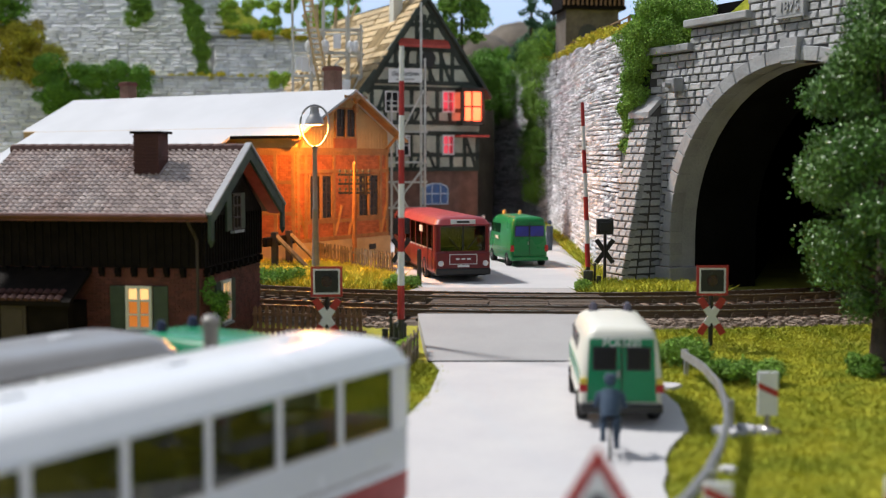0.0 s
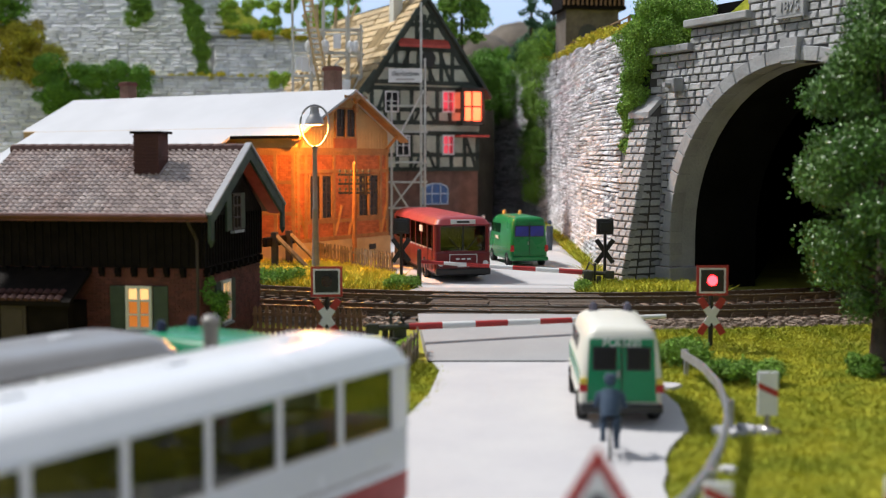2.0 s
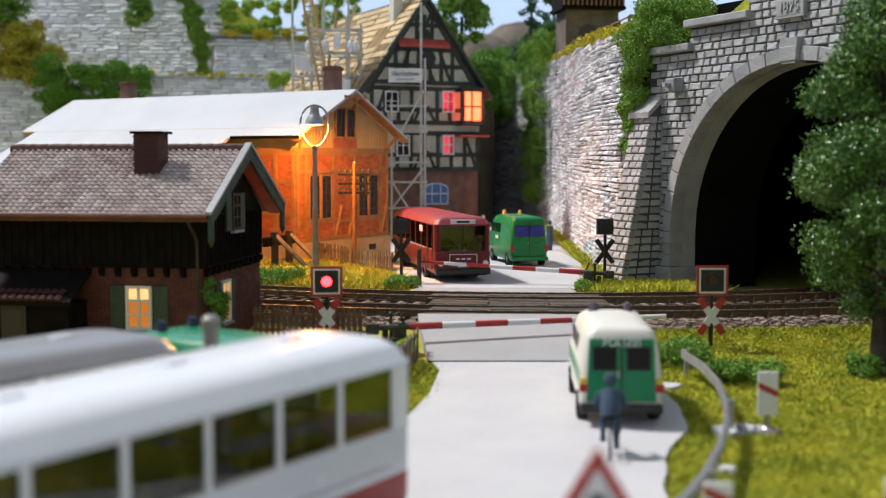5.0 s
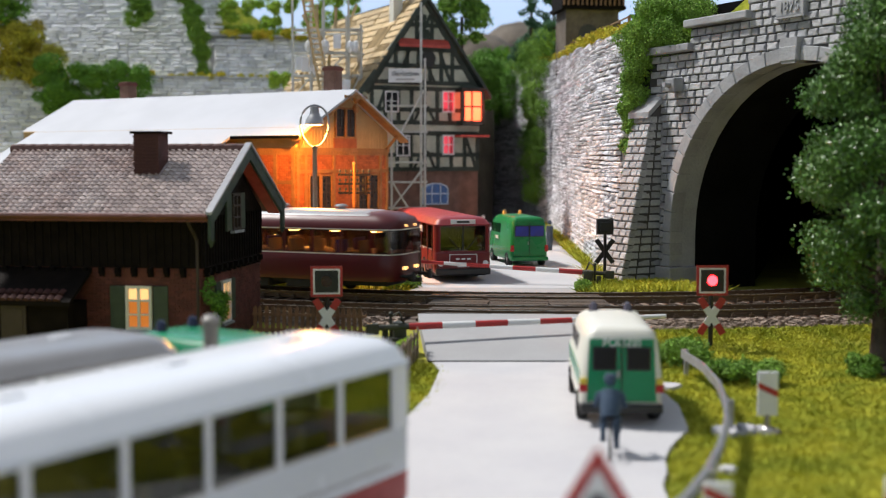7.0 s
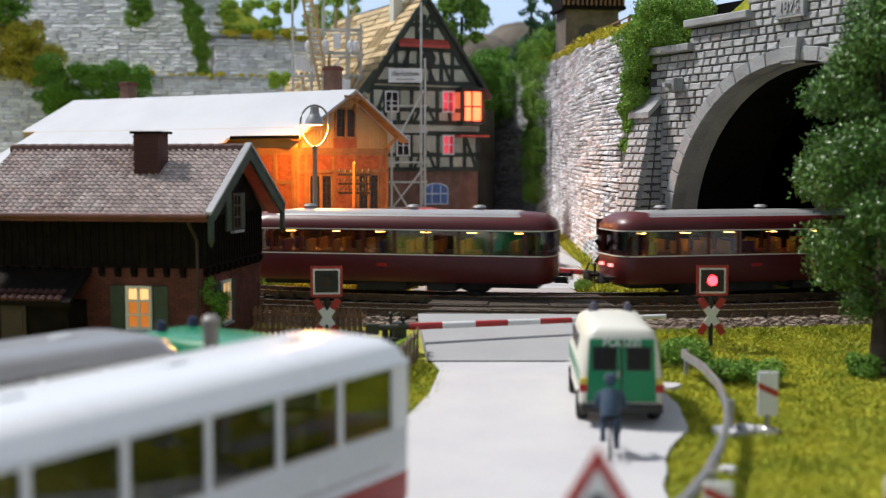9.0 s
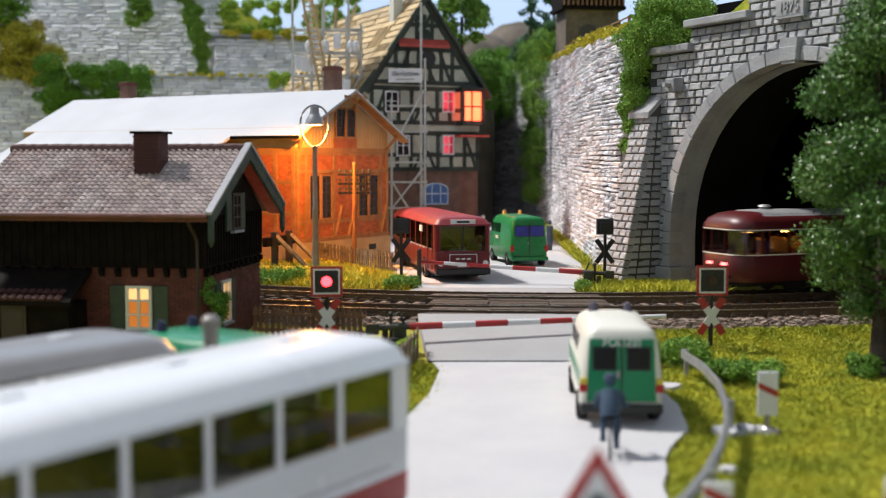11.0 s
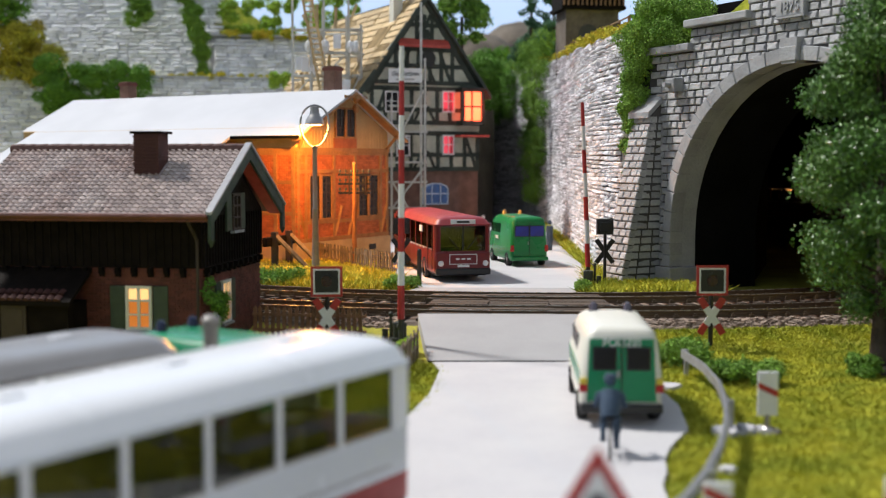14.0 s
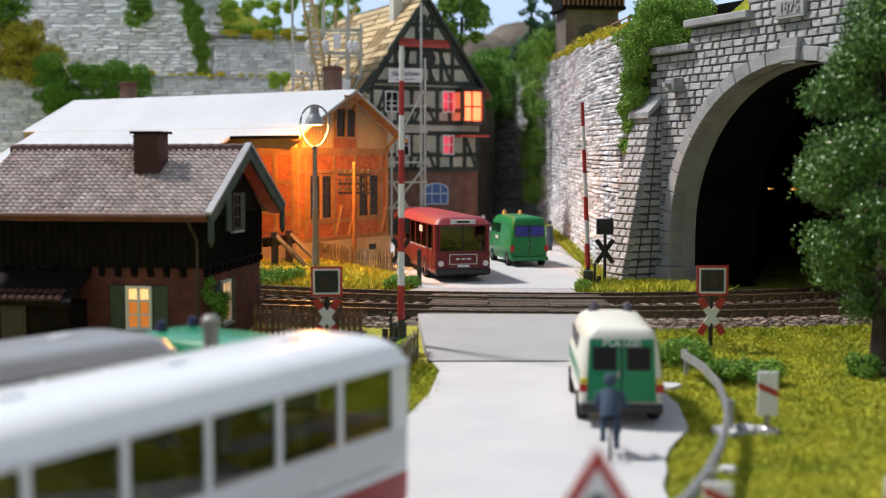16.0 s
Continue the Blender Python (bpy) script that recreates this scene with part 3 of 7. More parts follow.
def portal_ring():
    """Voussoirs round the opening, a keystone and the plinths."""
    items, n = [], 25
    pts = []
    for i in range(n + 1):
        a = math.pi * i / n
        pts.append((-HALF * math.cos(a), 2.2 + (ARCH - 2.2) * math.sin(a), -(HALF + 0.55) * math.cos(a), 2.2 + (ARCH + 0.55 - 2.2) * math.sin(a)))
    side = [(-HALF, z, -HALF - 0.55, z) for z in (0.7, 1.2, 1.7, 2.2)]
    full = side[:-1] + pts + [(-p[0], p[1], -p[2], p[3]) for p in reversed(side[:-1])]
    for j, (p, q) in enumerate(zip(full[:-1], full[1:])):
        k = 0.965

        def build(o, p=p, q=q, j=j):
            f = -0.16 if j != 15 else -0.34
            v = []
            cx, cz = (p[0] + q[0] + p[2] + q[2]) / 4, (p[1] + q[1] + p[3] + q[3]) / 4
            ring = [(p[0], p[1]), (q[0], q[1]), (q[2], q[3]), (p[2], p[3])]
            for y, kk in ((0.5, 0.985), (f + 0.05, 0.975), (f, 0.90)):
                v += [(cx + (x - cx) * kk, y, cz + (z - cz) * kk) for x, z in ring]
            return o.add(v, [(0, 1, 5, 4), (1, 2, 6, 5), (2, 3, 7, 6), (3, 0, 4, 7), (4, 5, 9, 8), (5, 6, 10, 9), (6, 7, 11, 10), (7, 4, 8, 11), (8, 9, 10, 11)])
        items.append((("v", j), build, Matrix()))
    pieces("voussoir", portal, items, "stone_smooth")
    for s in (-1, 1):
        part("plinth", B().box(-0.55, 0.55, -0.3, 1.4, -0.2, 0.68, 0.05), "stone_smooth", portal, at=spot(s * (HALF + 0.32), 0, 0))
    part("keystone", B().add([(-0.36, -0.3, 8.85), (0.36, -0.3, 8.85), (0.46, -0.3, 9.8), (-0.46, -0.3, 9.8), (-0.36, 0.2, 8.85), (0.36, 0.2, 8.85), (0.46, 0.2, 9.8), (-0.46, 0.2, 9.8)], [(0, 1, 2, 3), (7, 6, 5, 4), (0, 4, 5, 1), (1, 5, 6, 2), (2, 6, 7, 3), (3, 7, 4, 0)]), "stone_smooth", portal, "pale carved keystone")


def lettering(text, size, mat, parent, at, label, thick=0.02):
    cu = bpy.data.curves.new("lettering", "FONT")
    cu.body, cu.size, cu.extrude, cu.align_x, cu.align_y = text, size * S, thick * S, "CENTER", "CENTER"
    tmp = bpy.data.objects.new("lettering", cu)
    scene.collection.objects.link(tmp)
    me = bpy.data.meshes.new_from_object(tmp.evaluated_get(bpy.context.evaluated_depsgraph_get()))
    bpy.data.objects.remove(tmp)
    me.materials.clear()
    me.materials.append(M[mat])
    ob = new("lettering", me)
    ob.parent, ob.matrix_basis = parent, at
    return tagged(ob, label)


portal_stones()
portal_ring()
for x0, x1, z in ((-9.3, STEP1, 9.95), (STEP1, STEP2, 10.9), (STEP2, 14, 12.9)):
    part("coping", B().box(x0 - 0.05, x1 + (0.3 if z < 12 else 0), -0.3, 1.7, z - 0.12, z + 0.2, 0.05), "stone_smooth", portal, "weathered flat coping stone")
tab = part("tablet", B().box(-0.74, 0.74, -0.16, 0.1, -0.33, 0.33, 0.04).box(-0.8, 0.8, -0.2, 0.0, -0.4, -0.33), "stone_smooth", portal, "stone tablet with a date", at=spot(-0.12, -0.02, 10.95))
lettering("1875", 0.56, "stone", tab, spot(0, -0.17, 0, 0, 90), "raised date 1875", 0.04)
part("bracket_stone", B().box(-0.32, 0.32, -0.45, 0.1, -0.3, 0.3, 0.07).cyl(0, 0, -0.1, 0.25, 0.12, m=pose(0, -0.5, 0, 90, 0, 0)), "stone_smooth", portal, "square stone boss", at=spot(-7.0, -0.02, 8.45))


def buttress():
    bt = part("buttress", B().add([(-0.68, 0.2, -0.6), (0.68, 0.2, -0.6), (0.68, -2.2, -0.6), (-0.68, -2.2, -0.6), (-0.68, 0.2, 8.0), (0.68, 0.2, 8.0), (0.68, -0.6, 7.2), (-0.68, -0.6, 7.2)], [(0, 1, 2, 3), (7, 6, 5, 4), (3, 2, 6, 7), (1, 0, 4, 5), (2, 1, 5, 6), (0, 3, 7, 4)]), "mortar", portal, "battered stone buttress", at=spot(-HALF - 1.65, 0.1, 0))
    g, items, n = random.Random(8), [], 22
    for i in range(n):
        z = i * 7.2 / n
        y = -2.2 + (2.2 - 0.6) * (i * 7.2 / n + 0.2 + 0.6) / 7.8
        h = 7.2 / n
        cut = 0.0 if i % 2 else 0.35
        edges = [-0.72, -0.28 + cut * 0.6, 0.26 + cut * 0.4, 0.72]
        for a, e in zip(edges[:-1], edges[1:]):
            items.append(((i % 2, round(a, 1)), block((e - a) / 2 - 0.02, h / 2 - 0.02, 0.3, 0.03, 0.016, i, 0.005), Matrix.Translation(((a + e) / 2, y - 0.05 + g.uniform(-0.02, 0.02), z + h / 2)) @ pose(0, 0, 0, -11.5 + g.uniform(-1, 1), 0, g.uniform(-1.5, 1.5))))
        for sx in (-1, 1):
            m = max(1, int((-y) / 0.8))
            for k in range(m + 1):
                w = (-y + 0.1) / (m + 1)
                items.append((("side", i, m), block(w / 2 - 0.02, h / 2 - 0.02, 0.3, 0.03, 0.016, i + k, 0.005), Matrix.Translation((sx * 0.69, y + (k + 0.5) * w, z + h / 2)) @ pose(0, 0, 0, 0, 0, 90 * sx)))
    pieces("stone_block", bt, items, "stone")
    part("cap_stone", B().add([(-0.76, 0.2, 8.05), (0.76, 0.2, 8.05), (0.76, -0.82, 7.1), (-0.76, -0.82, 7.1), (-0.76, 0.2, 8.3), (0.76, 0.2, 8.3), (0.76, -0.82, 7.35), (-0.76, -0.82, 7.35)], [(0, 1, 2, 3), (7, 6, 5, 4), (3, 2, 6, 7), (1, 0, 4, 5), (2, 1, 5, 6), (0, 3, 7, 4)]), "stone_smooth", bt, "pale sloping cap slab")


buttress()


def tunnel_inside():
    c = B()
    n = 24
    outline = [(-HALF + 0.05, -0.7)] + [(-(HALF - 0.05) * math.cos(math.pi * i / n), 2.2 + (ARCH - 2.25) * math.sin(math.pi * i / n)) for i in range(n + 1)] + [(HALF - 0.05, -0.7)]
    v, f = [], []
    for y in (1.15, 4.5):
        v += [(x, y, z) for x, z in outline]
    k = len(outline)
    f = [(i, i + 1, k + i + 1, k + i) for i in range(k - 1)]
    # near-black colour stands in for the lack of light past the arch
    part("lining", c.add(v, f), "lining", portal, "near-black tunnel lining, the tunnel's dark put into its colour", smooth=True)
    outer = [(x * 1.02, z + 0.12 if z > 2 else z) for x, z in outline]
    so = B().add([(x, y, z) for y in (0.45, 1.15) for x, z in outline] + [(x, y, z) for y in (0.45, 1.15) for x, z in outer],
                 [(i, i + 1, k + i + 1, k + i) for i in range(k - 1)] + [(2 * k + i, 3 * k + i, 3 * k + i + 1, 2 * k + i + 1) for i in range(k - 1)] + [(k + i, k + i + 1, 3 * k + i + 1, 3 * k + i) for i in range(k - 1)])
    part("soffit", so, "stone_smooth", portal, "grey plastered underside of the arch", smooth=True)


tunnel_inside()
# black box added behind the portal for darkness, in which the track bends round
b = B()
ang = radians(PORTAL_DIR)
ux, uy = math.cos(ang), math.sin(ang)
nx, ny = -uy, ux


def from_portal(x, y):
    return (PM.x + ux * x + nx * y, PM.y + uy * x + ny * y)


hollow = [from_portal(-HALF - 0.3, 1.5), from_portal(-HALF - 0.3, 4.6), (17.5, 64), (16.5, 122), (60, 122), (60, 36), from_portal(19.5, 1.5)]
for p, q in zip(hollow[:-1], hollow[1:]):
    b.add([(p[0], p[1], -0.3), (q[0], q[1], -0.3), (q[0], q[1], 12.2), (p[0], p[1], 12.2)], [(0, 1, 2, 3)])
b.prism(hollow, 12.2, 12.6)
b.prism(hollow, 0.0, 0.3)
solid("tunnel_hollow", b, "black", "black enclosure added inside the tunnel hill to keep it dark", "tunnel", kind="structure")

# ---- retaining wall of rough stones, from the portal away along the road ----
WALL = [(9.9, 53.5), (8.9, 53.2), (8.2, 54.6), (7.75, 60), (7.8, 66), (8.2, 80), (8.4, 95), (6.6, 108), (3.0, 118), (-2, 124)]


def smooth_line(pts, step):
    out = []
    for p, q in zip(pts[:-1], pts[1:]):
        n = max(1, int(math.dist(p, q) / step))
        out += [(p[0] + (q[0] - p[0]) * i / n, p[1] + (q[1] - p[1]) * i / n) for i in range(n)]
    return out + [pts[-1]]


def wall_top(y):
    return 11.8 + min(2.6, max(0, (y - 54) * 0.05))


def retaining_wall():
    t = thing("retaining_wall", spot(0, 0, 0), "high retaining wall of pale rough rubble stone with hanging ivy", "stone wall", kind="structure")
    core = B()
    line = smooth_line(WALL, 1.0)
    for p, q in zip(line[:-1], line[1:]):
        zt = wall_top((p[1] + q[1]) / 2)
        d = Vector((q[0] - p[0], q[1] - p[1])).normalized()
        n = Vector((d.y, -d.x))
        a, e = Vector(p) + n * 0.18, Vector(q) + n * 0.18
        core.add([(a.x, a.y, 0), (e.x, e.y, 0), (e.x, e.y, zt), (a.x, a.y, zt), (a.x + n.x * 1.5, a.y + n.y * 1.5, 0), (e.x + n.x * 1.5, e.y + n.y * 1.5, 0), (e.x + n.x * 1.5, e.y + n.y * 1.5, zt), (a.x + n.x * 1.5, a.y + n.y * 1.5, zt)], [(0, 1, 2, 3), (7, 6, 5, 4), (3, 2, 6, 7), (0, 3, 7, 4), (1, 5, 6, 2)])
    part("wall_core", core, "mortar", t, "shadowed joints")
    g, items, far = random.Random(11), [], []
    z, row = 0.55, 0
    length = sum(math.dist(p, q) for p, q in zip(WALL[:-1], WALL[1:]))
    cum = [0.0]
    for p, q in zip(WALL[:-1], WALL[1:]):
        cum.append(cum[-1] + math.dist(p, q))
    while z < 15:
        h = g.uniform(0.15, 0.24)
        s = g.uniform(0, 0.8)
        while s < length - 0.5:
            w = g.uniform(0.6, 1.5) * (1 if s < 45 else 1.4)
            k = max(i for i in range(len(cum)) if cum[i] <= s + w / 2)
            k = min(k, len(WALL) - 2)
            f = (s + w / 2 - cum[k]) / (cum[k + 1] - cum[k])
            x, y = WALL[k][0] + f * (WALL[k + 1][0] - WALL[k][0]), WALL[k][1] + f * (WALL[k + 1][1] - WALL[k][1])
            wave = 0.05 * math.sin(s * 0.31 + row * 0.9)
            if z + h < wall_top(y) and not (s < 2.2):
                head = math.degrees(math.atan2(WALL[k + 1][1] - WALL[k][1], WALL[k + 1][0] - WALL[k][0])) + 180
                key = (round(w, 1), round(h, 2), g.randint(0, 2))
                it = (key, block(key[0] / 2 - 0.07, h / 2 - 0.014, 0.25, 0.045, 0.04, key[2] + int(key[0] * 10), 0.05), Matrix.Translation((x, y, z + h / 2 + wave)) @ pose(0, 0, 0, g.uniform(-6, 6), g.uniform(-2.5, 2.5), head + g.uniform(-6, 6)))
                (items if s < 14 and z > 1 and z < 6.5 else far).append(it)
            s += w
        z += h
        row += 1
    pieces("rubble_stone", t, items + far, "rubble", limit=300)


retaining_wall()
# hill on top of the walls
b = B()
top = [(x + 0.3, y) for x, y in WALL[1:]]
b.add([(p[0], p[1], wall_top(p[1]) - 0.05) for p in top] + [(p[0] + 9, p[1] + 3, wall_top(p[1]) + 1.2 + (p[1] - 52) * 0.03) for p in top] + [(p[0] + 46, p[1] + 10, wall_top(p[1]) + 1.5) for p in top], [(i, i + 1, len(top) + i + 1, len(top) + i) for i in range(len(top) - 1)] + [(len(top) + i, len(top) + i + 1, 2 * len(top) + i + 1, 2 * len(top) + i) for i in range(len(top) - 1)])
b.add([(*from_portal(-7.6, 1.4), 11.1), (*from_portal(-4.2, 1.4), 11.2), (*from_portal(-4, 1.4), 12.8), (*from_portal(19, 1.4), 12.8), (*from_portal(19, 14), 13.4), (*from_portal(-4, 16), 13.2), (*from_portal(-7, 12), 12.2)], [(0, 1, 2, 6), (2, 3, 4, 5), (2, 5, 6)])
solid("hill", b, "grass", "grassy hill above the tunnel and retaining wall", "hill", kind="structure")

# ---- terraces with stone walls at the back ----


def terrace(name, pts, z0, z1, seed, label):
    t = thing(name, spot(0, 0, 0), label, "stone wall", kind="structure")
    core, stones = B(), B()
    g = random.Random(seed)
    for p, q in zip(pts[:-1], pts[1:]):
        L = math.dist(p, q)
        head = math.degrees(math.atan2(q[1] - p[1], q[0] - p[0]))
        m = Matrix.Translation((p[0], p[1], z0)) @ pose(0, 0, 0, 0, 0, head) @ pose(0, 0, 0, -30, 0, 0) @ Matrix.Translation((0, 0, -z0))
        core.box(0, L, 0.2, 1.2, z0, z1, m=m)
        z = z0
        while z < z1 - 0.3:
            h = g.uniform(0.34, 0.5)
            x = g.uniform(0, 0.5)
            while x < L:
                w = g.uniform(0.7, 1.7)
                k = block(w / 2 - 0.03, h / 2 - 0.03, 0.3, 0.08, 0.05, g.randint(0, 999))(B())
                stones.add(k.v, k.f, m @ Matrix.Translation((x + w / 2, 0.05, z + h / 2)) @ pose(0, 0, 0, g.uniform(-4, 4), 0, g.uniform(-4, 4)))
                x += w
            z += h
        core.box(-0.1, L, -0.15, 1.4, z1 - 0.12, z1 + 0.12, m=m)
    part("wall_core", core, "stone", t)
    tagged(part("stone_courses", stones, "wall_far", t, "grey coursed stones"), kind="stuff")


terrace("terrace_wall_low", [(-46, 106), (-30, 106), (-12, 110), (2, 116)], 5.5, 15.05, 21, "lower grey stone terrace wall")
terrace("terrace_wall_high", [(-48, 114), (-33, 115), (-22.5, 116)], 13.9, 24.3, 22, "upper grey stone terrace wall")
terrace("terrace_wall_step", [(-22.3, 115), (-17.5, 116), (-11.5, 116.8)], 13.9, 18.9, 23, "stepped grey stone terrace wall")
b = B().prism([(-50, 112), (-30, 112), (-12, 115.9), (4, 121.8), (4, 134), (-50, 134)], 9, 13.7)
b.prism([(-50, 120.2), (-33, 120.8), (-22.3, 121.6), (-22, 145), (-50, 145)], 13, 22.8)
b.prism([(-22.4, 118), (-17, 119), (-11, 120), (-4, 126), (-4, 145), (-22.4, 145)], 13, 18.1)
solid("terraces", b, "grass", "grassy terraces between the stone walls", "hill", kind="structure")

# painted sky board far behind
solid("sky_backdrop", B().add([(-260, 210, -40), (260, 210, -40), (260, 210, 150), (-260, 210, 150), (-260, 211, -40), (260, 211, -40), (260, 211, 150), (-260, 211, 150)], [(0, 1, 2, 3), (7, 6, 5, 4)]), "sky_paint", "pale blue painted sky backdrop", "backdrop", kind="structure")

# rock mass added to close and shade the lane behind the town house
b = B()
gh = random.Random(41)
foot = [(-7, 99), (-2, 98.6), (3.0, 98.8), (4.3, 103), (4.6, 109), (2.5, 116), (-7, 117)]
lo, hi = [(x, y, 0.3) for x, y in foot], [(x * 0.97 + gh.uniform(-0.3, 0.3), y + 0.6, 12.6 + gh.uniform(-0.5, 0.9)) for x, y in foot]
mid = [(x + gh.uniform(-0.4, 0.3), y + gh.uniform(-0.3, 0.3), 6.5 + gh.uniform(-0.8, 0.8)) for x, y in foot]
b.loft([lo, mid, hi])
solid("hillside", b, "rock", "rock mass added behind the town house to shade the lane", "hill", kind="structure")

# ---- crossing keeper's house: local x to the right along the ridge, y away, origin under the right gable's middle ----
def keepers_house():
    h = thing("keepers_house", spot(-6.45, 38.6, 0.0, -8.6), "small brick crossing keeper's house with dark boarded upper storey", "house")
    L, W = 8.0, 2.95
    wall = B().box(-L + 0.6, -0.45, -W, W, -0.1, 2.75)
    part("brick_wall", wall, "brick_red", h, "dark red brick ground floor")
    bricks, g = [], random.Random(4)
    # brick courses of the front and the gable
    z, row = 0.05, 0
    while z < 2.7:
        x = -L + 0.65 + (row % 2) * 0.13
        while x < -0.75:
            if not (-2.95 < x + 0.13 < -1.85 and z > 0.7):
                bricks.append(("b", lambda q: q.box(-0.12, 0.12, -0.03, 0.03, -0.035, 0.035), Matrix.Translation((x + 0.13, -W, z + 0.04))))
            x += 0.265
        y = -W + 0.1 + (row % 2) * 0.13
        while y < W - 0.2:
            if not (-1.55 < y < -0.45 and z > 0.7):
                bricks.append(("c", lambda q: q.box(-0.03, 0.03, -0.12, 0.12, -0.035, 0.035), Matrix.Translation((-0.45, y + 0.13, z + 0.04))))
            y += 0.265
        z += 0.088
        row += 1
    g.shuffle(bricks)
    pieces("brick", h, bricks, "brick_red", limit=300)
    up = B().box(-L + 0.55, -0.38, -W - 0.07, W + 0.07, 2.75, 4.35)
    up.add([(-0.38, -W - 0.07, 4.35), (-0.38, W + 0.07, 4.35), (-0.38, 0, 6.15), (-L + 0.55, -W - 0.07, 4.35), (-L + 0.55, W + 0.07, 4.35), (-L + 0.55, 0, 6.15)], [(0, 1, 2), (5, 4, 3), (0, 3, 4, 1), (1, 4, 5, 2), (2, 5, 3, 0)])
    part("boarded_storey", up, "wood_dark", h, "dark brown boarded upper storey")
    items = []
    for i in range(28):
        x = -L + 0.7 + i * 0.26
        items.append(("f", lambda q: q.box(-0.02, 0.02, -0.03, 0.03, 2.8, 4.3), Matrix.Translation((x, -W - 0.09, 0))))
    for i in range(23):
        y = -W + 0.1 + i * 0.26
        items.append(("f", lambda q: q.box(-0.02, 0.02, -0.03, 0.03, 2.8, 4.3), Matrix.Translation((-0.36, y, 0)) @ pose(0, 0, 0, 0, 0, 90)))
    pieces("cover_strip", h, items, "wood_dark")
    items = []
    for i in range(13):
        items.append(("k", lambda q: q.box(-0.07, 0.07, -0.18, 0.05, -0.16, 0.02).box(-0.07, 0.07, -0.1, 0.05, -0.26, -0.16), Matrix.Translation((-L + 0.8 + i * 0.52, -W - 0.05, 2.74))))
    for i in range(11):
        items.append(("k", lambda q: q.box(-0.07, 0.07, -0.18, 0.05, -0.16, 0.02).box(-0.07, 0.07, -0.1, 0.05, -0.26, -0.16), Matrix.Translation((-0.4, -W + 0.3 + i * 0.52, 2.74)) @ pose(0, 0, 0, 0, 0, 90)))
    pieces("joist_end", h, items, "wood_dark")
    # roof
    k = 2.02 / 3.75
    roof = B()
    for s in (-1, 1):
        roof.add([(-L, 0, 6.36), (0.12, 0, 6.36), (0.12, s * 3.75, 6.36 - 2.02), (-L, s * 3.75, 6.36 - 2.02), (-L, 0, 6.22), (0.12, 0, 6.22), (0.12, s * 3.75, 6.22 - 2.02), (-L, s * 3.75, 6.22 - 2.02)], [(0, 1, 2, 3), (7, 6, 5, 4), (0, 4, 5, 1), (1, 5, 6, 2), (2, 6, 7, 3), (3, 7, 4, 0)])
    rf = part("roof", roof, "tile_red", h, "red-brown tiled roof with a silvery sheen")
    tiles, n, m = [], 19, 38
    step = math.hypot(3.75, 2.02) / n
    slope = math.degrees(math.atan(k))

    def tile(q):
        w = 8.05 / m / 2
        return q.add([(-w, 0, 0.03), (-w * 0.3, 0, 0.085), (w * 0.4, 0, 0.07), (w, 0, 0.03), (-w, -step * 1.08, 0.055), (-w * 0.3, -step * 1.12, 0.125), (w * 0.4, -step * 1.12, 0.11), (w, -step * 1.08, 0.055), (-w, -step * 1.06, 0.0), (-w * 0.3, -step * 1.06, 0.0), (w * 0.4, -step * 1.06, 0.0), (w, -step * 1.06, 0.0)],
                     [(0, 1, 5, 4), (1, 2, 6, 5), (2, 3, 7, 6), (4, 5, 9, 8), (5, 6, 10, 9), (6, 7, 11, 10)])
    for j in range(n):
        for i in range(m):
            y = -j * 3.75 / n
            x = -L + 0.06 + (i + 0.5) * 8.05 / m
            tiles.append(("t", tile, Matrix.Translation((x, y, 6.36 + y * k)) @ pose(0, 0, 0, slope + random.uniform(-1, 1), random.uniform(-1.5, 1.5), 0)))
    tiles.sort(key=lambda t: -t[2].translation.x)
    pieces("roof_tile", rf, tiles, "tile", limit=300, smooth=True)
    items = []
    for i in range(20):
        items.append(("r", lambda q: q.tube([(-0.22, 0, 0), (0.22, 0, 0.02)], 0.19, 8), Matrix.Translation((-L + 0.2 + i * 0.41, 0, 6.36))))
    pieces("ridge_tile", rf, items, "brick_dark")
    for s in (-1, 1):
        part("verge_board", B().add([(0.13, 0, 6.5), (0.22, 0, 6.5), (0.22, s * 3.85, 6.5 - 2.08), (0.13, s * 3.85, 6.5 - 2.08), (0.13, 0, 6.05), (0.22, 0, 6.05), (0.22, s * 3.85, 6.1 - 2.08), (0.13, s * 3.85, 6.1 - 2.08)], [(0, 1, 2, 3), (7, 6, 5, 4), (0, 4, 5, 1), (1, 5, 6, 2), (2, 6, 7, 3), (3, 7, 4, 0)]), "green_board", rf, "grey-green carved verge board")
        part("verge_tail", B().box(0.12, 0.23, -0.16, 0.16, -0.75, 0.1, 0.03).cyl(0.17, 0, -0.95, -0.75, 0.02, 0.12, 8), "green_board", rf, "hanging carved tail of the verge board", at=spot(0, s * 3.7, 4.4))
        part("verge_capping", B().add([(0.06, 0, 6.6), (0.26, 0, 6.6), (0.26, s * 3.9, 6.6 - 2.1), (0.06, s * 3.9, 6.6 - 2.1), (0.06, 0, 6.52), (0.26, 0, 6.52), (0.26, s * 3.9, 6.52 - 2.1), (0.06, s * 3.9, 6.52 - 2.1)], [(0, 1, 2, 3), (7, 6, 5, 4), (0, 4, 5, 1), (1, 5, 6, 2), (2, 6, 7, 3), (3, 7, 4, 0)]), "galvanised", rf, "pale capping strip")
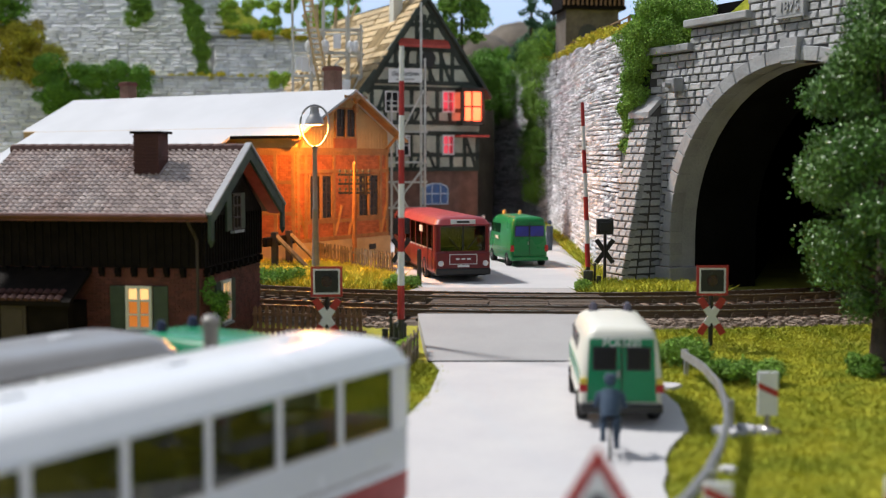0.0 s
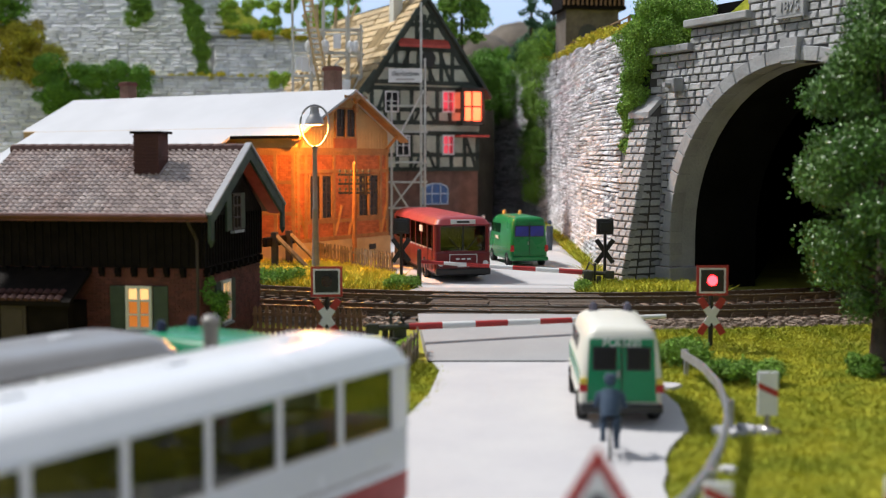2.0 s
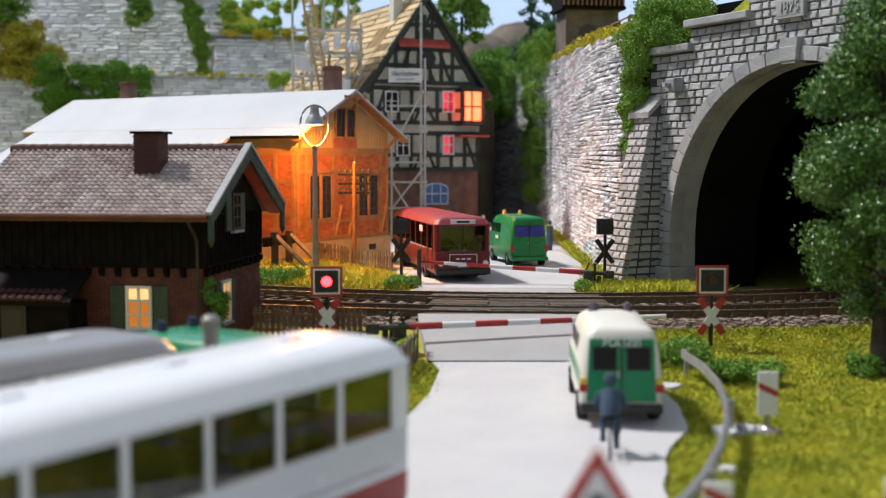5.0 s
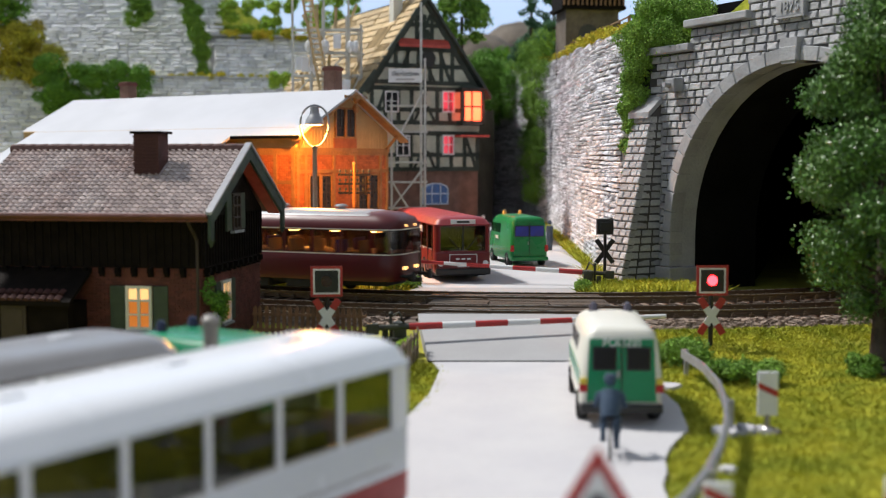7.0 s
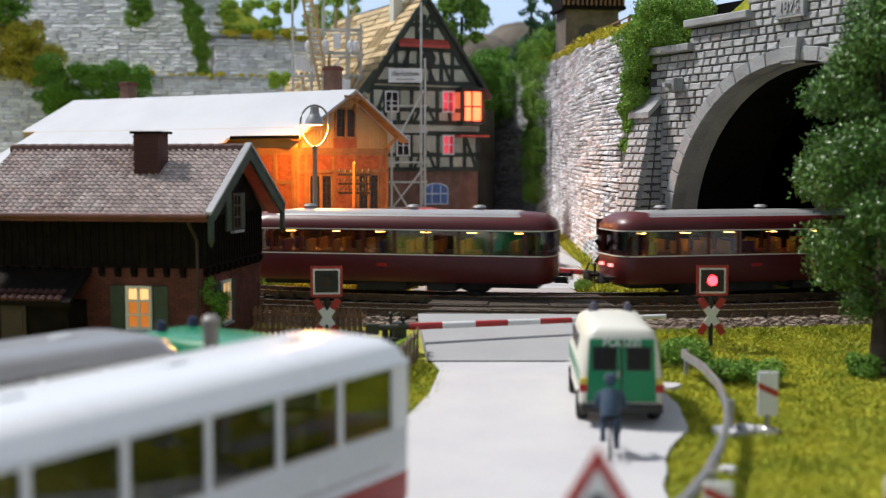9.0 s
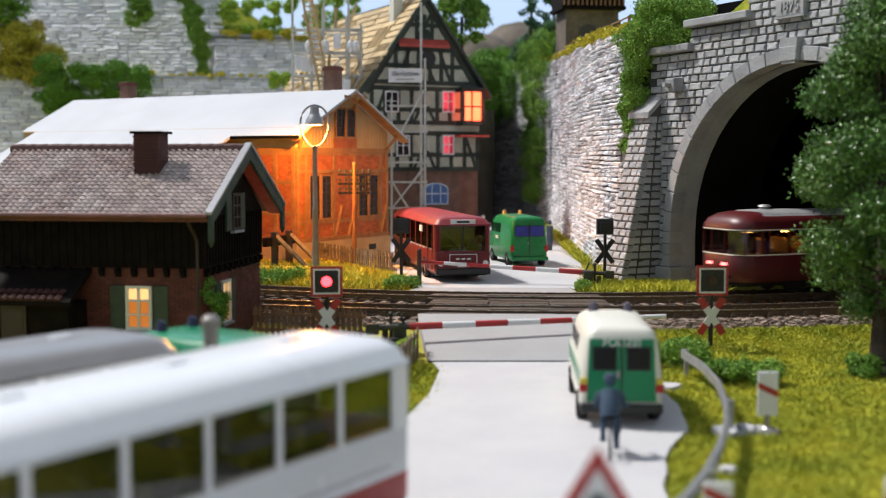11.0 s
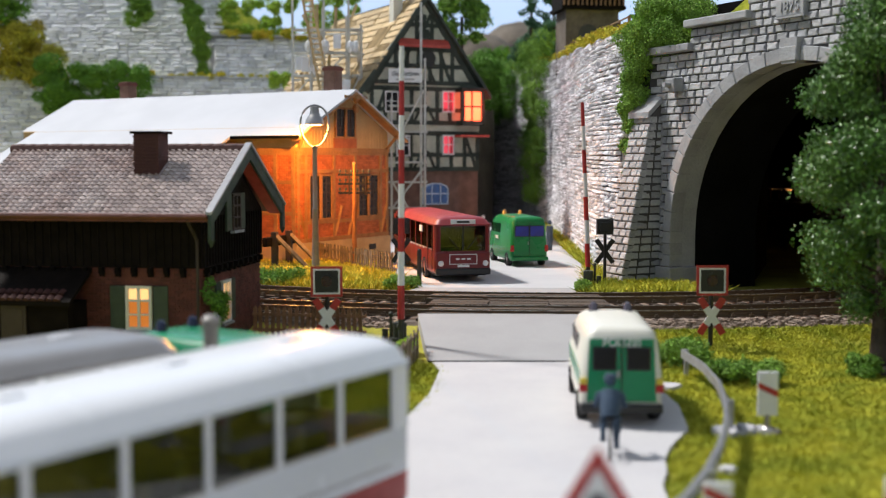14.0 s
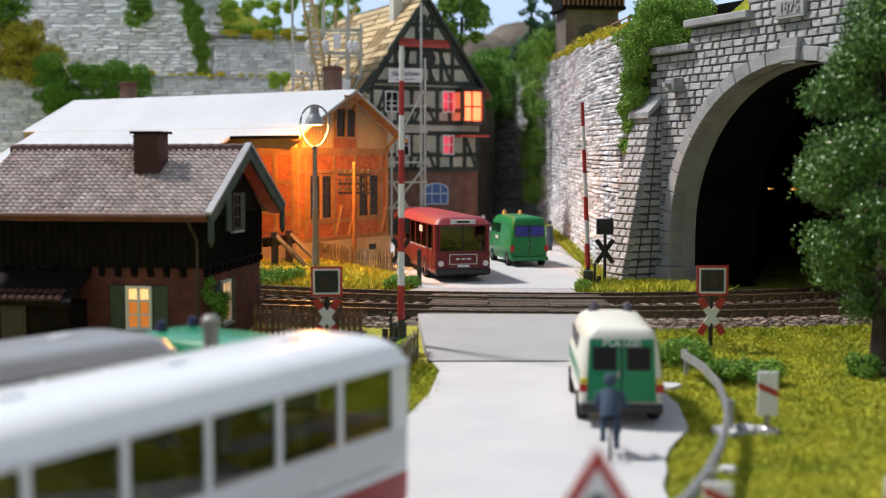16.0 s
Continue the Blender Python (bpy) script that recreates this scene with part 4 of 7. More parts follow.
    part("red_soffit", B().add([(-0.3, 0.2, 6.0), (0.1, 0.2, 6.0), (0.1, 3.6, 4.2), (-0.3, 3.6, 4.2), (-0.3, 0.2, 5.94), (0.1, 0.2, 5.94), (0.1, 3.6, 4.14), (-0.3, 3.6, 4.14)], [(0, 1, 2, 3), (7, 6, 5, 4), (0, 4, 5, 1), (1, 5, 6, 2), (2, 6, 7, 3), (3, 7, 4, 0)]), "red_paint", rf, "red painted eave underside")
    part("gutter", B().tube([(-L - 0.1, -3.8, 4.36), (0.1, -3.8, 4.36)], 0.09, 8), "tile_red", h, "brown gutter")
    part("downpipe", B().tube([(-0.55, -3.75, 4.3), (-0.55, -3.6, 4.1), (-0.5, -W - 0.12, 3.6), (-0.5, -W - 0.12, 0)], 0.05, 8), "frame_dark", h, "dark downpipe with a bend")
    ch = part("chimney", B().box(-0.4, 0.4, -0.4, 0.4, -0.9, 0.95), "brick_dark", h, "squat dark brick chimney", at=spot(-2.66, -1.2, 5.9))
    items = [(("e", s), lambda q: q.box(-0.11, 0.11, -0.03, 0.03, -0.04, 0.04), Matrix.Translation((-0.3 + i * 0.2 - (j % 2) * 0.02, -0.41, -0.5 + j * 0.105))) for j in range(14) for i in range(4) for s in (0,)]
    pieces("brick", ch, items, "brick_dark")
    part("chimney_cap", B().box(-0.52, 0.52, -0.47, 0.47, 0.95, 1.03), "wood_dark", ch, "dark cover slab")
    part("lead_flashing", B().add([(-0.6, -0.45, -0.5), (0.65, -0.45, -0.5), (0.7, -0.75, -0.66), (-0.55, -0.75, -0.62)], [(0, 1, 2, 3)]), "wood_dark", ch, "dark flashing below the chimney")
    # windows: the lit one of the front, one in the gable, one upstairs
    def window(at, w, hh, lit, shutters=True):
        mt = "cream" if lit else "frame_dark"
        wn = part("window", B().box(-w, w, 0.03, 0.06, 0, hh), mt, h, "small-paned window", at=at)
        bars("window_bar", wn, [(x0, x1, -0.08 - 0.002 * i, 0.02, z0, z1) for i, (x0, x1, z0, z1) in enumerate(((-w, w, 0, 0.09), (-w, w, hh - 0.09, hh), (-w, -w + 0.09, 0, hh), (w - 0.09, w, 0, hh), (-0.04, 0.04, 0, hh), (-w, w, hh * 0.64, hh * 0.64 + 0.07), (-w, w, hh * 0.33, hh * 0.33 + 0.05)))], mt)
        for sx in (-1, 1):
            for z0, z1, top in ((0.05, hh * 0.64, 0), (hh * 0.64, hh - 0.05, 1)):
                a, e = sorted((sx * 0.02, sx * (w - 0.05)))
                part("pane", B().box(a, e, 0.0, 0.03, z0, z1), ("glow_curtain" if top else "glow_window") if lit else "window_dark", wn, "lit pane" if lit else "")
        if shutters:
            for sx in (-1, 1):
                part("shutter", B().box(-0.24, 0.24, -0.05, 0.03, 0, hh, 0.02), "shutter", h, "dark green shutter", at=at @ spot(sx * (w + 0.27), 0, 0))
        part("sill", B().box(-w - 0.08, w + 0.08, -0.16, 0.02, -0.08, 0), "stone_smooth", wn)
    window(spot(-2.4, -W - 0.03, 0.85), 0.42, 1.35, True)
    window(spot(-0.42, -0.85, 0.85, 90), 0.42, 1.35, True)
    window(spot(-0.33, 0.0, 3.75, 90), 0.4, 1.2, False)
    scatter("creeper", clumps((-0.4, -0.15, -W + 0.1, -1.6, 0.3, 2.3), 14, 0.25, 3), 2600, 0.05, "hedge", h, "dark creeper on the corner")
    # lean-to porch
    part("porch_wall", B().box(-L - 1.5, -L + 3.9, -W - 1.3, -W - 0.03, -0.1, 1.75), "wood_dark", h, "dark boarded lean-to")
    pr = part("porch_roof", B().add([(-L - 1.7, -W, 2.75), (-L + 4.1, -W, 2.75), (-L + 4.1, -W - 1.6, 1.85), (-L - 1.7, -W - 1.6, 1.85), (-L - 1.7, -W, 2.62), (-L + 4.1, -W, 2.62), (-L + 4.1, -W - 1.6, 1.72), (-L - 1.7, -W - 1.6, 1.72)], [(0, 1, 2, 3), (7, 6, 5, 4), (0, 4, 5, 1), (1, 5, 6, 2), (2, 6, 7, 3), (3, 7, 4, 0)]), "wood_dark", h, "low lean-to roof")
    # porch tiles take a darker colour for the shade they lie in
    items = [("p", tile, Matrix.Translation((-L - 1.6 + i * 0.24, -W - 1.1 - j * 0.26, 2.12 - j * 0.145)) @ pose(0, 0, 0, 29, 0, 0)) for j in range(2) for i in range(23)]
    pieces("roof_tile", pr, items, "brick_dark", smooth=True)
    part("porch_door", B().box(-0.4, 0.4, -0.06, 0.02, 0, 1.7).box(-0.3, 0.3, -0.08, -0.06, 0.9, 1.6), "frame_dark", h, "dark plank door", at=spot(-L + 2.2, -W - 1.32, 0))


keepers_house()


# ---- freight shed: local x outward from the gable front, y to the far side ----
def freight_shed():
    h = thing("freight_shed", spot(-5.32, 64.0, 0.7, -31.9), "orange-lit brick freight shed with plain white card roof", "freight shed")
    W = 4.12
    part("foundation", B().box(-20.8, 0.12, -W - 0.1, W + 0.1, -0.3, 1.08), "shed_base", h, "pale rendered plinth")
    part("brick_wall", B().box(-20.8, 0, -W, W, 1.08, 5.8), "shed_brick", h, "orange-red brick infill")
    g = B().add([(0, -W, 5.8), (0, W, 5.8), (0, W, 7.0), (0, 0, 8.95), (0, -W, 7.0), (-20.8, -W, 5.8), (-20.8, W, 5.8), (-20.8, W, 7.0), (-20.8, 0, 8.95), (-20.8, -W, 7.0)], [(0, 1, 2, 3, 4), (9, 8, 7, 6, 5), (0, 5, 6, 1), (1, 6, 7, 2), (2, 7, 8, 3), (3, 8, 9, 4), (4, 9, 5, 0)])
    part("boarded_gable", g, "shed_board", h, "cream vertical boarding")
    part("side_bay", B().box(-19.5, -3.6, -W - 3.0, -W, 0.2, 4.7), "shed_brick", h, "wider brick loading bay")
    items = [("v", lambda q: q.box(-0.01, 0.02, -0.015, 0.015, 5.85, 6.9), Matrix.Translation((0.0, -W + 0.2 + i * 0.275, 0))) for i in range(30)]
    pieces("cover_strip", h, items, "shed_board")
    bricks, row, z = [], 0, 1.15
    while z < 5.7:
        y = -W + 0.1 + (row % 2) * 0.15
        while y < W - 0.2:
            if not ((-3.2 < y + 0.15 < -1.1 or 1.1 < y + 0.15 < 3.2) and 2.1 < z < 4.7):
                bricks.append(("b", lambda q: q.box(-0.02, 0.025, -0.135, 0.135, -0.05, 0.05), Matrix.Translation((0.0, y + 0.15, z + 0.05))))
            y += 0.3
        x = -3.5 + (row % 2) * 0.15
        while x < -0.2:
            bricks.append(("c", lambda q: q.box(-0.135, 0.135, -0.025, 0.02, -0.05, 0.05), Matrix.Translation((x + 0.15, -W, z + 0.05))))
            x += 0.3
        z += 0.125
        row += 1
    random.Random(2).shuffle(bricks)
    pieces("brick", h, bricks, "shed_brick", limit=300)
    beam = lambda y0, y1, z0, z1: part("timber", B().box(-0.02, 0.07, y0, y1, z0, z1, 0.015), "shed_timber", h)
    for y in (-W + 0.13, -3.35, -0.95, 0.95, 3.35, W - 0.13):
        beam(y - 0.11, y + 0.11, 1.08, 5.75)
    for z in (1.2, 2.1, 4.75, 5.7):
        beam(-W, W, z - 0.1, z + 0.1)
    for x in (-0.13, -1.3, -3.4):
        part("timber", B().box(x - 0.11, x + 0.11, -W - 0.07, -W + 0.02, 1.08, 5.75), "shed_timber", h)
    for z in (1.2, 2.6, 4.2, 5.7):
        part("timber", B().box(-3.5, 0, -W - 0.06, -W + 0.02, z - 0.1, z + 0.1), "shed_timber", h)
    for y0, y1 in ((-3.35, -W + 0.2), (-0.9, -0.3), (0.3, 0.9), (3.4, W - 0.2)):
        part("brace", B().tube([(0.04, y0, 1.3), (0.04, y1, 2.9)], 0.09, 4), "shed_timber", h)
    part("brace", B().tube([(-3.2, -W - 0.05, 1.3), (-1.5, -W - 0.05, 4.1)], 0.09, 4), "shed_timber", h)
    part("frieze", B().box(0.0, 0.1, -W - 0.08, W + 0.08, 5.78, 5.98), "shed_timber", h, "brown scalloped frieze board")
    part("frieze", B().box(-3.6, 0.1, -W - 0.1, -W, 5.78, 5.98), "shed_timber", h, "brown scalloped frieze board")
    items = [("t", lambda q: q.cyl(0, 0, -0.02, 0.03, 0.1, seg=8, m=pose(0, 0, 0, 0, 90, 0)), Matrix.Translation((0.06, -W + 0.12 + i * 0.24, 5.77))) for i in range(34)]
    pieces("scallop", h, items, "shed_timber")

    def window(y0, y1, z0, z1, rows):
        mid = (y0 + y1) / 2
        wn = part("window", B().box(0.0, 0.02, y0, y1, z0, z1), "shed_timber", h, "tall dark paned window")
        bars("window_frame", wn, [(0.03, 0.1, y0 + 0.1, y1 - 0.1, z0, z0 + 0.1), (0.03, 0.1, y0 + 0.1, y1 - 0.1, z1 - 0.1, z1), (0.03, 0.1, y0, y0 + 0.1, z0, z1), (0.03, 0.1, y1 - 0.1, y1, z0, z1), (0.03, 0.12, mid - 0.09, mid + 0.09, z0, z1)], "shed_timber")
        for a, e in ((y0 + 0.1, mid - 0.09), (mid + 0.09, y1 - 0.1)):
            part("pane", B().box(0.03, 0.05, a, e, z0 + 0.1, z1 - 0.1), "window_dark", wn)
            bars("glazing_bar", wn, [(0.05, 0.075, (a + e) / 2 - 0.02, (a + e) / 2 + 0.02, z0 + 0.1, z1 - 0.1)] + [(0.05, 0.07, a, e, z0 + (z1 - z0) * i / rows - 0.018, z0 + (z1 - z0) * i / rows + 0.018) for i in range(1, rows)], "frame_dark")
    window(-3.15, -1.15, 2.2, 4.6, 5)
    window(1.15, 3.15, 2.2, 4.6, 5)
    window(-0.85, 1.0, 6.5, 8.15, 3)
    part("apron", B().box(0, 0.05, -0.95, 1.1, 5.98, 6.5), "shed_brick", h, "reddish panel below the loft window")
    part("vent", B().box(0.1, 0.16, -0.3, 0.3, -0.15, 0.15), "window_dark", h, "dark cellar vent", at=spot(0.02, 2.4, 0.55))
    part("vent", B().box(0.1, 0.16, -0.3, 0.3, -0.15, 0.15), "window_dark", h, "dark cellar vent", at=spot(0.02, -2.0, 0.62))
    # white card roof, with a wider middle
    k = 0.51

    def sheet(x0, x1, w, s):
        z = 9.1 - 0.0
        return B().add([(x0, 0, z), (x1, 0, z), (x1, s * w, z - k * w), (x0, s * w, z - k * w), (x0, 0, z - 0.13), (x1, 0, z - 0.13), (x1, s * w, z - 0.13 - k * w), (x0, s * w, z - 0.13 - k * w)], [(0, 1, 2, 3), (7, 6, 5, 4), (0, 4, 5, 1), (1, 5, 6, 2), (2, 6, 7, 3), (3, 7, 4, 0)])
    rf = part("roof", sheet(-3.6, 0.85, 4.95, -1), "card_roof", h, "plain white card roof")
    part("roof_sheet", sheet(-19.75, -3.6, 8.2, -1), "card_roof", rf)
    part("roof_sheet", sheet(-21.1, -19.75, 4.0, -1), "card_roof", rf)
    part("roof_sheet", sheet(-21.1, 0.85, 4.95, 1), "card_roof", rf)
    for s in (-1, 1):
        a = sheet(0.35, 0.8, 4.9, s)
        a.v = [(x, y, z - 0.16) for x, y, z in a.v]
        part("soffit", a, "shed_timber", rf, "brown eave underside")
        a = sheet(0.74, 0.88, 4.95, s)
        a.v = [(x, y, z - 0.14) for i, (x, y, z) in enumerate(a.v)]
        part("barge_board", a, "shed_timber", rf, "brown barge board")
        part("bracket", B().tube([(0.05, s * 3.9, 5.9), (0.6, s * 4.2, 6.7)], 0.09, 5), "shed_timber", rf)
    part("eave_edge", B().box(-3.6, 0.9, -5.0, -4.93, 6.42, 6.58), "black", rf, "dark eave line")
    part("gable_ornament", B().lathe([(0.12, -0.5), (0.2, -0.2), (0.06, 0), (0.2, 0.25), (0.02, 0.5)], 0, 0, 0, 8).box(-0.03, 0.03, -1.0, 1.0, 0.25, 0.4), "shed_timber", rf, "carved gable ornament", at=spot(0.82, 0, 8.35))
    for x, y, zz, hh in ((-1.7, 1.3, 8.2, 2.3), (-17.2, 0.9, 8.4, 1.75)):
        ch = part("chimney", B().box(-0.36, 0.36, -0.36, 0.36, 0, hh), "house_brick", h, "red brick chimney", at=spot(x, y, zz))
        part("chimney_cap", B().box(-0.42, 0.42, -0.42, 0.42, hh - 0.25, hh - 0.08), "brick_red", ch)


freight_shed()


# ---- half-timbered house under repair: local x outward from the gable, y to the right ----
def timbered_house():
    h = thing("timbered_house", spot(-1.3, 80, 0.7, -64), "tall half-timbered town house with its roof under repair", "house")
    W = 4.1
    part("ground_floor", B().box(-17, 0, -W, W, -0.3, 4.65), "house_brick", h, "brown brick ground floor")
    part("upper_wall", B().box(-17, 0.1, -W - 0.05, W + 0.05, 4.65, 9.8).add([(0.1, -W - 0.05, 9.8), (0.1, W + 0.05, 9.8), (0.1, 0, 16.0), (-17, -W - 0.05, 9.8), (-17, W + 0.05, 9.8), (-17, 0, 16.0)], [(0, 1, 2), (5, 4, 3), (1, 4, 5, 2), (2, 5, 3, 0)]), "infill", h, "pale green-grey plaster panels")

    def beam(y0, z0, y1, z1, w=0.13):
        d = Vector((y1 - y0, z1 - z0)).normalized()
        n = Vector((-d.y, d.x)) * w
        v = []
        for x in (0.08, 0.2):
            v += [(x, y0 + n.x, z0 + n.y), (x, y1 + n.x, z1 + n.y), (x, y1 - n.x, z1 - n.y), (x, y0 - n.x, z0 - n.y)]
        part("timber", B().add(v, [(0, 1, 2, 3), (7, 6, 5, 4), (0, 4, 5, 1), (1, 5, 6, 2), (2, 6, 7, 3), (3, 7, 4, 0)]), "timber_green", h)
    half = lambda z: W if z <= 9.8 else W * (16.0 - z) / 6.2
    levels = [4.75, 5.7, 7.15, 7.85, 8.7, 10.1, 10.5, 11.6, 12.7, 13.05, 14.3]
    for z in levels:
        beam(-half(z), z, half(z), z, 0.14)
    for a, e in ((4.75, 7.15), (7.85, 10.1), (10.5, 12.7), (13.05, 15.0)):
        n = 9 if e < 10.2 else 6 if e < 13 else 3
        for i in range(n):
            y = -half(e) + 0.1 + (2 * half(e) - 0.2) * i / (n - 1)
            beam(y, a, y, e, 0.12)
        w = half(e)
        beam(-w + 0.2, a, -w + 1.1, e, 0.1), beam(w - 0.2, a, w - 1.1, e, 0.1)
        beam(-0.8, a, -0.2, (a + e) / 2, 0.08), beam(0.8, a, 0.2, (a + e) / 2, 0.08)
    for s in (-1, 1):
        beam(s * (W + 0.1), 9.75, 0, 16.0, 0.17)
    # side wall seen past the gable
    def window(y, z, w, hh, glow, label):
        wn = part("window", B().box(0.1, 0.15, y - w, y + w, z, z + hh), "sign_white", h, label)
        bars("window_bar", wn, [(0.15, 0.24, y - w, y + w, z, z + 0.1), (0.15, 0.24, y - w, y + w, z + hh - 0.1, z + hh), (0.15, 0.238, y - w, y - w + 0.1, z, z + hh), (0.15, 0.238, y + w - 0.1, y + w, z, z + hh), (0.15, 0.236, y - 0.03, y + 0.03, z, z + hh), (0.15, 0.234, y - w, y + w, z + hh * 0.5, z + hh * 0.5 + 0.06)], "sign_white")
        for a, e in ((y - w + 0.1, y - 0.03), (y + 0.03, y + w - 0.1)):
            for p, q in ((z + 0.1, z + hh * 0.5), (z + hh * 0.5 + 0.06, z + hh - 0.1)):
                part("pane", B().box(0.17, 0.2, a, e, p, q), glow, wn)
    window(1.75, 8.55, 0.48, 1.45, "glow_pink", "red-lit white paned window")
    window(1.75, 5.7, 0.45, 1.35, "glow_pink", "red-lit white paned window")
    arch = lambda k: [(-0.95 * k, -0.75 * k), (0.95 * k, -0.75 * k), (0.95 * k, 0.3 * k)] + [(0.95 * k * math.cos(math.pi * i / 10), 0.3 * k + 0.42 * k * math.sin(math.pi * i / 10)) for i in range(1, 10)] + [(-0.95 * k, 0.3 * k)]
    aw = part("arched_window", B().prism(arch(1.0), 0, 0.14, m=Matrix.Translation((0, 0.85, 3.1)) @ pose(0, 0, 0, 90, 0, 90)), "window_blue", h, "arched ground floor window with pale blue frame")
    part("pane", B().prism(arch(0.88), 0.14, 0.16, m=Matrix.Translation((0, 0.85, 3.1)) @ pose(0, 0, 0, 90, 0, 90)), "pane_blue", aw, "blue reflecting pane")
    bars("glazing_bar", aw, [(0.16, 0.2, 0.85 + y - 0.04, 0.85 + y + 0.04, 2.4, 3.65 + (0.1 if y == 0 else 0)) for y in (-0.32, 0.32)] + [(0.16, 0.198, 0.0, 1.7, 3.05, 3.13)], "window_blue")
    window(-1.6, 5.6, 0.5, 1.4, "window_dark", "dark paned window")
    window(-2.4, 8.5, 0.5, 1.4, "window_dark", "dark paned window")
    part("red_awning", B().add([(0.15, -2.0, 13.4), (0.15, 1.7, 13.4), (0.6, 1.7, 12.95), (0.6, -2.0, 12.95), (0.15, -2.0, 13.3), (0.15, 1.7, 13.3), (0.6, 1.7, 12.8), (0.6, -2.0, 12.8)], [(0, 1, 2, 3), (7, 6, 5, 4), (0, 4, 5, 1), (1, 5, 6, 2), (2, 6, 7, 3), (3, 7, 4, 0)]), "red_paint", h, "red board below the gable window")
    part("clock_face", B().cyl(0, 0, 0.0, 0.06, 0.55, seg=20, m=pose(0.18, 0.25, 12.1, 0, 90, 0)), "sign_black", h, "round dark gable clock")
    # oriel with a red lamp inside
    orl = part("oriel", B().box(0.0, 1.0, 2.9, 4.6, 6.7, 7.0).box(0.0, 1.0, 2.9, 4.6, 8.95, 9.15).box(0.85, 1.0, 2.9, 3.05, 6.7, 9.2).box(0.85, 1.0, 4.45, 4.6, 6.7, 9.2).box(-0.6, -0.4, 4.45, 4.6, 6.7, 9.2), "timber_green", h, "corner oriel glowing red", at=spot(0, -0.55, 1.0))
    part("lit_pane", B().box(0.8, 0.84, 3.05, 4.45, 7.0, 8.95), "glow_oriel", orl, "glowing red pane")
    part("lit_pane", B().box(-0.4, 0.84, 4.42, 4.46, 7.0, 8.95), "glow_oriel", orl, "glowing red pane")
    bars("glazing_bar", orl, [(0.84, 0.9, 3.7, 3.8, 6.75, 9.15), (0.84, 0.9, 3.05, 4.45, 7.9, 8.0), (0.84, 0.9, 3.05, 3.2, 6.75, 9.15)], "timber_green")
    part("oriel_roof", B().add([(1.1, 2.8, 9.15), (1.1, 4.7, 9.15), (-0.8, 4.7, 9.15), (-0.8, 2.8, 9.15), (0.0, 3.7, 9.5)], [(3, 2, 1, 0), (0, 1, 4), (1, 2, 4), (2, 3, 4), (3, 0, 4)]), "timber_green", orl, "small flat oriel roof")
    part("red_ledge", B().box(-0.6, 1.1, 2.8, 5.0, 5.9, 6.05), "red_paint", orl, "red ledge under the oriel")
    # roof: right side dark, left side bare battens
    k = 6.55 / (W + 0.75)
    top = 16.35
    part("roof", B().add([(0.6, 0, top), (-17, 0, top), (-17, W + 0.75, top - 6.55), (0.6, W + 0.75, top - 6.55), (0.6, 0, top - 0.3), (-17, 0, top - 0.3), (-17, W + 0.75, top - 6.85), (0.6, W + 0.75, top - 6.85)], [(0, 1, 2, 3), (7, 6, 5, 4), (0, 4, 5, 1), (1, 5, 6, 2), (2, 6, 7, 3), (3, 7, 4, 0)]), "timber_green", h, "dark tiled far roof slope")
    part("verge_board", B().add([(0.6, 0, top), (0.2, 0, top), (0.2, -W - 0.75, top - 6.55), (0.6, -W - 0.75, top - 6.55), (0.6, 0, top - 0.45), (0.2, 0, top - 0.45), (0.2, -W - 0.75, top - 7.0), (0.6, -W - 0.75, top - 7.0)], [(0, 1, 2, 3), (7, 6, 5, 4), (0, 4, 5, 1), (1, 5, 6, 2), (2, 6, 7, 3), (3, 7, 4, 0)]), "timber_green", h, "dark verge board")
    g, items = random.Random(9), []
    ang = math.degrees(math.atan(k))
    for i in range(27):
        x = 0.2 - i * 0.62
        items.append(("rafter", lambda q: q.box(-0.1, 0.1, -8.0, 0, -0.12, 0.12), Matrix.Translation((x, 0, top - 0.15)) @ pose(0, 0, 0, ang, 0, 0)))
    pieces("rafter", h, items, "raw_wood")
    items = []
    for j in range(13):
        for i in range(8):
            if g.random() < 0.8:
                items.append(("batten", lambda q: q.box(-1.1, 1.1, -0.2, 0.2, 0, 0.07), Matrix.Translation((-0.6 - i * 2.2 + g.uniform(-0.2, 0.2), -0.25 - j * 0.34, top - 0.05 - (0.25 + j * 0.34) * k)) @ pose(0, 0, 0, ang, 0, g.uniform(-2, 2))))
    pieces("roof_batten", h, items, "raw_wood")
    part("attic_floor", B().box(-17, 0, -W, 0, 9.7, 9.9), "raw_wood", h, "bare attic floor")
    part("white_chimney", B().box(-0.36, 0.36, -0.33, 0.33, 0, 4.6).box(-0.44, 0.44, -0.41, 0.41, 4.3, 4.45), "cream", h, "new white chimney", at=spot(-2.4, -0.95, 13.9))


timbered_house()


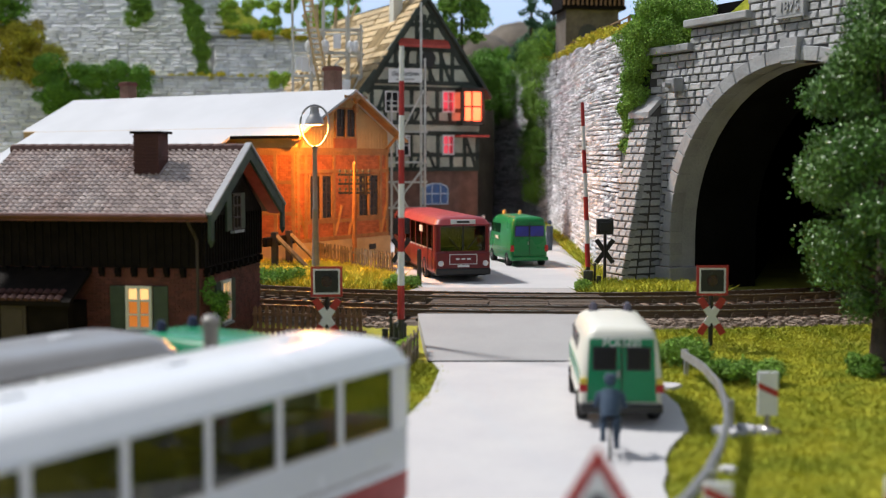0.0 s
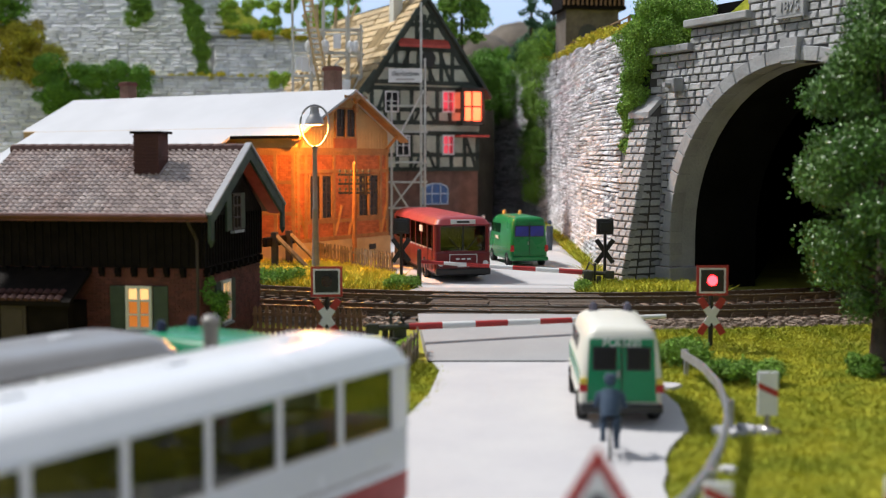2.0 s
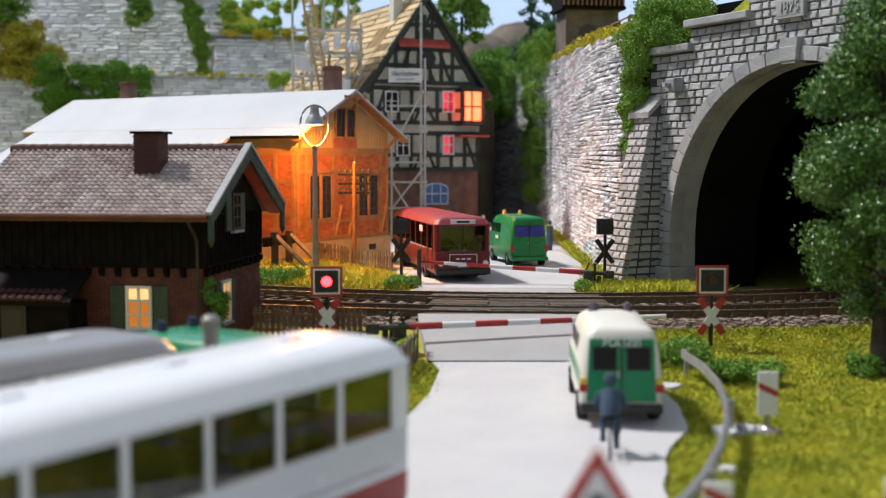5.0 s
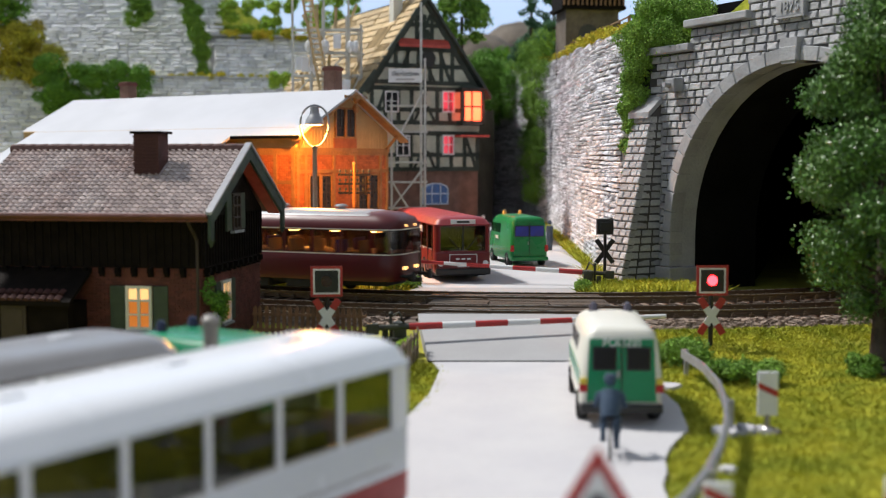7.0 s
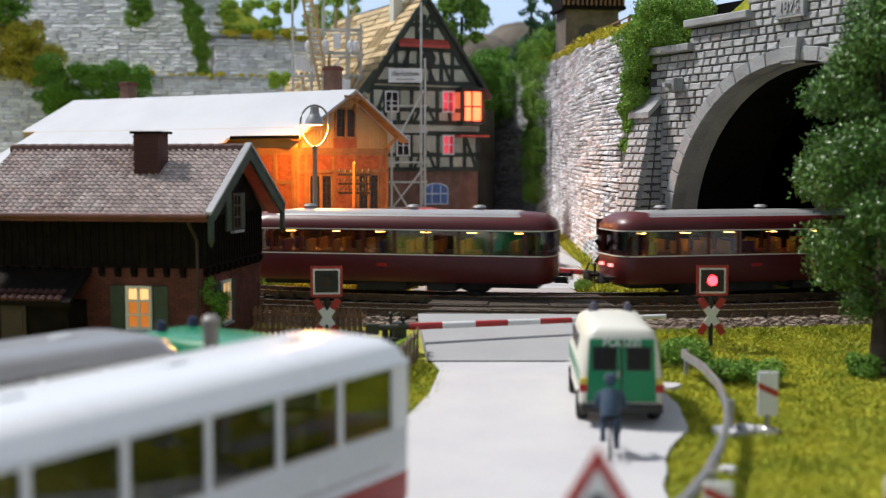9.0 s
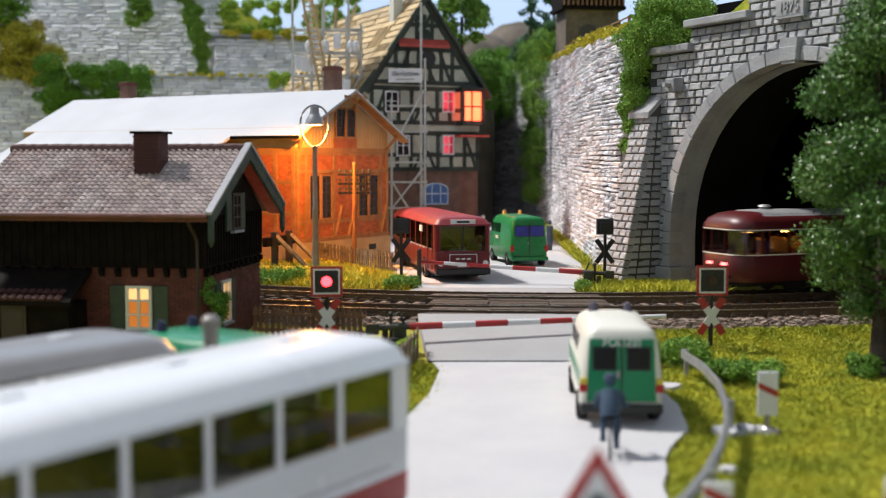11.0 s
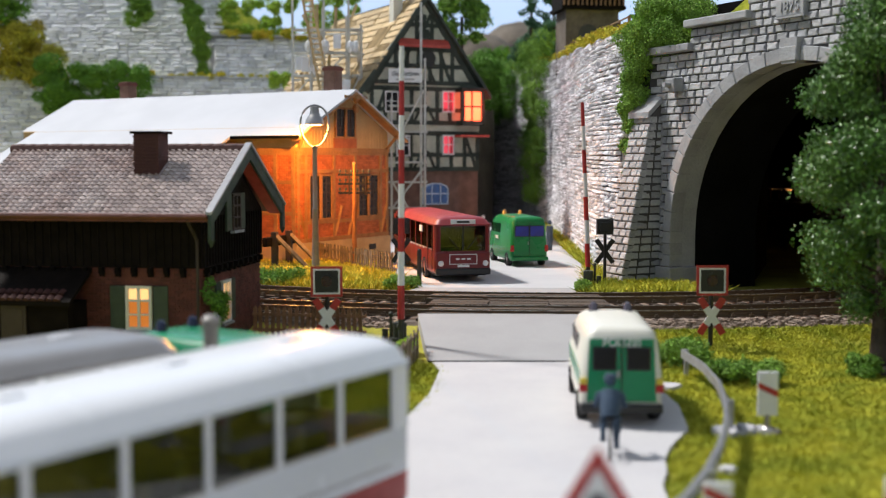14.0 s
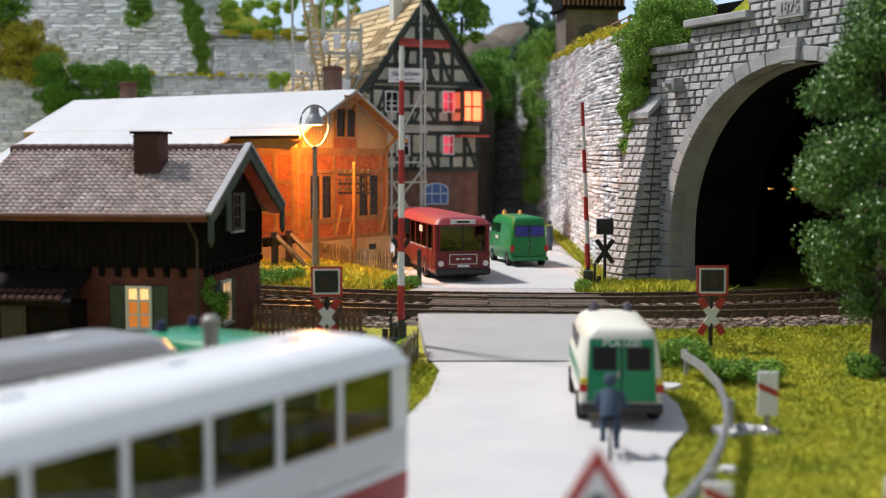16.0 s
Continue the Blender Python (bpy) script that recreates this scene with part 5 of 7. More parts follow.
def scaffolding():
    h = thing("scaffolding", spot(0, 0, 0.7), "grey tube scaffolding with boards and a wooden ladder", "scaffolding")

    def pole(x, y, z0, z1, r=0.09):
        part("pole", B().tube([(x, y, z0), (x + 0.02, y, z1)], r, 6), "scaffold", h)

    def bar(p, q, r=0.07, mat="scaffold", name="ledger"):
        part(name, B().tube([p, q], r, 5), mat, h)
    # in front of the gable
    for x, z1 in ((-3.4, 9.4), (-1.45, 15.6), (-1.2, 12.0)):
        pole(x, 78.4, 0, z1)
    for z in (2.2, 3.9, 5.2, 7.2, 8.9):
        bar((-3.6, 78.4, z), (-1.0, 78.4, z))
    bar((-2.9, 78.2, 6.9), (-1.2, 78.2, 10.0)), bar((-3.4, 78.3, 4.0), (-1.3, 78.3, 0.6)), bar((-3.4, 78.3, 2.1), (-1.3, 78.3, 4.8))
    # round the open roof at the side
    xs = (-9.8, -8.6, -7.8, -6.2, -5.4)
    for i, x in enumerate(xs):
        pole(x, 78 + 0.2 * i, 7, (16.5, 17.5, 17.0, 16.4, 14.2)[i])
        pole(x - 0.3, 80.4, 7, (15, 16.2, 15.5, 15, 14)[i], 0.07)
    for z in (9.3, 10.8, 12.3, 13.8):
        bar((-9.9, 78, z), (-5.2, 78.8, z))
        bar((-10.2, 80.4, z - 0.1), (-5.4, 80.4, z))
        part("scaffold_board", B().box(-9.9, -5.4, 78.6, 79.9, z + 0.08, z + 0.16), "scaffold", h, "grey walk board")
    for x0, x1, z in ((-9.8, -8.6, 9.3), (-7.8, -6.2, 10.8), (-6.2, -5.4, 9.3), (-8.6, -7.8, 12.3)):
        bar((x0, 77.9, z), (x1, 77.9, z + 1.5), 0.05)
    for x, z in ((-9.4, 11.2), (-9.0, 11.1), (-6.9, 12.6), (-6.6, 9.6), (-6.3, 9.7)):
        part("plastic_sheet", B().box(-0.25, 0.25, -0.1, 0.1, 0, 0.9, 0.06), "white", h, "white sheeting", at=spot(x, 78.1, z, 20))
    lad = part("ladder", B().tube([(-9.3, 77.6, 17.0), (-7.9, 77.6, 9.4)], 0.09, 5).tube([(-8.7, 77.6, 17.0), (-7.3, 77.6, 9.4)], 0.09, 5), "raw_wood", h, "pale wooden ladder")
    for i in range(22):
        x, z = -9.3 + 1.4 * i / 22, 17.0 - 7.6 * i / 22
        part("rung", B().tube([(x, 77.6, z), (x + 0.6, 77.6, z)], 0.05, 4), "raw_wood", lad)
    g = random.Random(6)
    for i in range(14):
        x, z = g.uniform(-9.4, -5.6), g.choice((9.4, 10.9, 12.4, 13.9))
        part("loose_plank", B().box(-0.09, 0.09, -0.04, 0.04, 0, g.uniform(1.0, 2.2)), "raw_wood", h, "pale loose plank", at=spot(x, 78.5 + g.uniform(0, 1), z, g.uniform(-20, 20), 0, g.uniform(-35, 35)))
    for i in range(9):
        x, z = g.uniform(-9.6, -5.6), g.choice((9.4, 10.9, 12.4))
        part("plastic_sheet", B().ball(0, 0, 0.35, g.uniform(0.18, 0.34), g.uniform(0.3, 0.5), 8), "white", h, "white crumpled sheeting", at=spot(x, 78.3, z))
    sg = part("sign_board", B().box(-1.1, 1.1, -0.05, 0.05, -0.45, 0.45), "sign_white", h, "white scaffolder's sign board", at=spot(-2.45, 77.9, 10.85))
    lettering("Gerüstbau", 0.42, "sign_black", sg, spot(0, -0.06, 0.1, 0, 90), "dark lettering Gerüstbau")
    part("text_bar", B().box(-0.6, 0.6, -0.07, -0.05, -0.3, -0.22), "silver", sg, "small unreadable line")


scaffolding()


# ---- vehicles: local x forwards, y to the left ----
def plan(x0, x1, w, r, z, n=5):
    """A rounded rectangle at height z."""
    out = []
    for cx, cy, a0 in ((x1 - r, w - r, 0), (x0 + r, w - r, 90), (x0 + r, -w + r, 180), (x1 - r, -w + r, 270)):
        for i in range(n):
            a = radians(a0 + 90 * i / (n - 1))
            out.append((cx + r * math.cos(a), cy + r * math.sin(a), z))
    return out


def wheel(parent, x, y, r, rim="silver", w=0.26):
    t = part("wheel", B().lathe([(r * 0.62, -w / 2), (r * 0.95, -w / 2), (r, -w / 2 + 0.04), (r, w / 2 - 0.04), (r * 0.95, w / 2), (r * 0.62, w / 2)], seg=18, m=pose(0, 0, 0, 90, 0, 0)), "tyre", parent, "black tyre", at=spot(x, y, r), smooth=True)
    part("rim", B().lathe([(0.0, -w / 2 + 0.05), (r * 0.3, -w / 2 + 0.02), (r * 0.62, -w / 2 + 0.06), (r * 0.64, w / 2 - 0.06), (r * 0.3, w / 2 - 0.02), (0.0, w / 2 - 0.05)], seg=14, m=pose(0, 0, 0, 90, 0, 0)), rim, t, smooth=True)


def coach(name, at, label, L=11.0, H=3.0, sill=1.6, head=2.55, n=7, body="white_gloss", roof="white_gloss", skirt="sign_red", pillar="white", r=0.35, seat="seat", skirt_z=1.05, glass="glass", w=1.25, dome=0.45, hatches=True, rim="silver", seat_alt="seat_tan", lining="seat_tan", hatch="white_gloss"):
    c = thing(name, at, label, "bus")
    x0, x1 = -L / 2, L / 2
    part("body", B().loft([plan(x0, x1, w, r, skirt_z), plan(x0, x1, w, r, sill - 0.05), plan(x0 + 0.02, x1 - 0.02, w - 0.02, r, sill)]), body, c, smooth=True)
    part("skirt", B().loft([plan(x0 + 0.05, x1 - 0.05, w - 0.05, r, 0.38), plan(x0, x1, w, r, 0.5), plan(x0, x1, w + 0.005, r, skirt_z)]), skirt, c, "coloured lower skirt", smooth=True)
    part("floor_pan", B().box(x0 + 0.3, x1 - 0.3, -w + 0.15, w - 0.15, 0.25, 0.5), "under", c)
    # added dark sheet hides the body's flat top and its lamp reflection
    part("dark_cover", B().box(x0 + 0.12, x1 - 0.12, -w + 0.1, w - 0.1, sill - 0.02, sill + 0.012), "under", c, "dark cover added over the body's top to stop its glare")
    q = dome
    end = 0.5 if L < 11.3 else 0.68
    pitch = (L - 2 * end) / n
    rf = part("roof", B().loft([plan(x0 + 0.03, x1 - 0.03, w - 0.03, r, head), plan(x0 - 0.02, x1 + 0.02, w + 0.02, r, head + 0.02), plan(x0 - 0.02, x1 + 0.02, w + 0.02, r, head + 0.07), plan(x0 + 0.02, x1 - 0.02, w - 0.03, r, head + 0.1), plan(x0 + 0.09, x1 - 0.09, w - 0.12, r, head + 0.1 + q * 0.45), plan(x0 + 0.28, x1 - 0.28, w - 0.32, r, head + 0.1 + q * 0.78), plan(x0 + 0.6, x1 - 0.6, w - 0.62, r, head + 0.1 + q * 0.95), plan(x0 + 1.0, x1 - 1.0, w - 0.95, 0.25, head + 0.1 + q)]), roof, c, smooth=True)
    part("ceiling", B().box(x0 + 0.2, x1 - 0.2, -w + 0.15, w - 0.15, head - 0.02, head + 0.04), lining, c)
    for s in (-1, 1):
        for i in range(n + 1):
            x = x1 - end - i * pitch
            part("pillar", B().box(x - 0.06, x + 0.06, -0.03, 0.03, sill - 0.02, head + 0.02, 0.012), pillar, c, at=spot(0, s * (w - 0.045), 0))
        for i in range(n):
            x = x1 - end - i * pitch
            pane = part("window_pane", B().box(x - pitch + 0.06, x - 0.06, -0.008, 0.008, sill, head), glass, c, at=spot(0, s * (w - 0.05), 0))
            pane.visible_shadow = False
            part("window_gasket", B().box(x - pitch + 0.06, x - 0.06, -0.02, 0.02, sill - 0.01, sill + 0.05), "silver", c, at=spot(0, s * (w - 0.04), 0))
    for e, sg in ((x0, -1), (x1, 1)):
        for sy in (-1, 1):
            arc = [(math.cos(radians(90 * i / 6)), math.sin(radians(90 * i / 6))) for i in range(7)]
            out = [(e - sg * (r - r * u), sy * (w - r + r * v)) for u, v in arc] + [(e - sg * end, sy * w)]
            inn = [(e - sg * (r - (r - 0.08) * u), sy * (w - r + (r - 0.08) * v)) for u, v in arc] + [(e - sg * end, sy * (w - 0.08))]
            part("corner_panel", B().prism(out + inn[::-1], sill - 0.02, head + 0.03), pillar, c, smooth=True)
        pane = part("windscreen", B().box(-0.01, 0.01, -w + r, w - r, sill, head), glass, c, at=spot(e - sg * 0.04, 0, 0))
        pane.visible_shadow = False
    for i in range(int((L - 1.6) / 0.62)):
        for s in (-1, 1):
            x = x0 + 0.7 + i * 0.62
            part("passenger_seat", B().box(-0.2, 0.25, -0.42, 0.42, 0.9, 1.1, 0.04).box(-0.24, -0.12, -0.44, 0.44, 1.0, 2.0 + 0.12 * ((i * 5 + s) % 3), 0.04), seat if (i * 7 + s) % 5 else seat_alt, c, at=spot(x, s * 0.68, 0))
    part("saloon_floor", B().box(x0 + 0.2, x1 - 0.2, -w + 0.1, w - 0.1, 0.8, 0.88), "under", c)
    for x in (x0 + 2.4, x1 - 2.5):
        for s in (-1, 1):
            wheel(c, x, s * (w - 0.12), 0.48, rim)
    if hatches:
        # white blocks: hatches on the white coach, painted highlights on the grey roof
        for x in (x1 - 1.8, x1 - 4.4, x1 - 7.2):
            part("hatch_glint", B().box(-0.2, 0.2, -0.12, 0.12, 0, 0.05, 0.02), hatch, c, at=spot(x, 0, head + 0.1 + q - 0.01))
    return c


white_bus = coach("white_bus", spot(-4.47, 15.23, 0.0, 58.7), "white coach with large windows and red lower skirt", L=11.5, H=3.2, sill=1.68, head=2.66, n=7, dome=0.42, r=0.45, skirt_z=0.93, glass="glass_bus")
part("side_groove", B().box(1.2, 4.9, -0.004, 0.004, -0.015, 0.015), "silver", white_bus, "thin line along the side", at=spot(0, -1.254, 1.12))
grey_bus = coach("grey_roofed_bus", spot(-8.2, 18.5, 0.15, 55), "old coach with dull silver roof and white window frames", L=8.8, sill=1.5, head=2.36, n=6, roof="silver", body="cream", skirt="police_green", dome=0.3, r=0.5, glass="glass_bus")

red_bus = coach("red_bus", spot(-0.24, 57.0, 0.72, -78.3), "dark red service bus waiting at the crossing", L=11.0, sill=1.36, head=2.45, n=7, body="bus_red", roof="bus_roof", skirt="bus_red", pillar="bus_red", r=0.25, skirt_z=0.9, glass="glass_dark", seat="under", seat_alt="post_grey", lining="post_grey", dome=0.34, hatches=False, rim="bus_red")


def bus_front(c, L=11.0):
    x = L / 2
    f = part("front_panel", B().box(-0.05, 0.05, -1.2, 1.2, 0.45, 1.3, 0.04), "bus_red", c, "dark red front", at=spot(x, 0, 0))
    part("grille_frame", B().box(0, 0.03, -0.62, 0.62, 0.78, 0.81).box(0, 0.03, -0.62, 0.62, 1.2, 1.23).box(0, 0.03, -0.62, -0.59, 0.78, 1.23).box(0, 0.03, 0.59, 0.62, 0.78, 1.23), "sign_white", f, "thin white grille frame", at=spot(0.05, 0, 0))
    for i, y in enumerate((-0.25, 0.0, 0.25)):
        part("badge_bar", B().box(0, 0.02, -0.08, 0.08, 0.98, 1.05), "sign_white", f, at=spot(0.05, y, 0))
    part("number_plate", B().box(0, 0.03, -0.26, 0.26, 0.66, 0.76), "sign_white", f, "plain white plate", at=spot(0.06, 0, 0))
    for s in (-1, 1):
        part("headlight", B().lathe([(0.0, 0.05), (0.1, 0.04), (0.13, 0.0)], seg=14, m=pose(0.05, s * 1.0, 0.82, 0, 90, 0)), "sign_white", f, "round headlight")
        part("fog_light", B().lathe([(0.0, 0.04), (0.06, 0.03), (0.075, 0.0)], seg=12, m=pose(0.05, s * 0.92, 0.52, 0, 90, 0)), "sign_white", f)
        part("wiper", B().tube([(0.0, s * 0.2, 1.45), (0.03, s * 0.62, 1.95)], 0.02, 5), "sign_black", f)
    part("bumper", B().box(-0.1, 0.13, -1.22, 1.22, 0.32, 0.6, 0.05), "sign_black", c, "black bumper", at=spot(x, 0, 0))
    part("destination_box", B().box(0, 0.06, -0.55, 0.55, 2.53, 2.73, 0.015), "sign_white", c, "white destination blind", at=spot(x - 0.04, 0, 0))
    part("blind_text", B().box(0.06, 0.07, -0.28, 0.28, 2.59, 2.67), "sign_black", c, "dark unreadable lettering", at=spot(x - 0.035, 0, 0))
    part("screen_divider", B().box(0, 0.04, -0.03, 0.03, 1.4, 2.5), "sign_black", c, at=spot(x - 0.03, 0, 0))
    # added panel blocks the bright view that came through the windscreen
    part("light_block", B().box(-0.05, 0.05, -1.1, 1.1, 0.9, 2.45), "under", c, "dark panel added to block the light through the bus", at=spot(-x + 0.45, 0, 0))
    part("dashboard", B().box(-0.5, 0, -1.05, 1.05, 1.3, 1.55, 0.05), "under", c, at=spot(x - 0.15, 0, 0))
    part("steering_wheel", B().lathe([(0.22, 0), (0.25, 0.02), (0.22, 0.04)], seg=16, m=pose(0, 0.55, 1.7, 0, 60, 0)), "sign_black", c, at=spot(x - 0.45, 0, 0))
    for i in range(6):
        part("cream_mark", B().box(-0.12, 0.12, -0.01, 0.01, -0.025, 0.025), "sign_white", c, at=spot(2.9 - i * 0.8, -1.26, 1.36))
    part("route_plate", B().box(-0.35, 0.35, -0.02, 0.02, -0.14, 0.14), "sign_white", c, "white route plate", at=spot(2.2, -1.24, 2.2))
    part("door_line", B().box(-0.02, 0.02, -0.02, 0.02, 0.5, 2.4).box(0.95, 0.99, -0.02, 0.02, 0.5, 2.4), "sign_black", c, "door joint", at=spot(3.9, -1.25, 0))


bus_front(red_bus)


def van(name, at, label, body, L=4.8, W=0.96, H=2.35, front=True, rear="police_green", windows="glass_dark", beacons="beacon_grey", nose=0.55, w_top=0.12, rear_glass="window_dark", bumper="sign_black", pane=(0.24, 0.24), turn="yellow", tail="tail_red"):
    c = thing(name, at, label, "police van")
    x0, x1 = -L / 2, L / 2
    secs = [plan(x0 + 0.06, x1 - 0.08, W - 0.05, 0.15, 0.3), plan(x0, x1, W, 0.18, 0.45), plan(x0, x1, W, 0.2, 0.95), plan(x0 + 0.02, x1 - 0.25, W - 0.01, 0.2, 1.2),
            plan(x0 + 0.06, x1 - nose - 0.5, W - w_top * 0.6, 0.2, H - 0.35), plan(x0 + 0.1, x1 - nose - 0.75, W - w_top, 0.2, H - 0.14), plan(x0 + 0.2, x1 - nose - 0.95, W - w_top - 0.12, 0.2, H - 0.04), plan(x0 + 0.45, x1 - nose - 1.2, W - w_top - 0.35, 0.2, H)]
    part("body", B().loft(secs), body, c, smooth=True)
    tilt = -math.degrees(math.atan2(0.05, H - 1.55))
    # rear doors
    dr = part("rear_panel", B().add([(-0.03, -W + 0.14, 0.55), (-0.03, W - 0.14, 0.55), (0.03, W - 0.2, H - 0.28), (0.03, -W + 0.2, H - 0.28), (0.06, -W + 0.14, 0.55), (0.06, W - 0.14, 0.55), (0.1, W - 0.2, H - 0.28), (0.1, -W + 0.2, H - 0.28)], [(0, 1, 2, 3), (7, 6, 5, 4), (0, 4, 5, 1), (1, 5, 6, 2), (2, 6, 7, 3), (3, 7, 4, 0)]), rear, c, "green rear doors", at=spot(x0 + 0.01, 0, 0))
    for s in (-1, 1):
        part("rear_window", B().box(-0.035, 0.02, -pane[0], pane[0], -pane[1], pane[1], 0.02), rear_glass, dr, "dark rear window", at=spot(0.01, s * 0.38, H - 0.72))
        part("window_rubber", B().box(-0.028, 0.02, -pane[0] - 0.03, pane[0] + 0.03, -pane[1] - 0.03, pane[1] + 0.03, 0.02), "sign_black", dr, at=spot(0.01, s * 0.38, H - 0.72))
        part("tail_light", B().box(-0.05, 0.05, -0.09, 0.09, -0.16, 0.0, 0.02).box(-0.05, 0.05, -0.09, 0.09, 0.0, 0.02), tail, c, "red tail light", at=spot(x0 + 0.01, s * (W - 0.07), 0.92))
        part("turn_light", B().box(-0.05, 0.05, -0.08, 0.08, 0.02, 0.16, 0.02), turn if rear != body else tail, c, "turn light", at=spot(x0 + 0.01, s * (W - 0.07), 0.92))
        part("side_window", B().box(-1.9, -0.7, -0.02, 0.02, H - 1.0, H - 0.45, 0.01), windows if rear == body else "window_dark", c, "dark side window", at=spot(x1 - nose - 0.6, s * (W - 0.06), 0))
        part("side_window", B().box(-0.55, 0.15, -0.02, 0.02, H - 1.0, H - 0.45, 0.01), windows if rear == body else "window_dark", c, "dark side window", at=spot(x1 - nose - 0.6, s * (W - 0.06), 0))
        if rear != body:
            part("side_stripe", B().box(x0 + 0.3, x1 - 0.35, -0.01, 0.01, 0.85, H - 1.05), rear, c, "green side band", at=spot(0, s * (W - 0.0), 0))
        part("beacon", B().lathe([(0.12, 0), (0.12, 0.05), (0.1, 0.08), (0.1, 0.16), (0.06, 0.22), (0, 0.24)], seg=12), beacons, c, "rotating beacon lamp", at=spot(x1 - nose - 1.35, s * 0.42, H - 0.02), smooth=True)
    part("door_joint", B().box(-0.012, 0.02, -0.012, 0.012, 0.58, H - 0.3), "sign_black", dr, at=spot(-0.025, 0, 0))
    part("door_handle", B().box(-0.05, 0.0, 0.05, 0.1, 1.1, 1.26), "metal", dr, "metal handle", at=spot(-0.03, 0, 0))
    part("rear_bumper", B().box(-0.14, 0.1, -W, W, 0.3, 0.5, 0.04), bumper, c, "dark bumper", at=spot(x0, 0, 0))
    part("front_bumper", B().box(-0.1, 0.12, -W, W, 0.3, 0.5, 0.04), bumper, c, "dark bumper", at=spot(x1, 0, 0))
    part("windscreen", B().add([(x1 - 0.27, -W + 0.15, 1.22), (x1 - 0.27, W - 0.15, 1.22), (x1 - nose - 0.5, W - 0.25, H - 0.35), (x1 - nose - 0.5, -W + 0.25, H - 0.35), (x1 - 0.35, -W + 0.15, 1.2), (x1 - 0.35, W - 0.15, 1.2), (x1 - nose - 0.6, W - 0.25, H - 0.36), (x1 - nose - 0.6, -W + 0.25, H - 0.36)], [(0, 1, 2, 3), (7, 6, 5, 4), (0, 4, 5, 1), (1, 5, 6, 2), (2, 6, 7, 3), (3, 7, 4, 0)]), "window_dark", c)
    for x in (x0 + 0.85, x1 - 0.95):
        for s in (-1, 1):
            wheel(c, x, s * (W - 0.1), 0.34)
    return c, dr


police_van, doors = van("police_van", spot(4.13, 28.75, 0.06, 87), "white and green police van with two roof beacons", "cream", L=4.9, W=0.92, H=2.24, w_top=0.17)
lettering("POLIZEI", 0.25, "sign_white", doors, spot(-0.02, 0, 1.88, -90, 90), "white lettering POLIZEI", 0.008)
green_van, gd = van("green_van", spot(3.84, 61.6, 0.72, 101), "plain green police van seen from behind", "van_green", L=5.0, W=0.95, H=2.5, pane=(0.345, 0.25), rear="van_green", beacons="amber", rear_glass="interior_blue", bumper="van_green", nose=0.15, w_top=0.14)
part("white_mark", B().box(-0.3, 0.3, -0.01, 0.01, -0.08, 0.08), "sign_white", green_van, "small white lettering", at=spot(0.3, 0.99, 1.35))
van("green_police_van", spot(-4.75, 23.5, 0.0, 145), "dark green police van with blue beacons behind the coaches", "police_green", L=4.6, W=0.95, H=2.6, beacons="beacon_blue", nose=0.15, turn="lens_red_off", tail="lens_red_off")


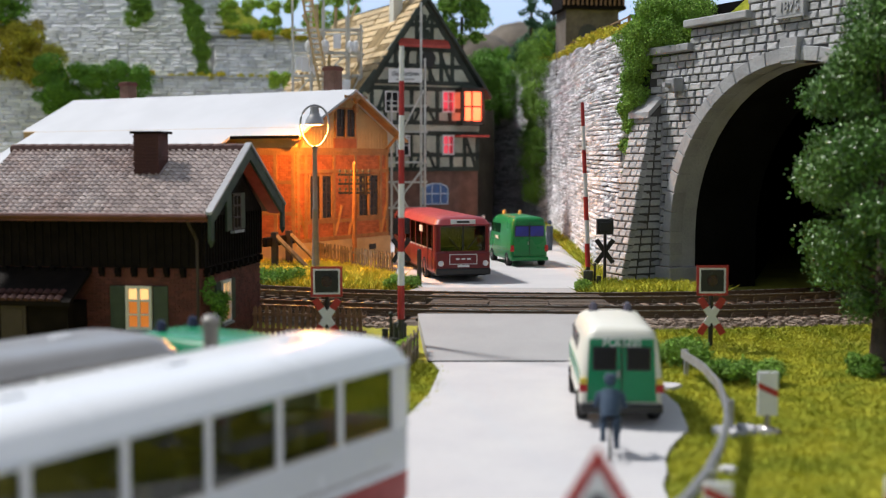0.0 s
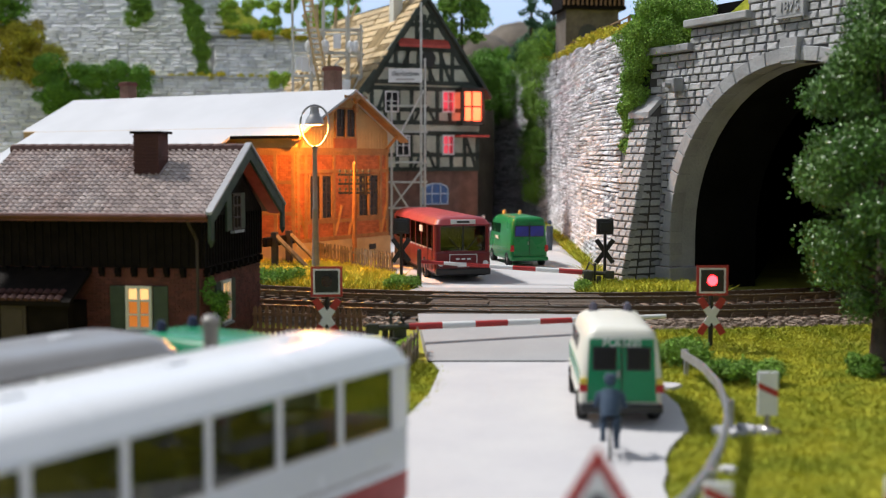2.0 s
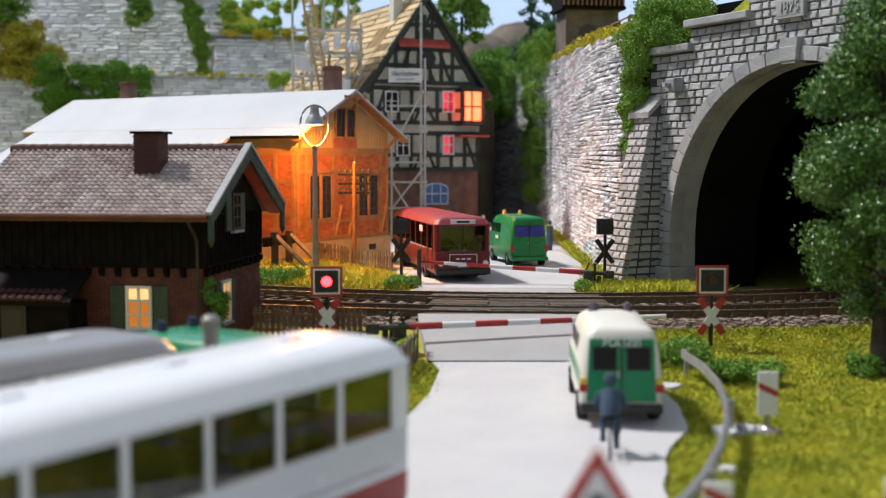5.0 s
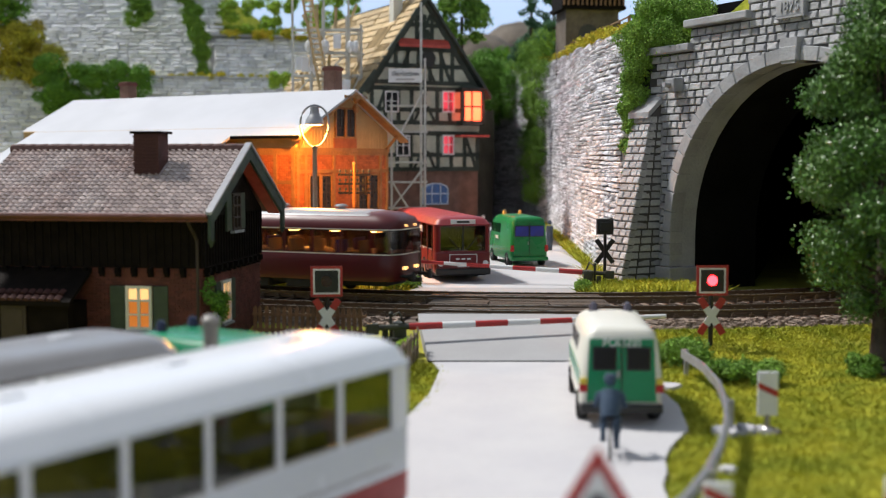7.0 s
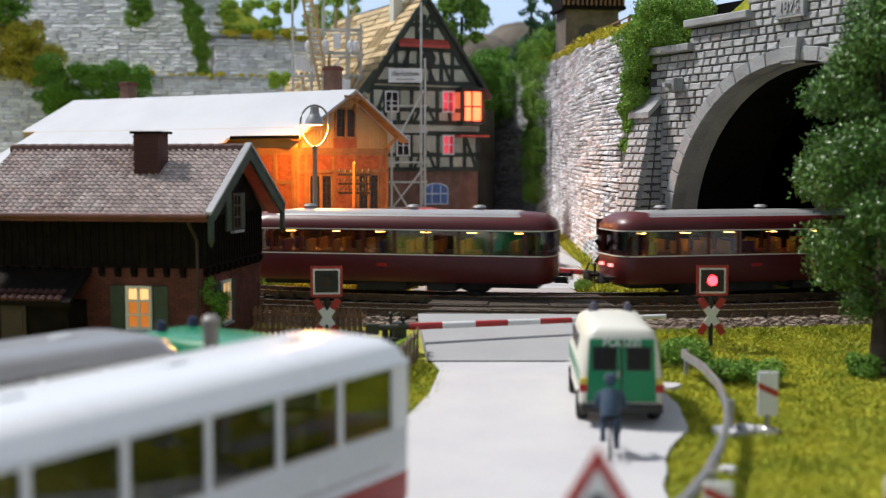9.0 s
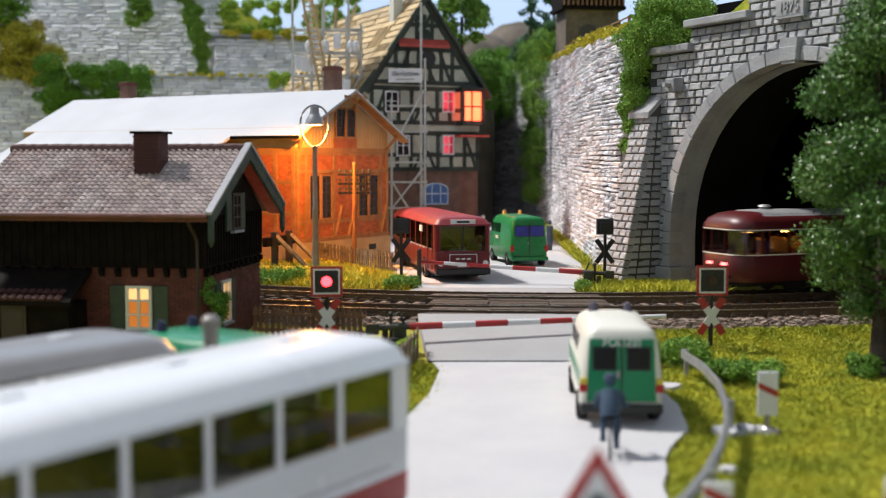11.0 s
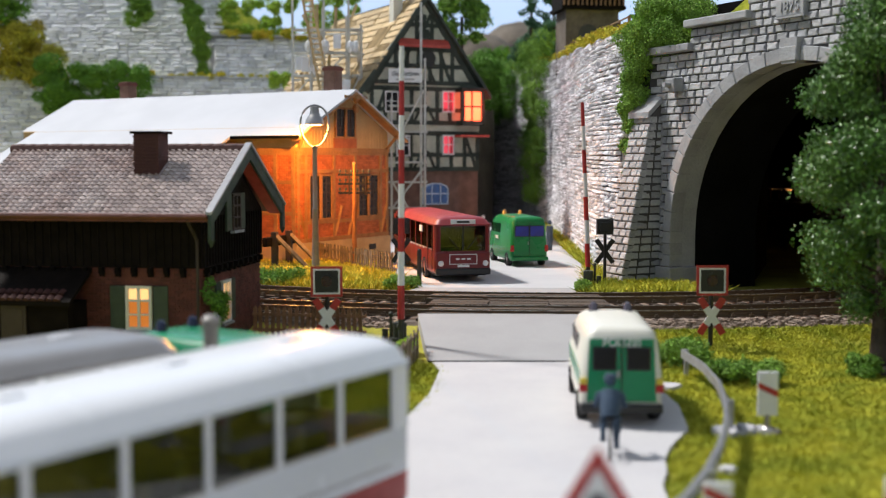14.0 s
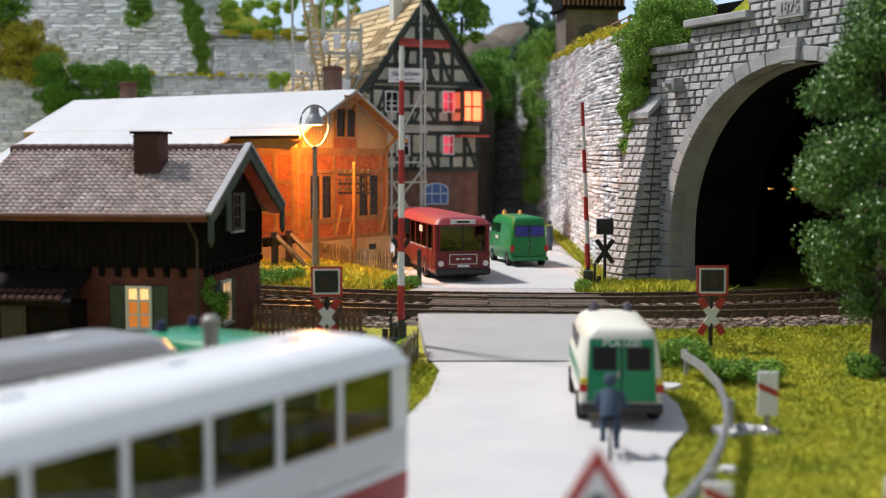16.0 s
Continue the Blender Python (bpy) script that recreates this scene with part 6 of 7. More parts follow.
# ---- railcar: local x forwards, origin on the rails under the middle ----
def railcar(name, label, front_lamps, rear_lamps):
    c = thing(name, spot(-30, 60, RAIL), label, "railcar")
    L, w, r = 12.1, 1.42, 0.75
    x0, x1 = -L / 2, L / 2
    z0, zs, zh = 0.55, 1.62, 2.52
    part("body", B().loft([plan(x0 + 0.1, x1 - 0.1, w - 0.08, r, z0), plan(x0, x1, w, r, z0 + 0.2), plan(x0, x1, w, r, zs - 0.06), plan(x0 + 0.03, x1 - 0.03, w - 0.03, r, zs)]), "rail_red", c, "dark red car body", smooth=True)
    part("roof", B().loft([plan(x0 + 0.04, x1 - 0.04, w - 0.04, r, zh), plan(x0 - 0.01, x1 + 0.01, w + 0.01, r, zh + 0.02), plan(x0, x1, w, r, zh + 0.2), plan(x0 + 0.12, x1 - 0.12, w - 0.12, r, zh + 0.42), plan(x0 + 0.4, x1 - 0.4, w - 0.36, r, zh + 0.6), plan(x0 + 0.8, x1 - 0.8, w - 0.7, 0.55, zh + 0.68)]), "rail_red", c, "red roof edge", smooth=True)
    part("roof_panel", B().loft([plan(x0 + 1.1, x1 - 1.1, w - 0.12, 0.15, zh + 0.34), plan(x0 + 1.15, x1 - 1.15, w - 0.30, 0.15, zh + 0.58), plan(x0 + 1.4, x1 - 1.4, w - 0.72, 0.15, zh + 0.71), plan(x0 + 1.6, x1 - 1.6, w - 1.1, 0.15, zh + 0.74)]), "roof_grey", c, "grey roof panel", smooth=True)
    for z in (zh + 0.0, zs - 0.05):
        part("cream_line", B().loft([plan(x0 - 0.012, x1 + 0.012, w + 0.012, r, z), plan(x0 - 0.012, x1 + 0.012, w + 0.012, r, z + 0.045)]), "cream", c, "thin cream line")
    for x in (x0 + 2.2, 0.4, x1 - 3.0):
        part("roof_vent", B().lathe([(0.22, 0), (0.22, 0.06), (0.12, 0.08), (0.26, 0.12), (0.2, 0.2), (0, 0.22)], seg=12), "roof_grey", c, at=spot(x, 0, zh + 0.72))
    n = 8
    pitch = (L - 2.1) / n
    for s in (-1, 1):
        for i in range(n + 1):
            x = x0 + 1.05 + i * pitch
            part("pillar", B().box(x - 0.05, x + 0.05, -0.03, 0.03, zs - 0.02, zh + 0.02), "rail_red", c, at=spot(0, s * (w - 0.05), 0))
        for i in range(n):
            x = x0 + 1.05 + i * pitch
            # far panes are tinted darker to dim the landscape seen through the car
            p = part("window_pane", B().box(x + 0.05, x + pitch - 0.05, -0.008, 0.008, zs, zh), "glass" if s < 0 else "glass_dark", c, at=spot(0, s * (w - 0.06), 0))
            p.visible_shadow = False
    for e, sg in ((x0, -1), (x1, 1)):
        for y in (-0.95, 0.95):
            part("corner_post", B().tube([(e - sg * 0.3, y * 1.35, zs - 0.02), (e - sg * 0.32, y * 1.33, zh + 0.02)], 0.06, 6), "rail_red", c)
        for y in (-0.42, 0.42):
            part("end_post", B().box(-0.04, 0.04, -0.04, 0.04, zs - 0.02, zh + 0.02), "rail_red", c, at=spot(e - sg * 0.05, y, 0))
        p = part("end_window", B().loft([plan(e - sg * 0.5 - 0.5, e - sg * 0.5 + 0.5, w - 0.06, 0.45, zs), plan(e - sg * 0.5 - 0.5, e - sg * 0.5 + 0.5, w - 0.06, 0.45, zh)], caps=False), "glass_dark", c, "curved end windows")
        p.visible_shadow = False
        for y in (-0.75, 0.75):
            part("buffer", B().cyl(0, 0, 0, 0.5, 0.07, seg=8, m=pose(0, 0, 0, 0, 90 * sg, 0)).cyl(0, 0, 0.48, 0.55, 0.2, seg=12, m=pose(0, 0, 0, 0, 90 * sg, 0)), "under", c, at=spot(e - sg * 0.03, y, 0.75))
            lamp = front_lamps if sg > 0 else rear_lamps
            if lamp:
                part("lamp", B().cyl(0, 0, 0, 0.05, 0.065, seg=10, m=pose(0, -0.08, 0, 0, 90 * sg, 0)).cyl(0, 0, 0, 0.05, 0.065, seg=10, m=pose(0, 0.1, 0, 0, 90 * sg, 0)), lamp, c, "lit lamp pair", at=spot(e + sg * (-0.02 if lamp == "glow_head" else 0.0), y * (0.68 if lamp == "glow_head" else 0.6), 1.05 if lamp == "glow_head" else 1.22))
                if lamp == "glow_head":
                    part("top_lamp", B().cyl(0, 0, 0, 0.05, 0.06, seg=10, m=pose(0, 0, 0, 0, 90 * sg, 0)), lamp, c, "lit upper lamp", at=spot(e - 0.03, y * 0.55, zh + 0.16))
        part("coupling", B().box(-0.1, 0.45, -0.1, 0.1, 0.5, 0.66), "under", c, at=spot(e - (0.35 if sg < 0 else 0), 0, 0))
    part("underframe", B().box(x0 + 0.6, x1 - 0.6, -0.9, 0.9, 0.35, 0.6).box(-1.6, 0.4, -1.2, 1.2, 0.18, 0.6, 0.05).box(1.2, 2.4, -1.25, 1.25, 0.22, 0.6, 0.05), "under", c, "dark underframe with boxes")
    for x in (x0 + 3.0, x1 - 3.0):
        for s in (-1, 1):
            part("rail_wheel", B().cyl(0, 0, -0.06, 0.06, 0.45, seg=18, m=pose(0, 0, 0, 90, 0, 0)).cyl(0, 0, -0.1, 0.1, 0.12, seg=10, m=pose(0, 0, 0, 90, 0, 0)), "under", c, at=spot(x, s * 0.75, 0.45))
            part("axle_guard", B().box(-0.5, 0.5, -0.06, 0.06, 0.25, 0.62, 0.04), "under", c, at=spot(x, s * 0.98, 0))
    part("saloon_floor", B().box(x0 + 0.4, x1 - 0.4, -w + 0.1, w - 0.1, 0.95, 1.02), "under", c)
    for i in range(10):
        for s in (-1, 1):
            part("passenger_seat", B().box(-0.35, 0.35, -0.45, 0.45, 1.0, 1.42, 0.04).box(-0.05, 0.05, -0.45, 0.45, 1.3, 2.1, 0.03), "shed_board" if i % 4 else "interior_blue", c, at=spot(x0 + 1.5 + i, s * 0.75, 0))
    part("ceiling", B().box(x0 + 0.4, x1 - 0.4, -w + 0.12, w - 0.12, zh - 0.02, zh + 0.02), "shed_board", c, "yellowish ceiling")
    lamps = []
    for i in range(6):
        lm = part("ceiling_lamp", B().box(-0.2, 0.2, -0.16, 0.16, 0.0, 0.06), "black", c, "small ceiling lamp", at=spot(x0 + 1.4 + i * 1.85, 0, zh - 0.12))
        part("bulb", B().box(-0.16, 0.16, -0.13, 0.13, -0.05, 0.0, 0.02), "glow_train", lm, "warm glowing bulb")
        lamps.append(lm)
    part("side_plate", B().box(-0.2, 0.2, -0.01, 0.01, -0.06, 0.06), "tail_red", c, "small plate", at=spot(-0.5, -w - 0.005, 1.2))
    return c, lamps


car_front, lamps_front = railcar("railcar", "dark red railcar with warm lit windows and grey roof", "glow_head", "glow_tail")
car_rear, lamps_rear = railcar("railcar_trailer", "dark red railcar trailer with warm lit windows", "", "glow_tail")


# ---- crossing signals and barriers ----
def crossing_signal(x, y, z, rz, label, lit_side=True):
    """A lamp board over a crossed sign on a post; local -y is the front."""
    c = thing("crossing_signal", spot(x, y, z, rz), label, "crossing signal", "crossing signals")
    part("post", B().cyl(0, 0.05, 0, 2.1, 0.075, seg=10), "sign_black", c, "black post")
    bd = part("lamp_board", B().box(-0.46, 0.46, 0.0, 0.12, -0.42, 0.42), "sign_black", c, "black lamp board", at=spot(0, -0.1, 2.22))
    bars("red_border", bd, [(-0.5, 0.5, -0.02, 0.02, 0.4, 0.48), (-0.5, 0.5, -0.02, 0.02, -0.48, -0.4), (-0.5, -0.42, -0.02, 0.02, -0.4, 0.4), (0.42, 0.5, -0.02, 0.02, -0.4, 0.4)], "sign_red", "red border")
    bars("white_line", bd, [(-0.42, 0.42, -0.03, 0.02, 0.35, 0.40), (-0.42, 0.42, -0.03, 0.02, -0.40, -0.35), (-0.42, -0.37, -0.03, 0.02, -0.35, 0.35), (0.37, 0.42, -0.03, 0.02, -0.35, 0.35)], "sign_white", "white inner line")
    part("lamp_hood", B().tube([(-0.19, -0.02, 0.08), (-0.13, -0.04, 0.18), (0, -0.06, 0.22), (0.13, -0.04, 0.18), (0.19, -0.02, 0.08)], 0.018, 6), "sign_black", bd, "small black hood")
    lens = part("signal_lens", B().cyl(0, 0, -0.01, 0.015, 0.175, seg=20, m=pose(0, 0, 0, -90, 0, 0)), "lens_red_off", bd, "turning lamp disc", at=spot(0, -0.005, 0, 180))
    part("lens_glow", B().lathe([(0.165, 0.0), (0.14, 0.025), (0.08, 0.045), (0, 0.05)], seg=20, m=pose(0, -0.012, 0, 90, 0, 0)), "glow_red", lens, "glowing red lens")
    cr = part("crossed_sign", B().box(-0.11, 0.11, -0.02, 0.02, -0.32, 0.32, m=pose(0, 0, 0, 0, 33, 0)).box(-0.11, 0.11, -0.018, 0.022, -0.32, 0.32, m=pose(0, 0, 0, 0, -33, 0)), "sign_white", c, "white crossed boards with red ends", at=spot(0, -0.06, 1.08))
    for a in (33, -33):
        for s in (-1, 1):
            part("red_end", B().box(-0.11, 0.11, -0.021, 0.021, 0.32 if s > 0 else -0.68, 0.68 if s > 0 else -0.32, m=pose(0, 0, 0, 0, a, 0)), "sign_red", cr)
    return c, lens


_, lens_left = crossing_signal(-3.66, 37.2, 0.0, 2, "black lamp board and crossed sign before the tracks")
_, lens_right = crossing_signal(8.53, 37.5, 0.0, 0, "black lamp board and crossed sign in the meadow")


def signal_back(x, y, z, rz):
    c = thing("crossing_signal", spot(x, y, z, rz), "black crossing signal seen from its back", "crossing signal", "crossing signals")
    part("post", B().cyl(0, 0, 0, 2.6, 0.07, seg=10), "sign_black", c)
    part("lamp_board", B().box(-0.34, 0.34, -0.06, 0.06, 2.2, 2.82, 0.02).box(-0.24, 0.24, -0.14, -0.06, 2.28, 2.72, 0.03), "sign_black", c, "black lamp box")
    part("board_frame", B().box(-0.37, 0.37, 0.06, 0.08, 2.17, 2.85), "sign_black", c)
    part("crossed_sign", B().box(-0.1, 0.1, -0.02, 0.02, -0.62, 0.62, m=pose(0, 0, 0, 0, 36, 0)).box(-0.1, 0.1, 0.025, 0.06, -0.62, 0.62, m=pose(0, 0, 0, 0, -36, 0)), "sign_black", c, "black back of the crossed boards", at=spot(0, 0.05, 1.45))


signal_back(-1.82, 51.6, 0.66, 8)
signal_back(6.98, 51.0, 0.66, 0)


def barrier(x, y, z, rz, L, label, n):
    c = thing("barrier", spot(x, y, z, rz), label, "crossing barrier", "crossing barriers")
    part("base", B().box(-0.35, 0.3, -0.28, 0.28, -0.85, -0.35, 0.05).box(-0.22, 0.2, -0.2, 0.2, -0.4, 0.12, 0.06).cyl(0, 0, -0.34, 0.34, 0.13, seg=12, m=pose(0, 0, 0, 90, 0, 0)), "cast", c, "olive cast drive box")
    part("crank", B().cyl(-0.28, 0, -0.35, 0.35, 0.05, seg=8).tube([(-0.28, 0, 0.3), (-0.05, -0.25, 0.45), (0.1, -0.25, 0.1)], 0.04, 6).ball(-0.28, 0, 0.38, 0.08).cyl(-0.45, 0.1, -0.5, -0.1, 0.1, seg=8), "cast", c, "small levers on the drive")
    bm_ = part("boom", B().tube([(-0.9, 0, 0), (0.45, 0, 0)], 0.09, 8), "cast", c, "red and white striped boom", at=spot(0, -0.3, 0))
    part("counterweight", B().box(-1.1, -0.7, -0.12, 0.12, -0.2, 0.14, 0.04), "cast", bm_)
    for i in range(n):
        a, e = 0.25 + (L - 0.25) * i / n, 0.25 + (L - 0.25) * (i + 1) / n
        part("stripe", B().tube([(a, 0, 0), (e, 0, 0)], [0.115 - 0.04 * a / L, 0.115 - 0.04 * e / L], 10), "boom_red" if i % 2 == 0 else "sign_white", bm_, smooth=True)
    return c, bm_


_, boom_near = barrier(-1.36, 37.0, 0.84, 10, 8.66, "olive barrier drive with red and white boom before the ramp", 8)
_, boom_far = barrier(6.14, 50.0, 1.26, 172, 7.2, "barrier drive with red and white boom beyond the tracks", 7)


# ---- lamps, poles, fences ----
def street_lamp():
    c = thing("street_lamp", spot(-6.18, 57.4, 0.62), "grey ring-headed street lamp glowing orange", "street lamp")
    part("post", B().lathe([(0.26, 0), (0.26, 0.15), (0.2, 0.2), (0.17, 0.9), (0.14, 3.0), (0.16, 3.05), (0.12, 3.15), (0.11, 5.9), (0.14, 5.95), (0.14, 6.1)], seg=14), "post_grey", c, "tapered grey post", smooth=True)
    part("ring", B().tube([(0.68 * math.sin(a) * (1 - 0.12 * math.cos(a)), 0, 7.05 - 1.0 * math.cos(a)) for a in [2 * math.pi * i / 28 for i in range(29)]], 0.05, 8), "galvanised", c, "oval ring frame", smooth=True)
    part("shade", B().lathe([(0.0, 0.75), (0.2, 0.72), (0.22, 0.42), (0.28, 0.3), (0.42, 0.1), (0.48, -0.15), (0.43, -0.15), (0.36, 0.1), (0.2, 0.34), (0, 0.36)], 0, 0, 7.25, seg=18), "galvanised", c, "bell-shaped shade", smooth=True)
    part("bulb", B().ball(0, 0, 7.38, 0.22, 0.18, 12), "glow_lamp", c, "glowing orange bulb", smooth=True)
    lm = new("street_lamp_light", bpy.data.lights.new("street_lamp_light", "POINT"))
    lm.data.energy, lm.data.color, lm.data.shadow_soft_size = 0.58, (1.0, 0.37, 0.05), 0.08 * S
    lm.matrix_basis = spot(-6.18, 57.4, 7.75)


street_lamp()
red = new("oriel_light", bpy.data.lights.new("oriel_light", "POINT"))
red.data.energy, red.data.color, red.data.shadow_soft_size = 0.008, (1.0, 0.06, 0.05), 0.3 * S
red.matrix_basis = spot(2.7, 80.2, 9.6)


def telegraph_pole():
    c = thing("telegraph_pole", spot(-4.4, 59.0, 0.66), "orange-brown wooden telegraph pole with three insulator arms", "telegraph pole")
    part("pole", B().cyl(0, 0, 0, 5.2, 0.13, 0.09, 10).ball(0, 0, 5.2, 0.1), "pole_orange", c)
    for z in (3.75, 4.2, 4.65):
        arm = part("cross_arm", B().box(-0.8, 0.8, -0.06, 0.06, z - 0.05, z + 0.05), "sign_black", c, "dark cross arm")
        for i in range(6):
            part("insulator", B().lathe([(0.02, 0), (0.02, 0.08), (0.06, 0.1), (0.05, 0.2), (0, 0.24)], seg=8), "cast", arm, at=spot(-0.72 + i * 0.288, 0, z + 0.04))
    for x in (-0.25, 0.55):
        part("upright", B().box(x - 0.03, x + 0.03, -0.08, 0.08, 3.65, 4.75), "frame_dark", c)


telegraph_pole()


def fence(name, p, q, z, h, mat, label, gap=0.2, lean=2.0):
    L = math.dist(p, q)
    c = thing(name, spot(p[0], p[1], z, math.degrees(math.atan2(q[1] - p[1], q[0] - p[0]))), label, "fence")
    for zz in (h * 0.3, h * 0.75):
        part("fence_rail", B().box(0, L, 0.02, 0.08, zz - 0.05, zz + 0.05), mat, c)
    g = random.Random(len(name))
    items = []
    for i in range(int(L / gap)):
        items.append((i % 3, lambda q: q.prism([(-0.06, 0), (0.06, 0), (0.06, h - 0.08), (0, h), (-0.06, h - 0.08)], -0.02, 0.02, m=pose(0, 0, 0, 90, 0, 0)), Matrix.Translation(((i + 0.5) * gap, 0, 0)) @ pose(0, 0, 0, g.uniform(-3, 3), g.uniform(-lean, lean), 0)))
    pieces("picket", c, items, mat)


fence("picket_fence", (-6.3, 38.9), (-2.5, 38.2), 0.1, 1.15, "fence", "brown picket fence along the tracks")
fence("lineside_fence", (-6.6, 62.0), (-2.2, 54.6), 0.62, 1.15, "fence_grey", "old leaning brown picket fence by the street lamp", 0.24, 5)
fence("ramp_fence", (-1.25, 31.6), (-0.75, 36.0), 0.0, 0.95, "fence_grey", "weathered grey plank fence beside the ramp", 0.26, 3)
solid("bollard_post", B().cyl(0, 0, 0, 1.5, 0.1, 0.09, 10).ball(0, 0, 1.5, 0.09), "frame_dark", "thin dark wooden post beside the bus", "post", at=spot(-1.02, 50.7, 0.66))
solid("pipe_post", B().lathe([(0.14, 0), (0.14, 3.0), (0.17, 3.02), (0.17, 3.15), (0.1, 3.22), (0, 3.22)], seg=14), "post_grey", "short grey metal pipe post", "post", at=spot(-4.2, 21.3, 0.0), smooth=True)


def buffer_stop():
    c = thing("buffer_stop", spot(-8.0, 58.8, 0.62, -20), "brown timber buffer stop at the end of a siding", "buffer stop")
    for y in (-0.75, 0.75):
        part("upright", B().box(-0.14, 0.14, y - 0.14, y + 0.14, 0, 1.9, 0.02), "frame_dark", c)
        part("strut", B().tube([(0.1, y, 1.7), (1.9, y, 0.1)], 0.13, 5), "fence_grey", c, "slanting strut")
    part("beam", B().box(-0.3, -0.05, -1.5, 1.5, 1.2, 1.65, 0.03), "wood_dark", c, "heavy cross beam")
    for y in (-0.7175, 0.7175):
        part("siding_rail", B().box(-5, 0.8, y - 0.05, y + 0.05, 0.1, 0.3), "rail", c)


buffer_stop()


def guard_rail():
    c = thing("guard_rail", spot(0, 0, 0), "curved grey metal guard rail beside the road", "guard rail")
    pts = [(6.72, 33.0), (6.82, 30.8), (6.66, 28.4), (6.27, 26.0), (5.75, 23.8), (5.15, 21.8), (4.5, 20.0), (3.85, 18.5), (3.1, 17.2)]
    line = []
    for i in range(len(pts) - 1):
        for k in range(4):
            t = k / 4
            line.append((pts[i][0] + (pts[i + 1][0] - pts[i][0]) * t, pts[i][1] + (pts[i + 1][1] - pts[i][1]) * t))
    secs = []
    for i, (x, y) in enumerate(line):
        a, e = line[max(0, i - 1)], line[min(len(line) - 1, i + 1)]
        d = Vector((e[0] - a[0], e[1] - a[1])).normalized()
        n = Vector((-d.y, d.x))
        secs.append([(x + n.x * o, y + n.y * o, z) for o, z in ((0, 0.49), (0.07, 0.53), (0.07, 0.57), (0, 0.61), (0.07, 0.65), (0.07, 0.69), (0, 0.73), (-0.04, 0.73), (-0.04, 0.49))])
    part("beam", B().loft(secs), "galvanised", c, "grey profiled beam")
    for x, y in pts[0:-1:3]:
        part("post", B().box(-0.06, 0.06, -0.06, 0.06, -0.1, 0.72), "galvanised", c, at=spot(x + 0.12, y + 0.03, 0))


guard_rail()


def marker(x, y, z, rz, h=1.35):
    c = thing("marker_beacon", spot(x, y, z, rz), "white roadside marker board with a red slanting stripe", "road marker", "road markers")
    part("foot", B().cyl(0, 0, 0, 0.05, 0.32, 0.28, 14).cyl(0, 0, 0.05, 0.12, 0.18, 0.1, 12), "silver", c, "grey round foot")
    part("stem", B().cyl(0, 0, 0.1, 0.4, 0.06, seg=8), "silver", c)
    bd = part("board", B().box(-0.22, 0.22, -0.04, 0.04, 0.36, h, 0.02), "sign_white", c, "white board")
    part("red_stripe", B().prism([(-0.22, 0.98), (0.22, 0.78), (0.22, 0.92), (-0.22, 1.12)], 0.041, 0.05, m=pose(0, 0, 0, 90, 0, 0)), "sign_red", bd, "red slanting stripe")


marker(7.2, 26.0, 0.0, -4)
marker(4.15, 17.6, 0.0, -4, 1.16)
marker(6.75, 17.2, 0.0, -4, 1.35)


def warning_sign():
    c = thing("warning_sign", spot(1.72, 13.0, 0.0, 0), "red-bordered triangular warning sign on a post", "road sign")
    part("post", B().cyl(0, 0.06, 0, 2.7, 0.04, seg=8), "galvanised", c)
    t = lambda k: [(0, 2.83 - (1 - k) * 0.56), (-0.54 * k, 1.93 + (1 - k) * 0.28), (0.54 * k, 1.93 + (1 - k) * 0.28)]
    part("red_triangle", B().prism(t(1.0), -0.02, 0.02, m=pose(0, 0, 0, 90, 0, 0)), "sign_red", c, "red triangle border")
    part("white_face", B().prism(t(0.58), 0.0, 0.03, m=pose(0, 0, 0, 90, 0, 0)), "sign_white", c, "white face")
    part("symbol", B().box(-0.1, 0.1, -0.035, -0.02, 2.16, 2.3), "sign_black", c, "dark symbol")


warning_sign()


def cyclist():
    x, y = 3.38, 23.7
    b = B()
    b.tube([(0, -0.15, 0.95), (0, -0.05, 1.2), (0, 0.15, 1.5)], [0.19, 0.21, 0.2], 10).ball(0, 0.24, 1.74, 0.13, 0.15, 12).cyl(0, 0.22, 1.8, 1.9, 0.14, 0.11, 12)
    for s in (-1, 1):
        b.tube([(s * 0.22, 0.12, 1.46), (s * 0.3, 0.2, 1.15), (s * 0.24, 0.5, 1.08)], 0.07, 8)
        b.tube([(s * 0.11, -0.12, 0.95), (s * 0.14, 0.2, 0.65 - 0.1 * s), (s * 0.14, 0.05, 0.22 - 0.08 * s)], [0.12, 0.09, 0.07], 8)
    solid("figurine", b, "cloth_blue", "small plain dark blue rider figurine on a bicycle", "figurine", at=spot(x, y, 0.06, -8) @ Matrix.Diagonal((0.98, 0.85, 0.85, 1)), smooth=True)
    c = thing("bicycle", spot(x, y, 0.06, -8) @ Matrix.Scale(0.85, 4), "small black toy bicycle under the figurine", "bicycle")
    for yy in (-0.5, 0.55):
        part("wheel", B().tube([(0, yy + 0.33 * math.sin(a), 0.34 + 0.33 * math.cos(a)) for a in [2 * math.pi * i / 20 for i in range(21)]], 0.028, 6), "tyre", c)
    part("frame", B().tube([(0, -0.5, 0.34), (0, -0.15, 0.85), (0, 0.4, 0.82), (0, 0.0, 0.36), (0, -0.5, 0.34)], 0.03, 6).tube([(0, 0.55, 0.34), (0, 0.42, 1.05)], 0.03, 6).tube([(-0.25, 0.42, 1.05), (0.25, 0.42, 1.05)], 0.025, 6), "sign_black", c)
    part("saddle", B().box(-0.1, 0.1, -0.28, 0.0, 0.88, 0.94, 0.025), "sign_black", c)


